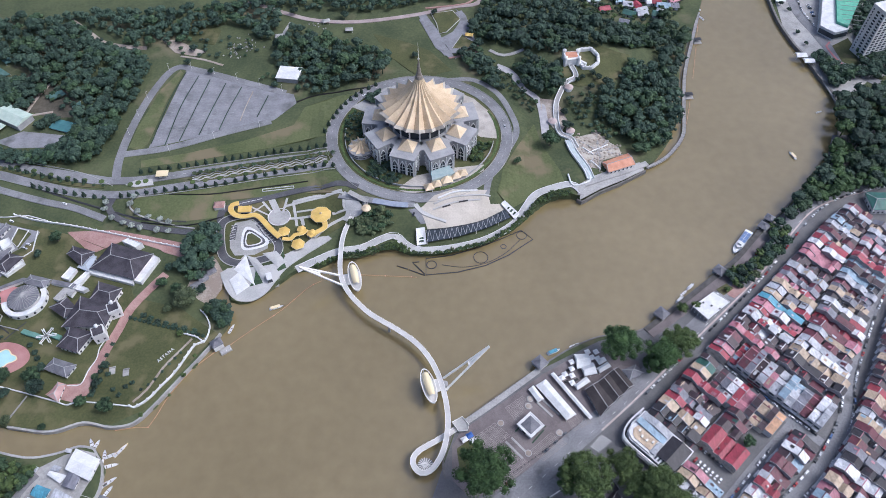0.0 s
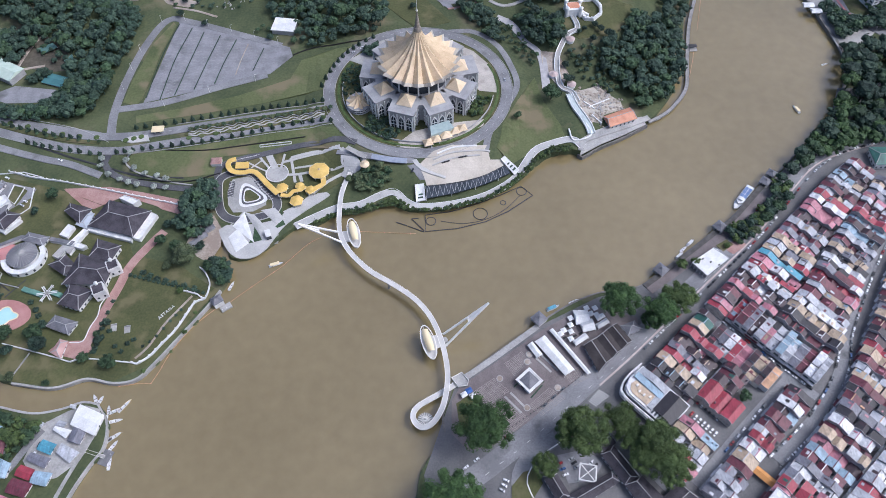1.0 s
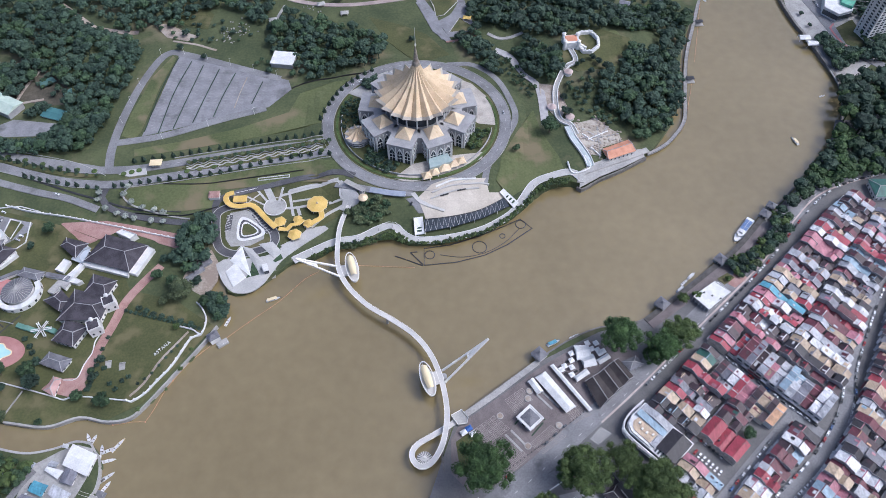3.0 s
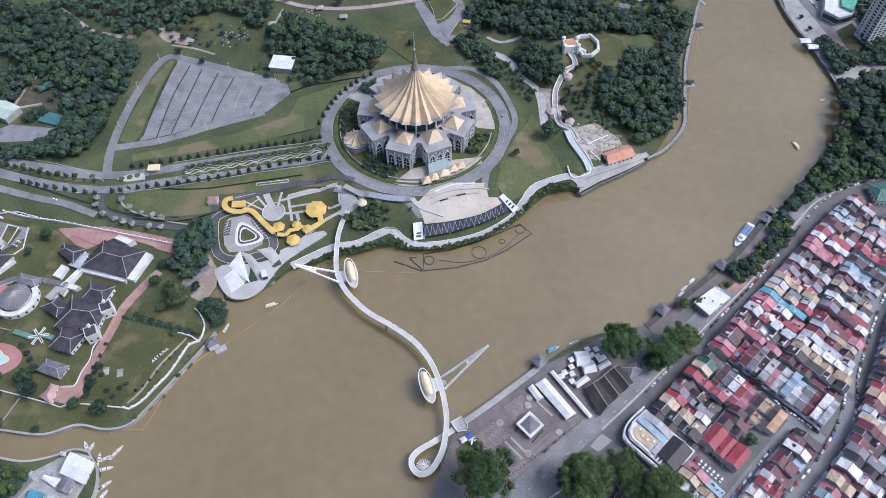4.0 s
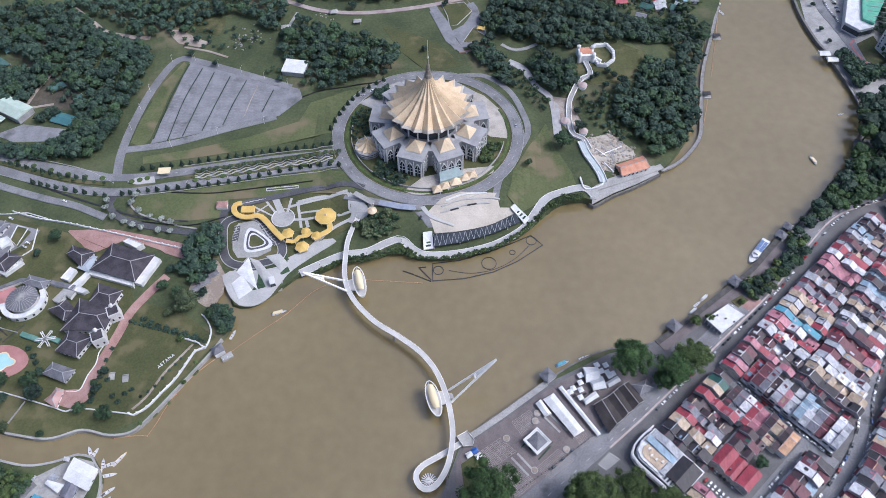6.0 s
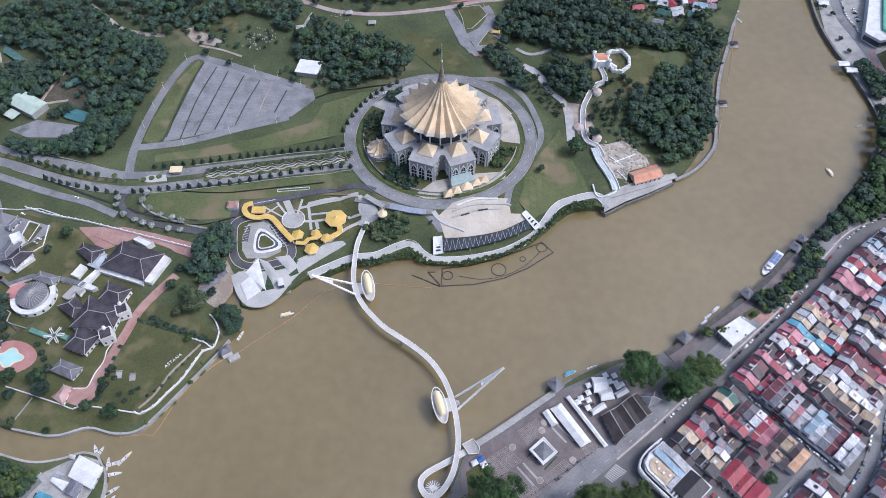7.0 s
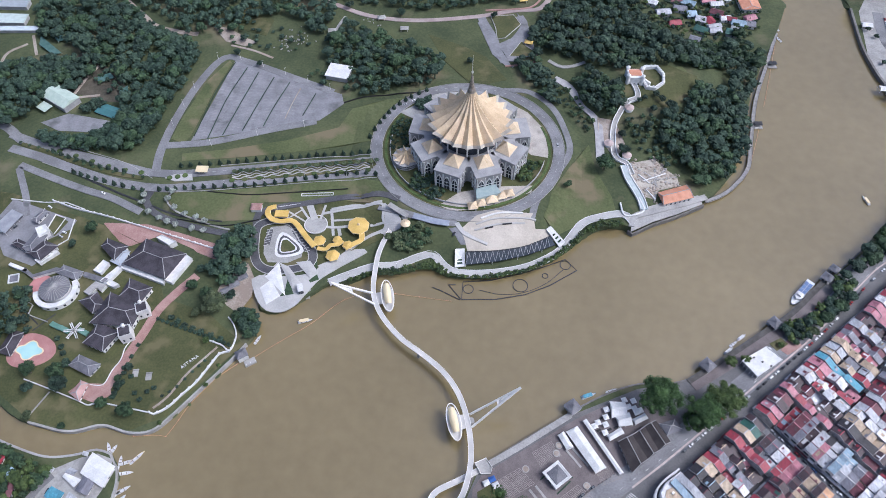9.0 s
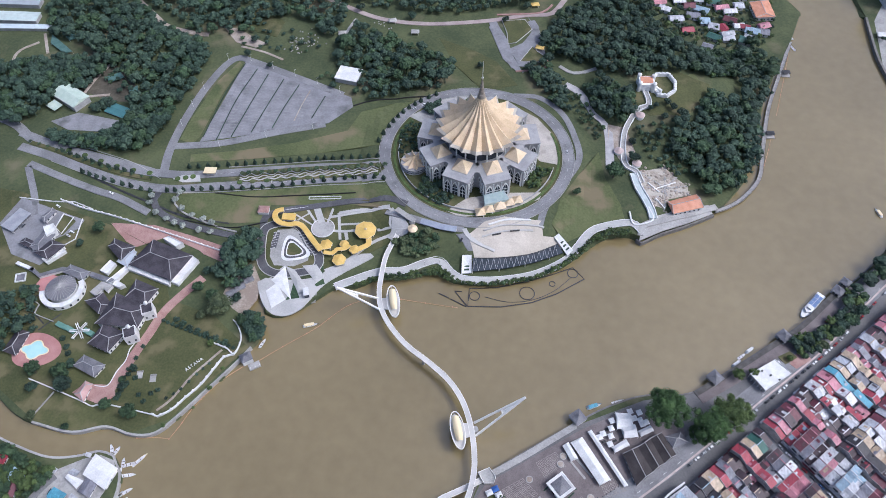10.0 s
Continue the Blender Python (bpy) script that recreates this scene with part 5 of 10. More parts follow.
# ---- river garden with golden pavilions ----
LOOP = [(-198.9, 394.8), (-198.1, 407.4), (-185.4, 413.7), (-169.9, 412.6), (-157.5, 398.1), (-146.5, 385.0), (-145.5, 372.2), (-160.8, 364.5), (-179.7, 362.2), (-192.4, 371.1)]
sheet("garden_ground", [(-196.0, 368.3), (-203.6, 409.0), (-197.8, 422.7), (-159.8, 436.9), (-125.3, 445.1), (-89.5, 447.8), (-82.0, 415.5), (-88.0, 405.3), (-105.4, 391.3), (-126.1, 372.3), (-144.8, 368.8), (-173.2, 365.3)], 0.22, LAWN, "green lawns of the river garden", "lawn")
sheet("plaza", spline([(-190.9, 351.7), (-185.4, 356.3), (-161.5, 357.6), (-142.6, 363.3), (-133.8, 374.2), (-126.8, 375.7), (-110.2, 390.7), (-99.1, 389.1), (-119.9, 370.7), (-135.1, 355.8), (-143.1, 340.9), (-149.5, 329.9), (-159.4, 322.8), (-171.7, 323.4), (-180.4, 330.9), (-186.5, 341.1)], 4.0, True), 0.6, PALE, "white paved riverside plaza", "plaza")
lane("road", LOOP, 7.0, 0.55, DARKROAD, "dark asphalt loop of the garden car park", closed=True)
lane("road", [(-199.4, 400.7), (-201.8, 418.1), (-188.4, 426.2), (-159.5, 435.2), (-125.2, 444.5), (-94.5, 447.2), (-78.5, 442.6)], 6.5, 0.57, DARKROAD, "dark asphalt garden drive")
sheet("island", [(-190.3, 392.9), (-187.7, 406.3), (-174.3, 409.7), (-165.6, 404.9), (-155.1, 388.1), (-154.3, 378.1), (-164.8, 371.0), (-181.7, 370.0), (-187.4, 378.2)], 0.62, CONCRETE, "pale paved traffic island", "island")
ISL = [(-178.5, 382.2), (-178.8, 399.1), (-172.2, 401.1), (-155.0, 387.6), (-157.2, 380.1), (-173.4, 375.8)]
ic = (sum(p[0] for p in ISL) / 6, sum(p[1] for p in ISL) / 6)
for k, (q, m, lab) in enumerate(((1.0, WHITE, "white kerb ring on the island"), (0.78, DARKROAD, "dark path ring on the island"), (0.62, WHITE, "white kerb ring on the island"), (0.52, LAWN, "small lawn in the island"))):
    poly = spline([(ic[0] + q * (x - ic[0]), ic[1] + q * (y - ic[1])) for x, y in ISL], 2, True)
    sheet("island_ring", poly, 0.7 + 0.08 * k, m, lab, "paving")
bays = Geo()
for ln in ([(-187.0, 387.2), (-187.6, 403.9)], [(-166.5, 405.4), (-151.3, 385.5)]):
    lane("parking_bays", ln, 5.0, 0.66, DARKROAD, "dark asphalt parking bays of the garden car park", "parking")
for a, b, n in (((-187.3, 387.2), (-188.1, 403.9), 7), ((-167.5, 406.4), (-150.3, 384.5), 9), ((-184.6, 427.9), (-169.1, 432.2), 7)):
    for i in range(n):
        x, y = a[0] + (b[0] - a[0]) * i / (n - 1), a[1] + (b[1] - a[1]) * i / (n - 1)
        bays.box(x, y, gz(x, y) + 0.75, 5, 0.25, 0.06, 25)
tagged(solo("bay_lines", bays, WHITE, "white painted parking bay lines", "road marking"), kind="stuff")
# paths
for ln, w in (([(-148.7, 412.9), (-134.2, 411.6), (-114.7, 415.1)], 2.5), ([(-144.6, 425.1), (-113.1, 434.6), (-92.7, 436.3), (-89.4, 420.7), (-74.8, 417.7)], 2.5), ([(-137.9, 430.0), (-131.5, 403.1)], 2.5), ([(-133.6, 418.7), (-111.0, 422.5)], 2), ([(-159.5, 435.2), (-150.9, 418.5)], 6), ([(-166.1, 430.2), (-155.8, 417.9)], 2),
              ([(-143.8, 434.1), (-145.9, 419.1)], 2), ([(-177.8, 425.2), (-157.7, 414.7)], 1.5), ([(-172.8, 418.7), (-163.9, 426.9)], 1.2), ([(-82.2, 416.4), (-102.7, 403.6), (-122.9, 380.3), (-137.7, 369.7)], 3), ([(-100.9, 416.7), (-85.3, 420.4)], 3), ([(-128.1, 411.2), (-125.6, 403.8)], 3),
              ([(-137.9, 430.0), (-118.5, 435.7), (-93.2, 439.1)], 3), ([(-184.3, 352.5), (-172.2, 371.2)], 1.0)):
    lane("path", ln, w, 0.5, PALE, "pale stone garden path", "path", step_len=3)
sheet("bridge_head_plaza", [(-92.5, 435.2), (-85.4, 421.4), (-81.7, 413.1), (-73.3, 414.2), (-70.0, 419.1), (-77.8, 421.2), (-84.4, 431.8), (-90.4, 437.4)], 0.65, PALE, "pale angular paving at the bridge head", "plaza")
cx, cy = (-148.7, 412.9)
rp = thing("round_terrace", "round pale stone terrace with a ring kerb", "terrace", cx, cy, gz(cx, cy))
part("floor", Geo().cone(cx, cy, gz(cx, cy) - 0.5, gz(cx, cy) + 0.9, 10, 10, 32), CONCRETE, rp)
part("rim", Geo().strip([(cx + 10 * math.cos(t), cy + 10 * math.sin(t), gz(cx, cy) + 1.3) for t in np.linspace(0, 6.28, 32, endpoint=False)], 0.6, 0.6, closed=True), WHITE, rp)


def golden(name, label, px, r, sides, z, rise, lantern=False):
    x, y = px
    b = gz(x, y)
    ob = thing(name, label, "pavilion", x, y, b, group="golden garden pavilions")
    part("roof", Geo().cone(x, y, b + z, b + z + rise, r, r * 0.12, sides, 0.39), YELLOW, ob)
    part("fascia", Geo().cone(x, y, b + z - 0.5, b + z, r * 1.02, r * 1.02, sides, 0.39), CREAM, ob)
    for i in range(sides):
        a = 2 * math.pi * i / sides + 0.39
        part("column", Geo().cone(x + r * 0.85 * math.cos(a), y + r * 0.85 * math.sin(a), b, b + z - 0.4, 0.25, 0.25, 6), WHITE, ob)
    if lantern:
        part("lantern", Geo().hip(x, y, b + z + rise * 0.55, r * 0.34, r * 0.34, 2.2, 0, 0.02), GOLD, ob)
    return ob


golden("octagon_pavilion", "yellow octagonal pavilion with a lantern roof", (-110.4, 412.8), 9.5, 8, 4.5, 1.6, True)
for p, r in zip([(-141.5, 394.4), (-126.3, 396.9), (-116.4, 392.1), (-127.2, 380.1)], (5.6, 4.2, 4.8, 6.2)):
    golden("hexagon_pavilion", "yellow six-sided garden pavilion", p, r, 6, 4.0, 1.6)
for ln, w in (([(-186.2, 425.1), (-191.8, 423.1), (-192.4, 417.3), (-187.5, 412.2), (-179.0, 410.7), (-170.3, 412.4), (-164.3, 408.8), (-154.8, 398.2), (-144.4, 387.4)], 4.6), ([(-141.7, 386.0), (-134.2, 385.7), (-131.3, 390.3), (-124.7, 391.7), (-121.7, 396.3)], 3.4), ([(-118.1, 388.3), (-110.5, 394.6), (-105.4, 398.9), (-106.9, 407.2)], 4.4)):
    pts = spline(ln, 2.5)
    ob = thing("covered_walk", "yellow roofed covered walkway in the garden", "walkway", *pts[len(pts) // 2], 4.0)
    part("roof", Geo().strip([(x, y, gz(x, y) + 4.6) for x, y in pts], w, 0.5), YELLOW, ob)
    part("fascia", Geo().strip([(x, y, gz(x, y) + 4.2) for x, y in pts], w + 0.5, 0.25), CREAM, ob)
    for x, y in pts[::3]:
        part("column", Geo().cone(x, y, gz(x, y), gz(x, y) + 4.1, 0.2, 0.2, 6), WHITE, ob)
bx2, by2 = (-179.8, 418.2)
ob = thing("ticket_office", "yellow flat-roofed office beside the garden drive", "building", bx2, by2, gz(bx2, by2))
part("wall", Geo().box(bx2, by2, gz(bx2, by2), 10, 6, 4.4, 3), WHITE, ob)
part("roof", Geo().box(bx2, by2, gz(bx2, by2) + 4.4, 12, 7.2, 0.7, 3), YELLOW, ob)
part("window", Geo().box(bx2, by2 - 3.05, gz(bx2, by2) + 1.2, 7, 0.1, 1.6, 3), GLASSY, ob)
kx, ky = (-70.8, 424.0)
ob = thing("round_kiosk", "round peach-roofed kiosk at the bridge head", "kiosk", kx, ky, gz(kx, ky))
part("wall", Geo().cone(kx, ky, gz(kx, ky), 8.5, 3.0, 3.0, 20), CONCRETE, ob)
part("roof", Geo().cone(kx, ky, 8.5, 9.6, 4.2, 3.0, 20), CREAM, ob, "peach round roof")
# folded white sails over the plaza
for k, (tri, z0, z1) in enumerate((([(-179.9, 354.9), (-171.7, 370.3), (-158.8, 338.1)], 4.2, 5.4), ([(-171.7, 370.3), (-162.5, 366.8), (-146.8, 349.5), (-154.1, 344.1)], 4.2, 5.8), ([(-181.6, 343.5), (-174.5, 352.7), (-163.3, 337.5), (-172.7, 328.2)], 4.2, 5.2), ([(-157.5, 372.0), (-145.9, 374.6), (-136.0, 363.2), (-141.8, 356.8)], 4.2, 5.4))):
    ob = thing("sail_canopy", "white folded triangular canopy on the plaza", "canopy", *tri[0], 4.0, group="white plaza canopies")
    g = Geo()
    c = (sum(p[0] for p in tri) / len(tri), sum(p[1] for p in tri) / len(tri))
    vs = [(*p, z0 + 0.4) for p in tri] + [(*c, z1)]
    n = len(tri)
    g.add(vs + [(x, y, z - 0.3) for x, y, z in vs], [(i, (i + 1) % n, n) for i in range(n)] + [(n + 1 + (i + 1) % n, n + 1 + i, 2 * n + 1) for i in range(n)] + [(i, n + 1 + i, n + 1 + (i + 1) % n, (i + 1) % n) for i in range(n)])
    part("sail", g, PALE if k % 2 else WHITE, ob)
    for p in tri:
        part("mast", Geo().cone(p[0], p[1], 3.5, z0 + 0.2, 0.2, 0.15, 6), STEEL, ob)
for pl in ([(-160.6, 344.3), (-160.9, 355.4), (-152.6, 340.8), (-163.6, 337.3)], [(-143.0, 354.8), (-137.5, 362.3), (-134.8, 356.9), (-141.2, 353.3)], [(-141.6, 372.1), (-139.9, 375.2), (-138.1, 365.0)]):
    sheet("planting_bed", pl, 0.8, LEAF_MID, "small green planting bed on the plaza", "flower bed")
jx, jy = (-147.4, 344.8)
ob = thing("river_lift", "grey glass lift tower and steps at the plaza edge", "lift", jx, jy, 3.5)
part("tower", Geo().box(jx, jy, 0, 4, 7, 8.5, 20), GLASSY, ob)
part("roof", Geo().box(jx, jy, 8.5, 4.6, 7.6, 0.4, 20), WHITE, ob)
for s in (-6, 6):
    for k in range(6):
        part("step", Geo().box(jx + s, jy - 5 + k * 1.4, 0.5, 4, 1.4, 1.0 + k * 0.5, 20), CONCRETE, ob)
hx, hy = (-204.2, 423.7)
ob = thing("guard_house", "small white house beside the garden drive", "house", hx, hy, gz(hx, hy))
part("wall", Geo().box(hx, hy, gz(hx, hy), 9, 7, 3.6, 5), WHITE, ob)
part("roof", Geo().hip(hx, hy, gz(hx, hy) + 3.6, 10, 8, 2, 5, 0.5), BRICKPAVE, ob, "pink tiled roof")
sheet("bare_soil", [(-216.1, 337.4), (-214.1, 354.5), (-198.4, 368.0), (-188.1, 352.0), (-186.9, 335.5), (-193.8, 318.5), (-205.2, 325.1)], 0.15, SOIL, "churned reddish earth at the inlet", "ground")
for p in [(-208.5, 337.4), (-203.5, 344.7), (-198.6, 352.6)]:
    ob = thing("boat_shed", "grey tin-roofed shed beside the inlet", "shed", *p, 3.5, group="sheds by the inlet")
    part("wall", Geo().box(*p, 3, 7, 5, 3, 38), GREYWALL, ob)
    part("roof", Geo().hip(*p, 6, 8.5, 6.5, 1.6, 38, 0.98), GREYROOF, ob)
sheet("bridge_head_plaza", [(-89.8, 428.8), (-80.8, 430.0), (-73.9, 421.4), (-73.6, 413.2), (-79.1, 410.6), (-88.2, 415.5)], 0.8, PALE, "pale paved landing at the bridge head", "plaza")
kx, ky = -69.0, 414.0
ob = thing("round_kiosk", "round kiosk with a tan conical roof beside the bridge head", "kiosk", kx, ky, gz(kx, ky))
part("wall", Geo().cone(kx, ky, gz(kx, ky) - 0.5, gz(kx, ky) + 6.0, 2.6, 2.6, 20), BRICKPAVE, ob)
part("window_band", Geo().cone(kx, ky, gz(kx, ky) + 4.0, gz(kx, ky) + 5.2, 2.68, 2.68, 20), GLASSY, ob)
part("roof", Geo().cone(kx, ky, gz(kx, ky) + 6.0, gz(kx, ky) + 6.6, 4.4, 4.2, 24).cone(kx, ky, gz(kx, ky) + 6.6, gz(kx, ky) + 8.6, 4.2, 0.3, 24), GOLD, ob, "tan conical roof")
for off in (3.7, -3.7):
    solo("kerb", Geo().strip([(x, y, gz(x, y) + 0.9) for x, y in spline(LOOP, 3.0, True)], 0.6, 0.6, offset=off, closed=True), PALE, "pale kerb along the garden loop road", "kerb", "structure")
# floating fountain frame of dark pipes
fnt = thing("floating_fountain", "dark floating pipe frame of a river fountain", "fountain", *(32.7, 370.6), 0)
FR = [[(-14.9, 369.4), (7.9, 373.1), (33.1, 382.5), (53.7, 392.0), (70.5, 401.1), (80.4, 390.7), (57.7, 373.1), (37.4, 362.0), (12.7, 354.8), (-14.6, 351.9)]][0]
part("frame", Geo().strip([(x, y, 0.35) for x, y in FR], 0.9, 0.6, closed=True), DARK, fnt)
for p, r in zip([[(-9.9, 362.7), (33.2, 370.6), (70.6, 395.2), (53.7, 382.5)]][0], (4.2, 6.2, 4.4, 2.4)):
    part("ring", Geo().strip([(p[0] + r * math.cos(t), p[1] + r * math.sin(t), 0.35) for t in np.linspace(0, 6.283, 28, endpoint=False)], 0.6, 0.5, closed=True), DARK, fnt)
part("spray_pipe", Geo().strip([(x, y, 0.3) for x, y in spline([[(-1.0, 362.7), (17.7, 360.2), (37.5, 364.5), (55.3, 375.5), (68.7, 390.1)]][0], 4)], 0.45, 0.4), DARK, fnt)
for ln in [[(-39.8, 361.5), (-30.4, 357.9)], [(-29.4, 357.3), (-15.6, 351.3)], [(-26.7, 365.2), (-15.6, 352.5)], [(-26.7, 365.2), (-20.7, 365.8)]]:
    part("pipe", Geo().beam((*ln[0], 0.3), (*ln[1], 0.3), 0.7), DARK, fnt)
# floating booms
BOOM = mat("orange_boom", (0.34, 0.20, 0.10), (0.48, 0.28, 0.14), 0.5, 0.7)
for ln in [[(-174.6, 279.7), (-166.1, 288.0), (-152.1, 300.7), (-133.6, 317.0), (-114.9, 338.5), (-103.6, 346.1)], [(-70.1, 352.0), (-45.7, 350.7), (-22.4, 349.5)], [(-180.3, 278.7), (-196.9, 261.1), (-209.6, 239.5), (-215.2, 223.4), (-219.5, 213.5)], [(-219.5, 213.5), (-228.7, 213.5), (-242.8, 211.3)], [(262.4, 583.4), (254.4, 557.0), (242.0, 519.4)], [(301.4, 723.5), (287.1, 670.0), (270.7, 611.0)]]:
    pts = spline(ln, 4)
    ob = thing("floating_boom", "thin orange floating boom on the river", "boom", *pts[0], 0, group="river booms")
    part("line", Geo().strip([(x, y, 0.3) for x, y in pts], 0.45, 0.35), BOOM, ob)
    for x, y in pts[::5]:
        part("buoy", Geo().cone(x, y, 0, 0.7, 0.5, 0.3, 8), ORANGE, ob)

lane("path", [(-84.9, 418.0), (-87.0, 411.7), (-88.6, 408.6)], 5, 0.8, PALE, "pale landing joining the footbridge", "path", step_len=3)
for p in [(-82.7, 404.1), (-73.0, 405.8), (-65.2, 402.5), (-57.1, 404.5), (-59.8, 398.9), (-74.5, 399.2)]:
    tree(p[0], p[1], 4.0, "broad", LEAF_OLIVE, "olive green tree beside the bridge head")

# ---- riverside palace and gardens ----
sheet("lawn", [(-321.2, 213.7), (-289.3, 210.2), (-266.4, 217.4), (-245.9, 214.3), (-222.8, 227.1), (-194.0, 273.0), (-181.5, 291.8), (-204.3, 306.7), (-216.5, 315.7), (-258.2, 326.7), (-272.5, 353.0), (-255.5, 360.9), (-333.0, 393.0), (-426.4, 417.2), (-459.5, 419.4), (-386.4, 254.1), (-357.7, 234.0)], 0.2, LAWN, "green palace lawns", "lawn", cell=12.0)


ROOFS_PALE = mat("pale_metal_deck", (0.26, 0.27, 0.30), (0.36, 0.37, 0.40), 0.15, 0.5)


def quad_roof(g, q, z0, h, ridge=0.45):
    """A hipped roof over four eave corners; the ridge runs along the longer side."""
    q = [Vector((x, y, 0)) for x, y in q]
    if (q[1] - q[0]).length + (q[3] - q[2]).length < (q[2] - q[1]).length + (q[0] - q[3]).length:
        q = q[1:] + q[:1]
    a, b = (q[0] + q[3]) / 2, (q[1] + q[2]) / 2
    m = (a + b) / 2
    r0, r1 = m.lerp(a, ridge), m.lerp(b, ridge)
    vs = [(p.x, p.y, z0) for p in q] + [(r0.x, r0.y, z0 + h), (r1.x, r1.y, z0 + h)]
    g.add(vs + [(p.x, p.y, z0 - 0.4) for p in q], [(0, 1, 5, 4), (2, 3, 4, 5), (1, 2, 5), (3, 0, 4), (6, 7, 1, 0), (7, 8, 2, 1), (8, 9, 3, 2), (9, 6, 0, 3), (9, 8, 7, 6)])
    return vs


def shrink(q, d):
    c = (sum(p[0] for p in q) / len(q), sum(p[1] for p in q) / len(q))
    out = []
    for x, y in q:
        L = math.hypot(x - c[0], y - c[1])
        out.append((c[0] + (x - c[0]) * (L - d) / L, c[1] + (y - c[1]) * (L - d) / L))
    return out


def hip_house(name, label, q, z0, h, roof_m, base=3.6, wall_m=None, ridge=0.45, group="palace buildings", trims=True, spacing=4.0):
    c = (sum(p[0] for p in q) / 4, sum(p[1] for p in q) / 4)
    base = gz(*c)
    z0 = base + z0
    ob = thing(name, label, "building", *c, base, group=group)
    g = Geo()
    vs = quad_roof(g, q, z0, h, ridge)
    roof = part("roof", g, roof_m, ob)
    w = shrink(q, 1.8)
    wall = part("wall", Geo().prism(w, base - 0.8, z0 - 0.3), wall_m or WHITE, ob)
    if trims:
        for a, b in ((4, 5), (0, 4), (3, 4), (1, 5), (2, 5)):
            part("ridge_cap", Geo().beam((vs[a][0], vs[a][1], vs[a][2] + 0.1), (vs[b][0], vs[b][1], vs[b][2] + 0.1), 0.45), GREYWALL, roof, "pale ridge capping")
    for i in range(4):
        a, b = w[i], w[(i + 1) % 4]
        L = math.hypot(b[0] - a[0], b[1] - a[1])
        nrm = ((b[1] - a[1]) / L, -(b[0] - a[0]) / L)
        s = 1 if (nrm[0] * (a[0] - c[0]) + nrm[1] * (a[1] - c[1])) > 0 else -1
        for k in range(max(1, int(L / spacing))):
            t = (k + 0.5) / max(1, int(L / spacing))
            x, y = a[0] + (b[0] - a[0]) * t + nrm[0] * s * 0.05, a[1] + (b[1] - a[1]) * t + nrm[1] * s * 0.05
            part("window", Geo().box(x, y, base + 0.9, 1.5, 0.25, min(2.0, z0 - base - 1.6), math.degrees(math.atan2(b[1] - a[1], b[0] - a[0]))), GLASSY, wall)
    return ob


DARKHIP = "palace wing with a dark slate hipped roof and white walls"
for q, z, h, m, lab in (
    ([(-300.9, 352.0), (-289.4, 379.5), (-249.9, 367.6), (-259.6, 340.6)], 6.5, 5.5, SLATE, "great palace hall with a dark slate hipped roof"),
    ([(-326.1, 368.8), (-323.6, 377.5), (-302.4, 371.1), (-309.0, 354.9)], 5.0, 2.8, SLATE, DARKHIP),
    ([(-313.1, 354.8), (-307.1, 368.5), (-299.3, 366.5), (-301.9, 350.3)], 4.6, 0.8, mat("pale_blue_link_roof", (0.36, 0.40, 0.45), (0.44, 0.48, 0.53), 0.2, 0.5), "link building with a pale blue-grey roof"),
    ([(-305.4, 293.6), (-299.3, 323.5), (-267.7, 312.9), (-270.5, 294.4)], 7.5, 4.5, SLATE, "old palace block with a dark slate hipped roof"),
    ([(-291.7, 320.2), (-288.9, 338.7), (-267.0, 331.9), (-272.4, 315.6)], 6.5, 3.2, SLATE, DARKHIP),
    ([(-304.2, 276.6), (-299.2, 295.5), (-278.6, 289.3), (-285.9, 271.0)], 6.5, 3.4, SLATE, DARKHIP),
    ([(-322.9, 313.7), (-311.3, 323.8), (-299.0, 312.4), (-307.1, 303.4)], 5.5, 2.6, SLATE, DARKHIP),
    ([(-309.2, 258.0), (-304.0, 267.9), (-284.2, 261.6), (-289.0, 250.6)], 4.5, 2.6, GREYROOF, "palace pavilion with a grey shingle roof"),
    ([(-298.6, 236.0), (-294.8, 247.5), (-288.1, 245.6), (-289.3, 230.8)], 3.6, 2.2, mat("pink_tile", (0.40, 0.24, 0.22), (0.52, 0.34, 0.31), 0.2, 0.7), "palace garden pavilion with a pink tiled roof"),
    ([(-353.8, 338.8), (-350.2, 347.3), (-330.6, 342.2), (-333.7, 333.3)], 4.5, 1.6, GREYROOF, "palace office with a grey roof"),
    ([(-392.7, 360.5), (-387.6, 380.1), (-376.4, 375.9), (-379.8, 352.6)], 5.0, 1.8, GREYROOF, "palace annexe with a grey hipped roof"),
    ([(-387.1, 355.2), (-376.7, 369.7), (-362.1, 365.5), (-371.1, 349.0)], 5.2, 2.2, SLATE, DARKHIP),
    ([(-397.5, 390.7), (-391.1, 403.1), (-385.5, 399.9), (-391.3, 386.4)], 3.6, 1.0, GREYROOF, "small outbuilding with a grey roof"),
    ([(-404.8, 363.3), (-401.3, 369.9), (-385.9, 364.5), (-389.0, 358.1)], 4.0, 1.4, SLATE, DARKHIP),
    ([(-369.2, 263.8), (-366.7, 284.2), (-355.6, 282.5), (-357.3, 261.3)], 3.0, 2.0, SLATE, "poolside house with a dark hipped roof"),
):
    hip_house("palace_wing", lab, q, z, h, m)
cp = thing("carport", "long carport with a pale grey flat roof on posts", "carport", -417.5, 387.0, 3.5)
CPQ = [(-428.0, 378.4), (-419.9, 399.7), (-407.5, 394.8), (-414.3, 373.5)]
part("roof", Geo().prism(CPQ, gz(-417, 387) + 3.2, gz(-417, 387) + 3.6), ROOFS_PALE, cp)
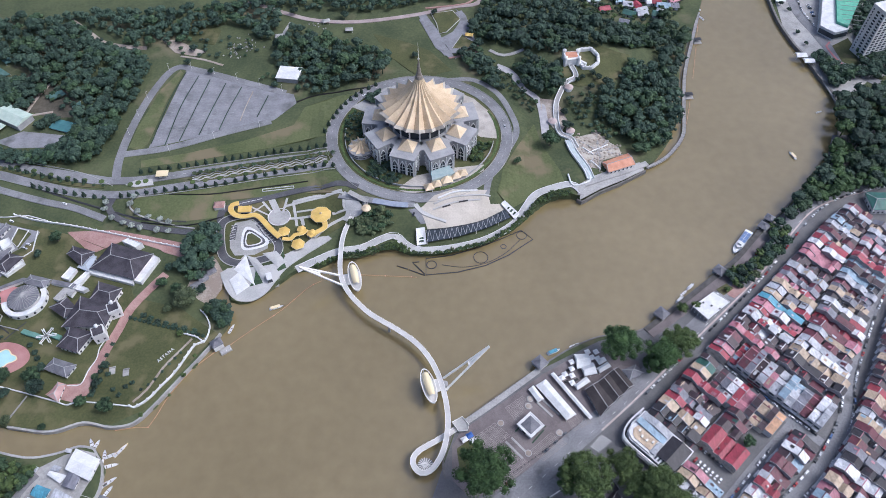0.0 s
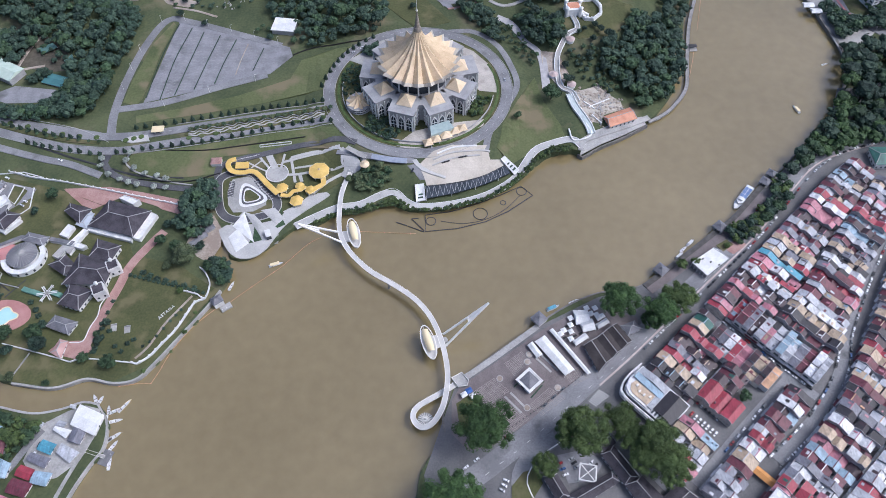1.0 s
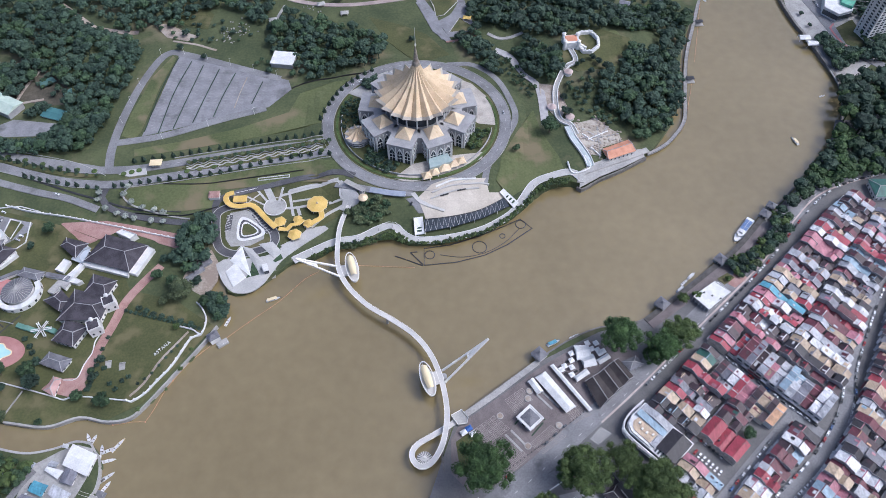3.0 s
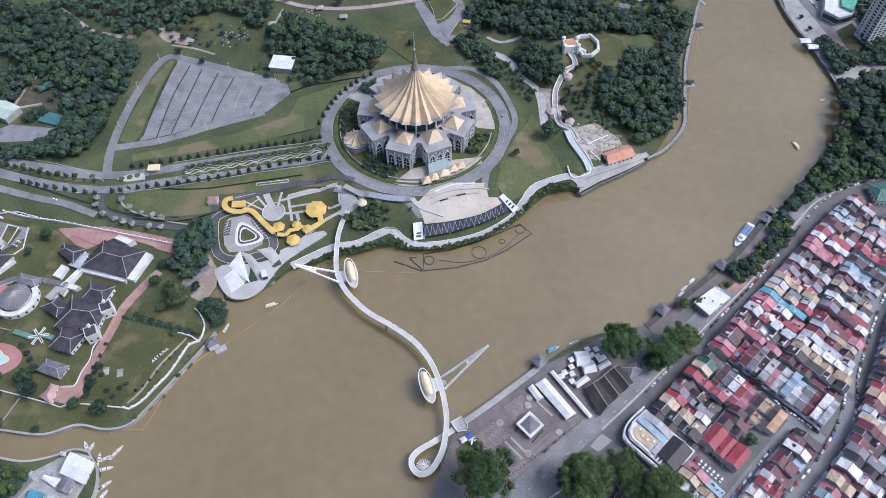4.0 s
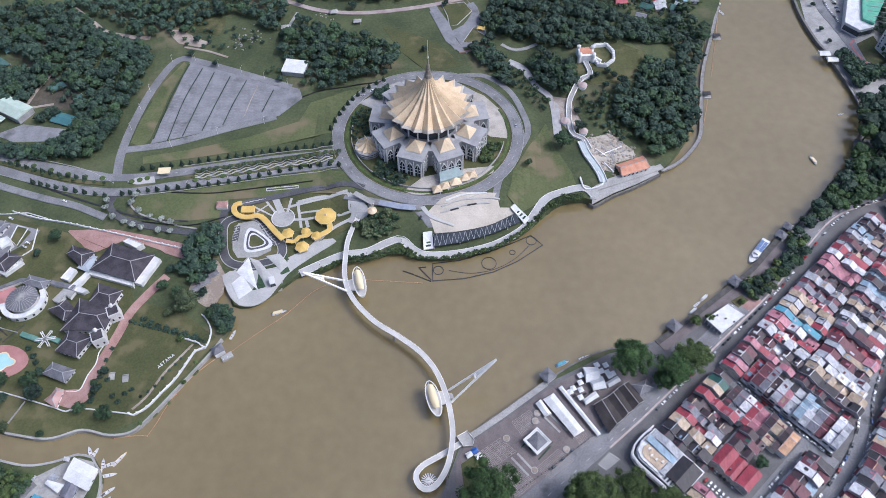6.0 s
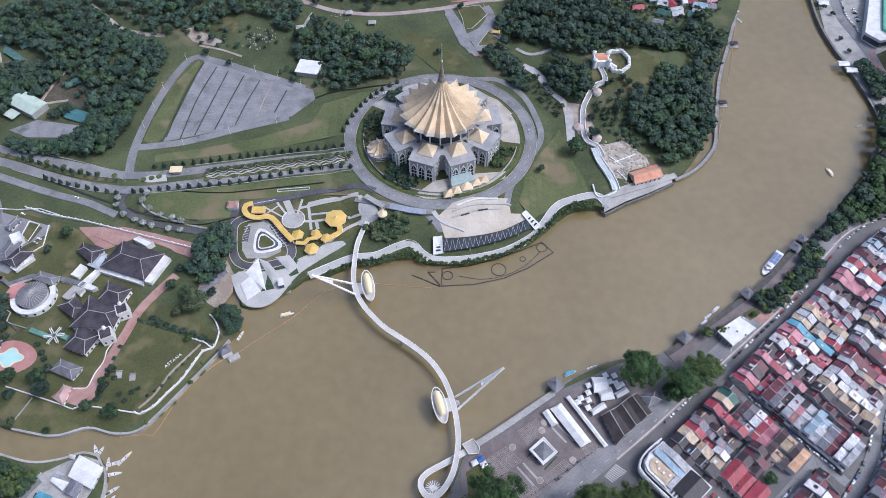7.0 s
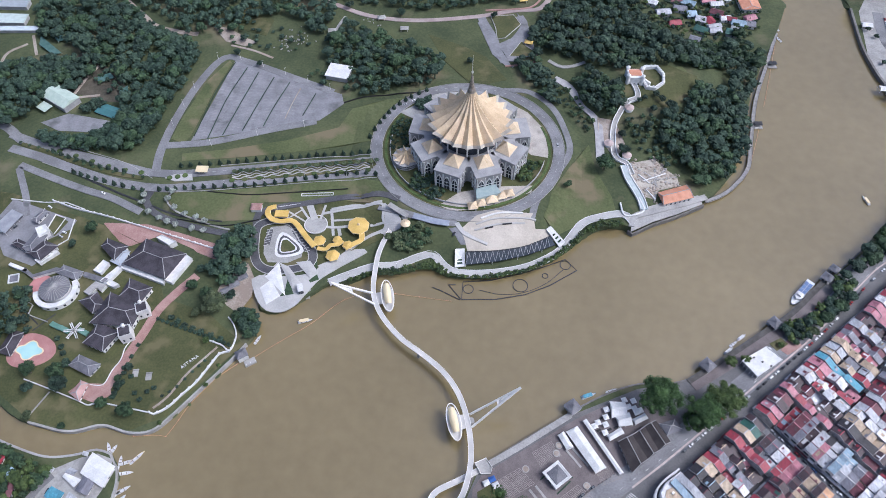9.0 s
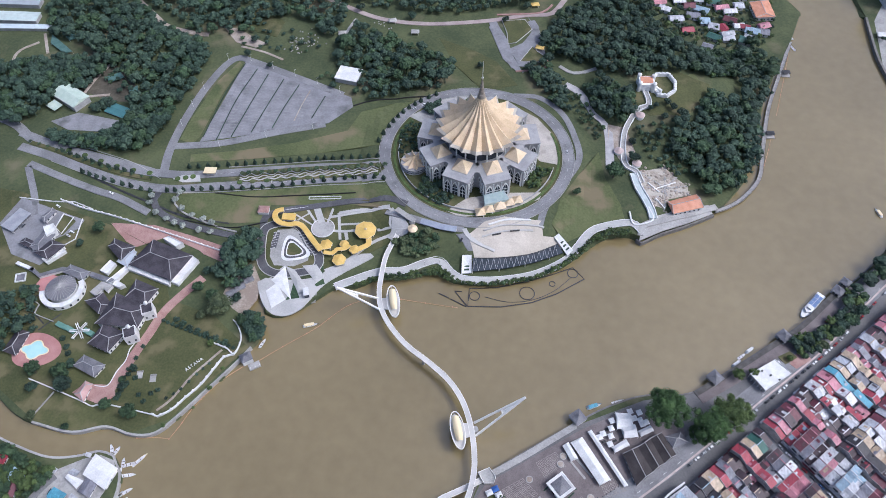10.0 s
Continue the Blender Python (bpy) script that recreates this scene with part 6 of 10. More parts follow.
for i in range(4):
    for k in range(4):
        x, y = (CPQ[i][j] + (CPQ[(i + 1) % 4][j] - CPQ[i][j]) * k / 4 for j in (0, 1))
        x, y = x + (-417.4 - x) * 0.06, y + (386.6 - y) * 0.06
        part("post", Geo().cone(x, y, gz(x, y) - 0.3, gz(-417, 387) + 3.2, 0.14, 0.14, 6), WHITE, cp)
for q in ([(-426.0, 411.0), (-395.2, 410.5), (-375.3, 412.5), (-356.2, 407.1)], [(-361.9, 396.5), (-360.0, 375.4), (-366.1, 368.9)], [(-380.3, 399.3), (-370.2, 396.7), (-374.4, 379.2), (-382.2, 385.2), (-380.3, 399.3)]):
    solo("kerb", Geo().strip([(x, y, gz(x, y) + 1.0) for x, y in q], 0.7, 0.9), WHITE, "low white wall round the palace service yard", "wall", "structure")
sheet("lawn", [(-379.6, 398.3), (-371.0, 396.2), (-374.8, 380.2), (-381.4, 385.6)], 0.6, LAWN, "small planted bed in the service yard", "lawn")
for ln in ([(-349.0, 329.0), (-372.0, 312.0), (-364.0, 302.0), (-350.0, 292.0)], [(-340.0, 303.0), (-352.0, 286.0)]):
    lane("drain", ln, 1.2, 0.25, DARK, "dark open drain across the palace lawn", "drain")
ob = thing("garden_enclosure", "white square garden enclosure with a grey floor", "garden feature", -388.6, 331.6, 3.5)
part("floor", Geo().box(-388.6, 331.6, 3.4, 8, 8, 0.4, 20), GREYROOF, ob)
part("kerb", Geo().strip([(-388.6 + 5.6 * math.cos(radians(65 + 90 * k)), 331.6 + 5.6 * math.sin(radians(65 + 90 * k)), 4.9) for k in range(4)], 1.1, 1.3, closed=True), WHITE, ob)
# white terraces and balconies
for q, z in (([(-302.4, 353.4), (-261.6, 341.3), (-261.4, 338.0), (-303.0, 349.8)], 3.0), ([(-261.1, 341.4), (-251.3, 368.5), (-245.2, 365.1), (-254.6, 339.4)], 3.2), ([(-281.4, 381.9), (-277.4, 384.9), (-262.9, 379.4), (-267.9, 375.1)], 5.5), ([(-323.8, 345.0), (-319.3, 356.0), (-313.2, 353.2), (-316.8, 342.4)], 3.0), ([(-314.3, 334.5), (-304.3, 351.1), (-300.8, 349.8), (-308.1, 333.5)], 3.4), ([(-310.4, 333.3), (-307.3, 337.6), (-297.2, 333.2), (-301.0, 330.5)], 3.4), ([(-388.5, 380.2), (-381.3, 384.8), (-376.2, 378.0), (-381.2, 371.2)], 6.5), ([(-377.7, 350.2), (-365.1, 363.7), (-360.7, 360.6), (-371.6, 346.9)], 2.6)):
    c = (sum(p[0] for p in q) / 4, sum(p[1] for p in q) / 4)
    ob = thing("terrace", "white palace terrace with a parapet", "terrace", *c, gz(*c), group="palace terraces")
    part("slab", Geo().prism(q, gz(*c) - 0.5, gz(*c) + z), WHITE, ob)
    part("parapet", Geo().strip([(x, y, gz(*c) + z + 0.9) for x, y in q], 0.35, 0.9, closed=True), WHITE, ob)
# white castellated towers
for p, s in zip([(-268.0, 310.7), (-273.8, 288.3)], (9.2, 9.6)):
    ob = thing("tower", "white castellated palace tower with a dark flat roof", "tower", *p, gz(*p), group="palace towers")
    b = gz(*p)
    wall = part("wall", Geo().box(*p, b - 1, s, s, 11.5, 28), WHITE, ob)
    part("roof", Geo().box(*p, b + 10.52, s - 1.6, s - 1.6, 0.3, 28), SLATE, ob, "dark flat roof")
    for i in range(4):
        for k in range(5):
            t = -s / 2 + s * (k + 0.5) / 5
            dx, dy = ((t, -s / 2 + 0.3), (t, s / 2 - 0.3), (-s / 2 + 0.3, t), (s / 2 - 0.3, t))[i]
            c, sn = math.cos(radians(28)), math.sin(radians(28))
            part("merlon", Geo().box(p[0] + c * dx - sn * dy, p[1] + sn * dx + c * dy, b + 10.5, 0.9 if i < 2 else 0.5, 0.5 if i < 2 else 0.9, 0.7, 28), WHITE, wall)
    part("turret", Geo().cone(p[0] - 2, p[1] + s * 0.4, b, b + 12.6, 1.5, 1.5, 12).cone(p[0] - 2, p[1] + s * 0.4, b + 12.6, b + 13.8, 1.6, 0.3, 12), WHITE, ob)
    for k in (-2.5, 2.5):
        part("window", Geo().box(p[0] + k * 0.88 + s / 2 * 0.47, p[1] + k * 0.47 - s / 2 * 0.88 - 0.02, b + 3, 1.4, 0.3, 2.2, 28), GLASSY, ob)
# round hall
rx, ry = (-346.6, 322.6)
rb = gz(rx, ry)
ob = thing("round_hall", "round palace hall with a grey ribbed roof and white gallery", "building", rx, ry, rb)
part("roof", Geo().cone(rx, ry, rb + 7, rb + 10.5, 12.5, 0.5, 28), GREYROOF, ob)
for i in range(28):
    a = 2 * math.pi * i / 28
    part("rib", Geo().beam((rx + 12.6 * math.cos(a), ry + 12.6 * math.sin(a), rb + 7.1), (rx, ry, rb + 10.7), 0.25), CONCRETE, ob)
part("wall", Geo().cone(rx, ry, rb - 1, rb + 6.9, 11.5, 11.5, 28), WHITE, ob)
arc = [(rx + 15.5 * math.cos(t), ry + 15.5 * math.sin(t)) for t in np.linspace(-2.9, 0.7, 30)]
part("gallery", Geo().strip([(x, y, rb + 5.2) for x, y in arc], 4.2, 6), WHITE, ob, "white curved gallery")
for i in range(2, 29, 3):
    part("window", Geo().box(rx + 17.6 * math.cos(-2.9 + i * 0.124), ry + 17.6 * math.sin(-2.9 + i * 0.124), rb + 1.5, 0.3, 1.8, 2.2, math.degrees(-2.9 + i * 0.124)), GLASSY, ob)
sheet("court", [(-374.4, 322.2), (-370.0, 339.2), (-358.3, 336.6), (-355.9, 317.3)], 0.4, mat("red_court", (0.46, 0.20, 0.20), (0.56, 0.28, 0.27), 0.1, 0.8), "red painted palace court", "court")
# corridors
for ln, w, m in (([(-382.5, 340.2), (-372.1, 334.1), (-355.4, 343.0), (-351.1, 342.4)], 3.5, GREYROOF), ([(-330.7, 340.9), (-309.1, 336.2)], 4, GREYROOF), ([(-396.9, 344.2), (-379.3, 338.9)], 3, WHITE), ([(-320.6, 322.3), (-316.3, 331.7), (-308.7, 328.8)], 7, CONCRETE)):
    ob = thing("covered_corridor", "roofed palace corridor with white sides", "corridor", *ln[0], 4)
    part("roof", Geo().strip([(x, y, gz(x, y) + 3.6) for x, y in ln], w, 0.4), m, ob)
    part("wall", Geo().strip([(x, y, gz(x, y) + 3.2) for x, y in ln], w - 0.6, 3.4), WHITE, ob)
# pool
px_, py_ = (-346.5, 268.9)
pb = gz(px_, py_)
g = Geo().prism([(px_ + 19 * math.cos(t) + 2 * math.cos(2 * t), py_ + 15 * math.sin(t)) for t in np.linspace(0, 6.283, 30, endpoint=False)], pb - 0.5, pb + 0.5)
solo("pool_surround", g, mat("red_pool_deck", (0.36, 0.17, 0.16), (0.46, 0.25, 0.23), 0.1, 0.8), "red paved pool surround", "pavement", "structure")
pool = thing("swimming_pool", "turquoise swimming pool with pale coping", "swimming pool", px_, py_, pb)
out = [(px_ + (9.5 + 1.6 * math.cos(4 * t)) * math.cos(t), py_ + (7 + 1.3 * math.cos(4 * t)) * math.sin(t)) for t in np.linspace(0, 6.283, 40, endpoint=False)]
part("water", Geo().prism(out, pb, pb + 0.62), mat("pool_water", (0.38, 0.62, 0.62), (0.46, 0.70, 0.70), 0.1, 0.1), pool)
part("coping", Geo().strip([(x, y, pb + 0.8) for x, y in out], 0.9, 0.5, closed=True), CREAM, pool)
# windmill-shaped pergola
wx, wy = (-317.4, 288.3)
ob = thing("pergola", "white crossed pergola on the palace lawn", "pergola", wx, wy, gz(wx, wy))
for deg in (10, 70, 130):
    for o in (-0.7, 0.7):
        a = radians(deg)
        part("beam", Geo().beam((wx - 8 * math.cos(a) - o * math.sin(a), wy - 8 * math.sin(a) + o * math.cos(a), gz(wx, wy) + 3.2), (wx + 8 * math.cos(a) - o * math.sin(a), wy + 8 * math.sin(a) + o * math.cos(a), gz(wx, wy) + 3.2), 0.7, 0.3), WHITE, ob)
    for s in (-1, 1):
        part("post", Geo().cone(wx + s * 7 * math.cos(radians(deg)), wy + s * 7 * math.sin(radians(deg)), gz(wx, wy), gz(wx, wy) + 3.1, 0.2, 0.2, 6), WHITE, ob)
for p in [(-334.6, 291.7), (-326.4, 289.1), (-310.6, 288.5)]:
    solo("garden_tent", Geo().box(*p, gz(*p), 9, 4, 2.6, -20), mat("green_awning", (0.10, 0.22, 0.18), (0.16, 0.30, 0.25), 0.2, 0.7), "green roofed garden shade", "shade", group="green shades")
# drive, forecourt and walls
lane("drive", [(-237.2, 350.5), (-248.5, 333.4), (-258.5, 314.2), (-262.9, 294.3), (-267.6, 276.2), (-271.7, 257.7), (-275.2, 244.1), (-285.1, 236.0)], 7.5, 0.45, BRICKPAVE, "pinkish brick palace drive", "drive")
sheet("drive", [(-296.1, 246.2), (-274.5, 247.9), (-269.2, 240.3), (-276.5, 231.2), (-298.7, 236.6), (-302.6, 238.4)], 0.5, BRICKPAVE, "pinkish brick turning place", "drive")
sheet("drive", [(-335.3, 395.1), (-284.3, 392.0), (-230.3, 381.8), (-231.1, 369.8), (-251.7, 378.0), (-279.8, 387.8), (-294.5, 385.9), (-309.0, 376.9), (-321.8, 383.8)], 0.4, BRICKPAVE, "pinkish brick palace forecourt", "drive")
sheet("yard", [(-432.9, 383.6), (-423.9, 411.4), (-388.6, 402.6), (-359.8, 395.6), (-361.5, 386.6), (-378.7, 372.5), (-367.6, 364.8), (-379.0, 345.6), (-408.2, 353.8)], 0.35, LOT, "grey paved palace service yard", "yard")
sheet("yard_lawn", [(-381.1, 384.1), (-373.3, 396.9), (-366.8, 393.5), (-373.1, 377.4)], 0.5, LAWN, "small lawn island in the yard", "lawn")


def wall_line(pts, h, w, label, merlons=0.0, m=None):
    pts = spline(pts, 3.0)
    ob = thing("garden_wall", label, "wall", *pts[0], gz(*pts[0]))
    wall = part("wall", Geo().strip([(x, y, gz(x, y) + h) for x, y in pts], w, h + 0.5), m or WHITE, ob)
    if merlons:
        for x, y in spline(pts, merlons)[::2]:
            part("merlon", Geo().box(x, y, gz(x, y) + h, w * 1.2, w * 1.2, 0.9), m or WHITE, wall)


wall_line([(-235.7, 228.6), (-232.1, 227.7), (-223.5, 234.1), (-216.2, 244.9), (-208.1, 256.9), (-200.9, 274.2), (-197.8, 280.9), (-190.8, 283.9)], 1.8, 1.2, "white castellated garden wall above the river", 4.5)
wall_line([(-235.7, 228.6), (-253.3, 230.5), (-275.2, 232.3), (-282.8, 229.6), (-292.3, 232.4), (-315.9, 238.9), (-339.7, 245.0)], 1.4, 0.8, "long white garden wall beside the creek")
wall_line([(-387.4, 412.9), (-364.1, 406.9), (-336.4, 402.6), (-303.0, 395.6), (-264.2, 386.7), (-231.4, 378.7)], 1.8, 0.9, "white garden wall along the lane", 4.5)
wall_line([(-324.3, 215.2), (-320.0, 226.4), (-316.1, 237.0)], 1.2, 0.7, "low concrete wall down to the creek", m=CONCRETE)
wall_line([(-211.7, 292.3), (-197.1, 288.1), (-190.8, 283.9), (-189.0, 297.5), (-194.4, 308.3), (-200.1, 313.8)], 1.6, 0.9, "white wall beside the river gate", 4.5)
wall_line([(-376.1, 313.7), (-361.5, 308.5), (-361.5, 300.4), (-343.1, 294.8)], 1.2, 0.6, "low grey wall by the round hall", m=GREYWALL)
lane("path", [(-201.4, 287.1), (-208.2, 276.8), (-218.1, 261.8), (-226.5, 242.5), (-234.6, 232.3)], 1.8, 0.4, SOIL, "pale worn footpath on the lawn", "path")
# river walls
for ln, lab in ((NORTH_SHORE[2:11], "pale stone river wall below the palace lawn"), (WEST_SHORE[:6], "pale stone creek wall of the village")):
    pts = spline(ln, 4)
    solo("river_wall", Geo().strip([(x, y, 3.95) for x, y in pts], 1.6, 4.5), CONCRETE, lab, "wall", "structure")
# river gate
gx_, gy_ = (-180.3, 282.0)
ob = thing("river_gate", "small white river landing with a grey roof", "landing", gx_, gy_, 3.5)
part("wall", Geo().box(gx_, gy_, 0, 8, 7, 6, 35), WHITE, ob)
part("roof", Geo().hip(gx_, gy_, 6, 9, 8, 2.6, 35, 0.3), GREYROOF, ob)
part("jetty", Geo().box(gx_ + 7, gy_ - 4, 0, 9, 5, 2.0, 35), CONCRETE, ob)
for k in range(3):
    part("post", Geo().cone(gx_ + 5 + 3 * k, gy_ - 7 + 2 * k, -3, 3.2, 0.25, 0.25, 6), WHITE, ob)
# lettering on the lawn
cu = bpy.data.curves.new("lawn_letters", "FONT")
cu.body, cu.size, cu.extrude, cu.align_x, cu.space_character = "ASTANA", 3.4, 0.3, "CENTER", 1.25
tmp = bpy.data.objects.new("tmp", cu)
scene.collection.objects.link(tmp)
dg = bpy.context.evaluated_depsgraph_get()
lm = bpy.data.meshes.new_from_object(tmp.evaluated_get(dg))
bpy.data.objects.remove(tmp)
lm.materials.clear()
lm.materials.append(WHITE)
l0, l1 = [(-221.9, 266.8), (-214.2, 275.8)]
lt = tagged(new("lawn_letters", lm), "white letters reading ASTANA set on the lawn", "lettering")
lt.matrix_world = pose((l0[0] + l1[0]) / 2, (l0[1] + l1[1]) / 2, gz(*l0) + 0.7, 12, 0, math.degrees(math.atan2(l1[1] - l0[1], l1[0] - l0[0])))
for p in [(-257.3, 258.4), (-246.3, 256.9)]:
    ob = thing("stone_bench", "pale stone seat on the palace lawn", "bench", *p, gz(*p))
    part("seat", Geo().box(*p, gz(*p), 4.5, 6, 0.7, 12), CONCRETE, ob)
    part("back", Geo().box(p[0], p[1] + 2.6, gz(*p) + 0.7, 4.5, 0.6, 1.2, 12), CONCRETE, ob)
# palace trees
for p, r, m in zip([(-294.9, 211.3), (-331.5, 237.2), (-340.7, 386.2), (-351.9, 369.8), (-366.7, 289.3), (-310.6, 258.7), (-272.0, 230.9), (-314.0, 251.1), (-322.2, 215.8), (-371.5, 265.8), (-210.8, 290.6), (-192.3, 313.4)], (3, 5, 6, 4, 5, 4, 5, 7, 4, 6, 3, 5), [LEAF_MID, LEAF_DARK, LEAF_MID, LEAF_DARK, LEAF_DARK, LEAF_DARK, LEAF_MID, LEAF_MID, LEAF_OLIVE, LEAF_DARK, LEAF_FRESH, LEAF_MID]):
    tree(p[0], p[1], r, "broad", m)
for ln, r in (([(-245.4, 308.4), (-232.5, 302.9), (-217.7, 298.6), (-200.5, 293.3)], 3.2), ([(-263.5, 282.0), (-265.1, 271.8), (-267.5, 261.9), (-268.9, 247.3), (-268.3, 237.9)], 2.2), ([(-230.8, 242.5), (-222.1, 251.1), (-214.3, 264.3), (-207.6, 274.3)], 1.6), ([(-314.8, 263.0), (-323.0, 274.3), (-328.9, 281.1)], 3.0), ([(-267.1, 240.5), (-264.2, 250.1), (-259.6, 255.4)], 2.6), ([(-263.1, 368.8), (-249.3, 364.6), (-253.6, 355.3)], 2.6)):
    for x, y in spline(ln, 6.0):
        tree(x, y, r, "shrub", LEAF_DARK, group="palace shrubs")
for p, r in zip([(-225.5, 221.8), (-208.1, 237.8), (-195.9, 271.7), (-201.0, 254.5)], (2.2, 1.6, 2, 2.4)):
    tree(p[0], p[1], r, "shrub", LEAF_FRESH, group="palace shrubs")

sheet("drive", [(-334.4, 395.8), (-295.6, 397.9), (-264.0, 392.0), (-226.9, 383.3), (-224.4, 367.1), (-244.7, 373.9), (-259.7, 384.6), (-285.1, 385.8), (-304.2, 374.0), (-315.4, 378.4)], 0.42, BRICKPAVE, "pinkish brick palace court", "drive")

for x, y in spline([(-255.6, 306.5), (-235.0, 300.8), (-214.0, 295.4), (-193.0, 289.5)], 3.9):
    tree(x, y, 2.1, "shrub", LEAF_DARK, "dark green clipped shrub in a hedge row on the lawn", group="palace hedge row")
for p, r, m in (((-251.4, 226.9), 6.5, LEAF_MID), ((-307.7, 241.4), 7.0, LEAF_DARK), ((-336.9, 250.8), 6.5, LEAF_MID), ((-262.0, 262.0), 3.2, LEAF_DARK), ((-265.0, 247.0), 3.6, LEAF_DARK), ((-268.0, 252.0), 3.0, LEAF_MID)):
    tree(p[0], p[1], r, "broad", m)
sheet("bare_patch", [(-316.0, 222.0), (-306.0, 224.5), (-296.0, 221.0), (-286.0, 218.5), (-290.0, 214.5), (-300.0, 215.5), (-311.0, 217.0)], 0.12, mat("dark_wet_soil", (0.035, 0.032, 0.026), (0.085, 0.078, 0.060), 0.2, 0.9, fine=0.5), "dark wet soil patch on the bank lawn", "ground")
solo("kerb", Geo().strip([(x, y, gz(x, y) + 0.9) for x, y in spline([(-271.0, 284.5), (-273.0, 278.3), (-272.5, 268.5), (-275.9, 258.9), (-278.3, 246.8), (-288.1, 245.7)], 3.0)], 0.6, 0.8), WHITE, "low white wall beside the palace drive", "wall", "structure")
for x, y in ((-265.6, 264.8), (-266.0, 257.7), (-266.5, 244.0), (-267.0, 238.0), (-252.0, 242.4), (-246.5, 237.8), (-243.0, 244.7), (-239.0, 248.0)):
    tree(x, y, 2.4, "shrub", LEAF_DARK)
# loose trees between the palace and the river stairs
for p, r, m in zip([(-212.2, 320.6), (-221.9, 331.8), (-202.0, 331.6), (-236.4, 338.5), (-225.8, 314.0), (-234.1, 355.4)], (11.0, 5.5, 5.0, 5.0, 4.5, 4.0), (LEAF_OLIVE, LEAF_MID, LEAF_DARK, LEAF_MID, LEAF_OLIVE, LEAF_DARK)):
    tree(p[0], p[1], r, "broad", m, "spreading green tree on the palace garden slope")

# ---- footbridge ----
DECK_LINE = [(-79.5, 423.0), (-82.3, 412.0), (-86.0, 399.0), (-88.4, 384.0), (-88.5, 367.8), (-87.7, 352.7), (-84.6, 339.3), (-77.9, 326.7), (-68.7, 315.6), (-56.9, 304.7), (-38.1, 292.5), (-22.0, 280.1), (-10.6, 266.0), (-3.1, 250.0), (1.6, 232.7), (3.6, 214.7), (1.5, 197.4), (-2.6, 186.2), (-8.9, 178.0), (-15.6, 176.4), (-20.5, 180.9), (-21.5, 187.0), (-17.2, 193.2), (-3.8, 201.7), (11.4, 211.6)]


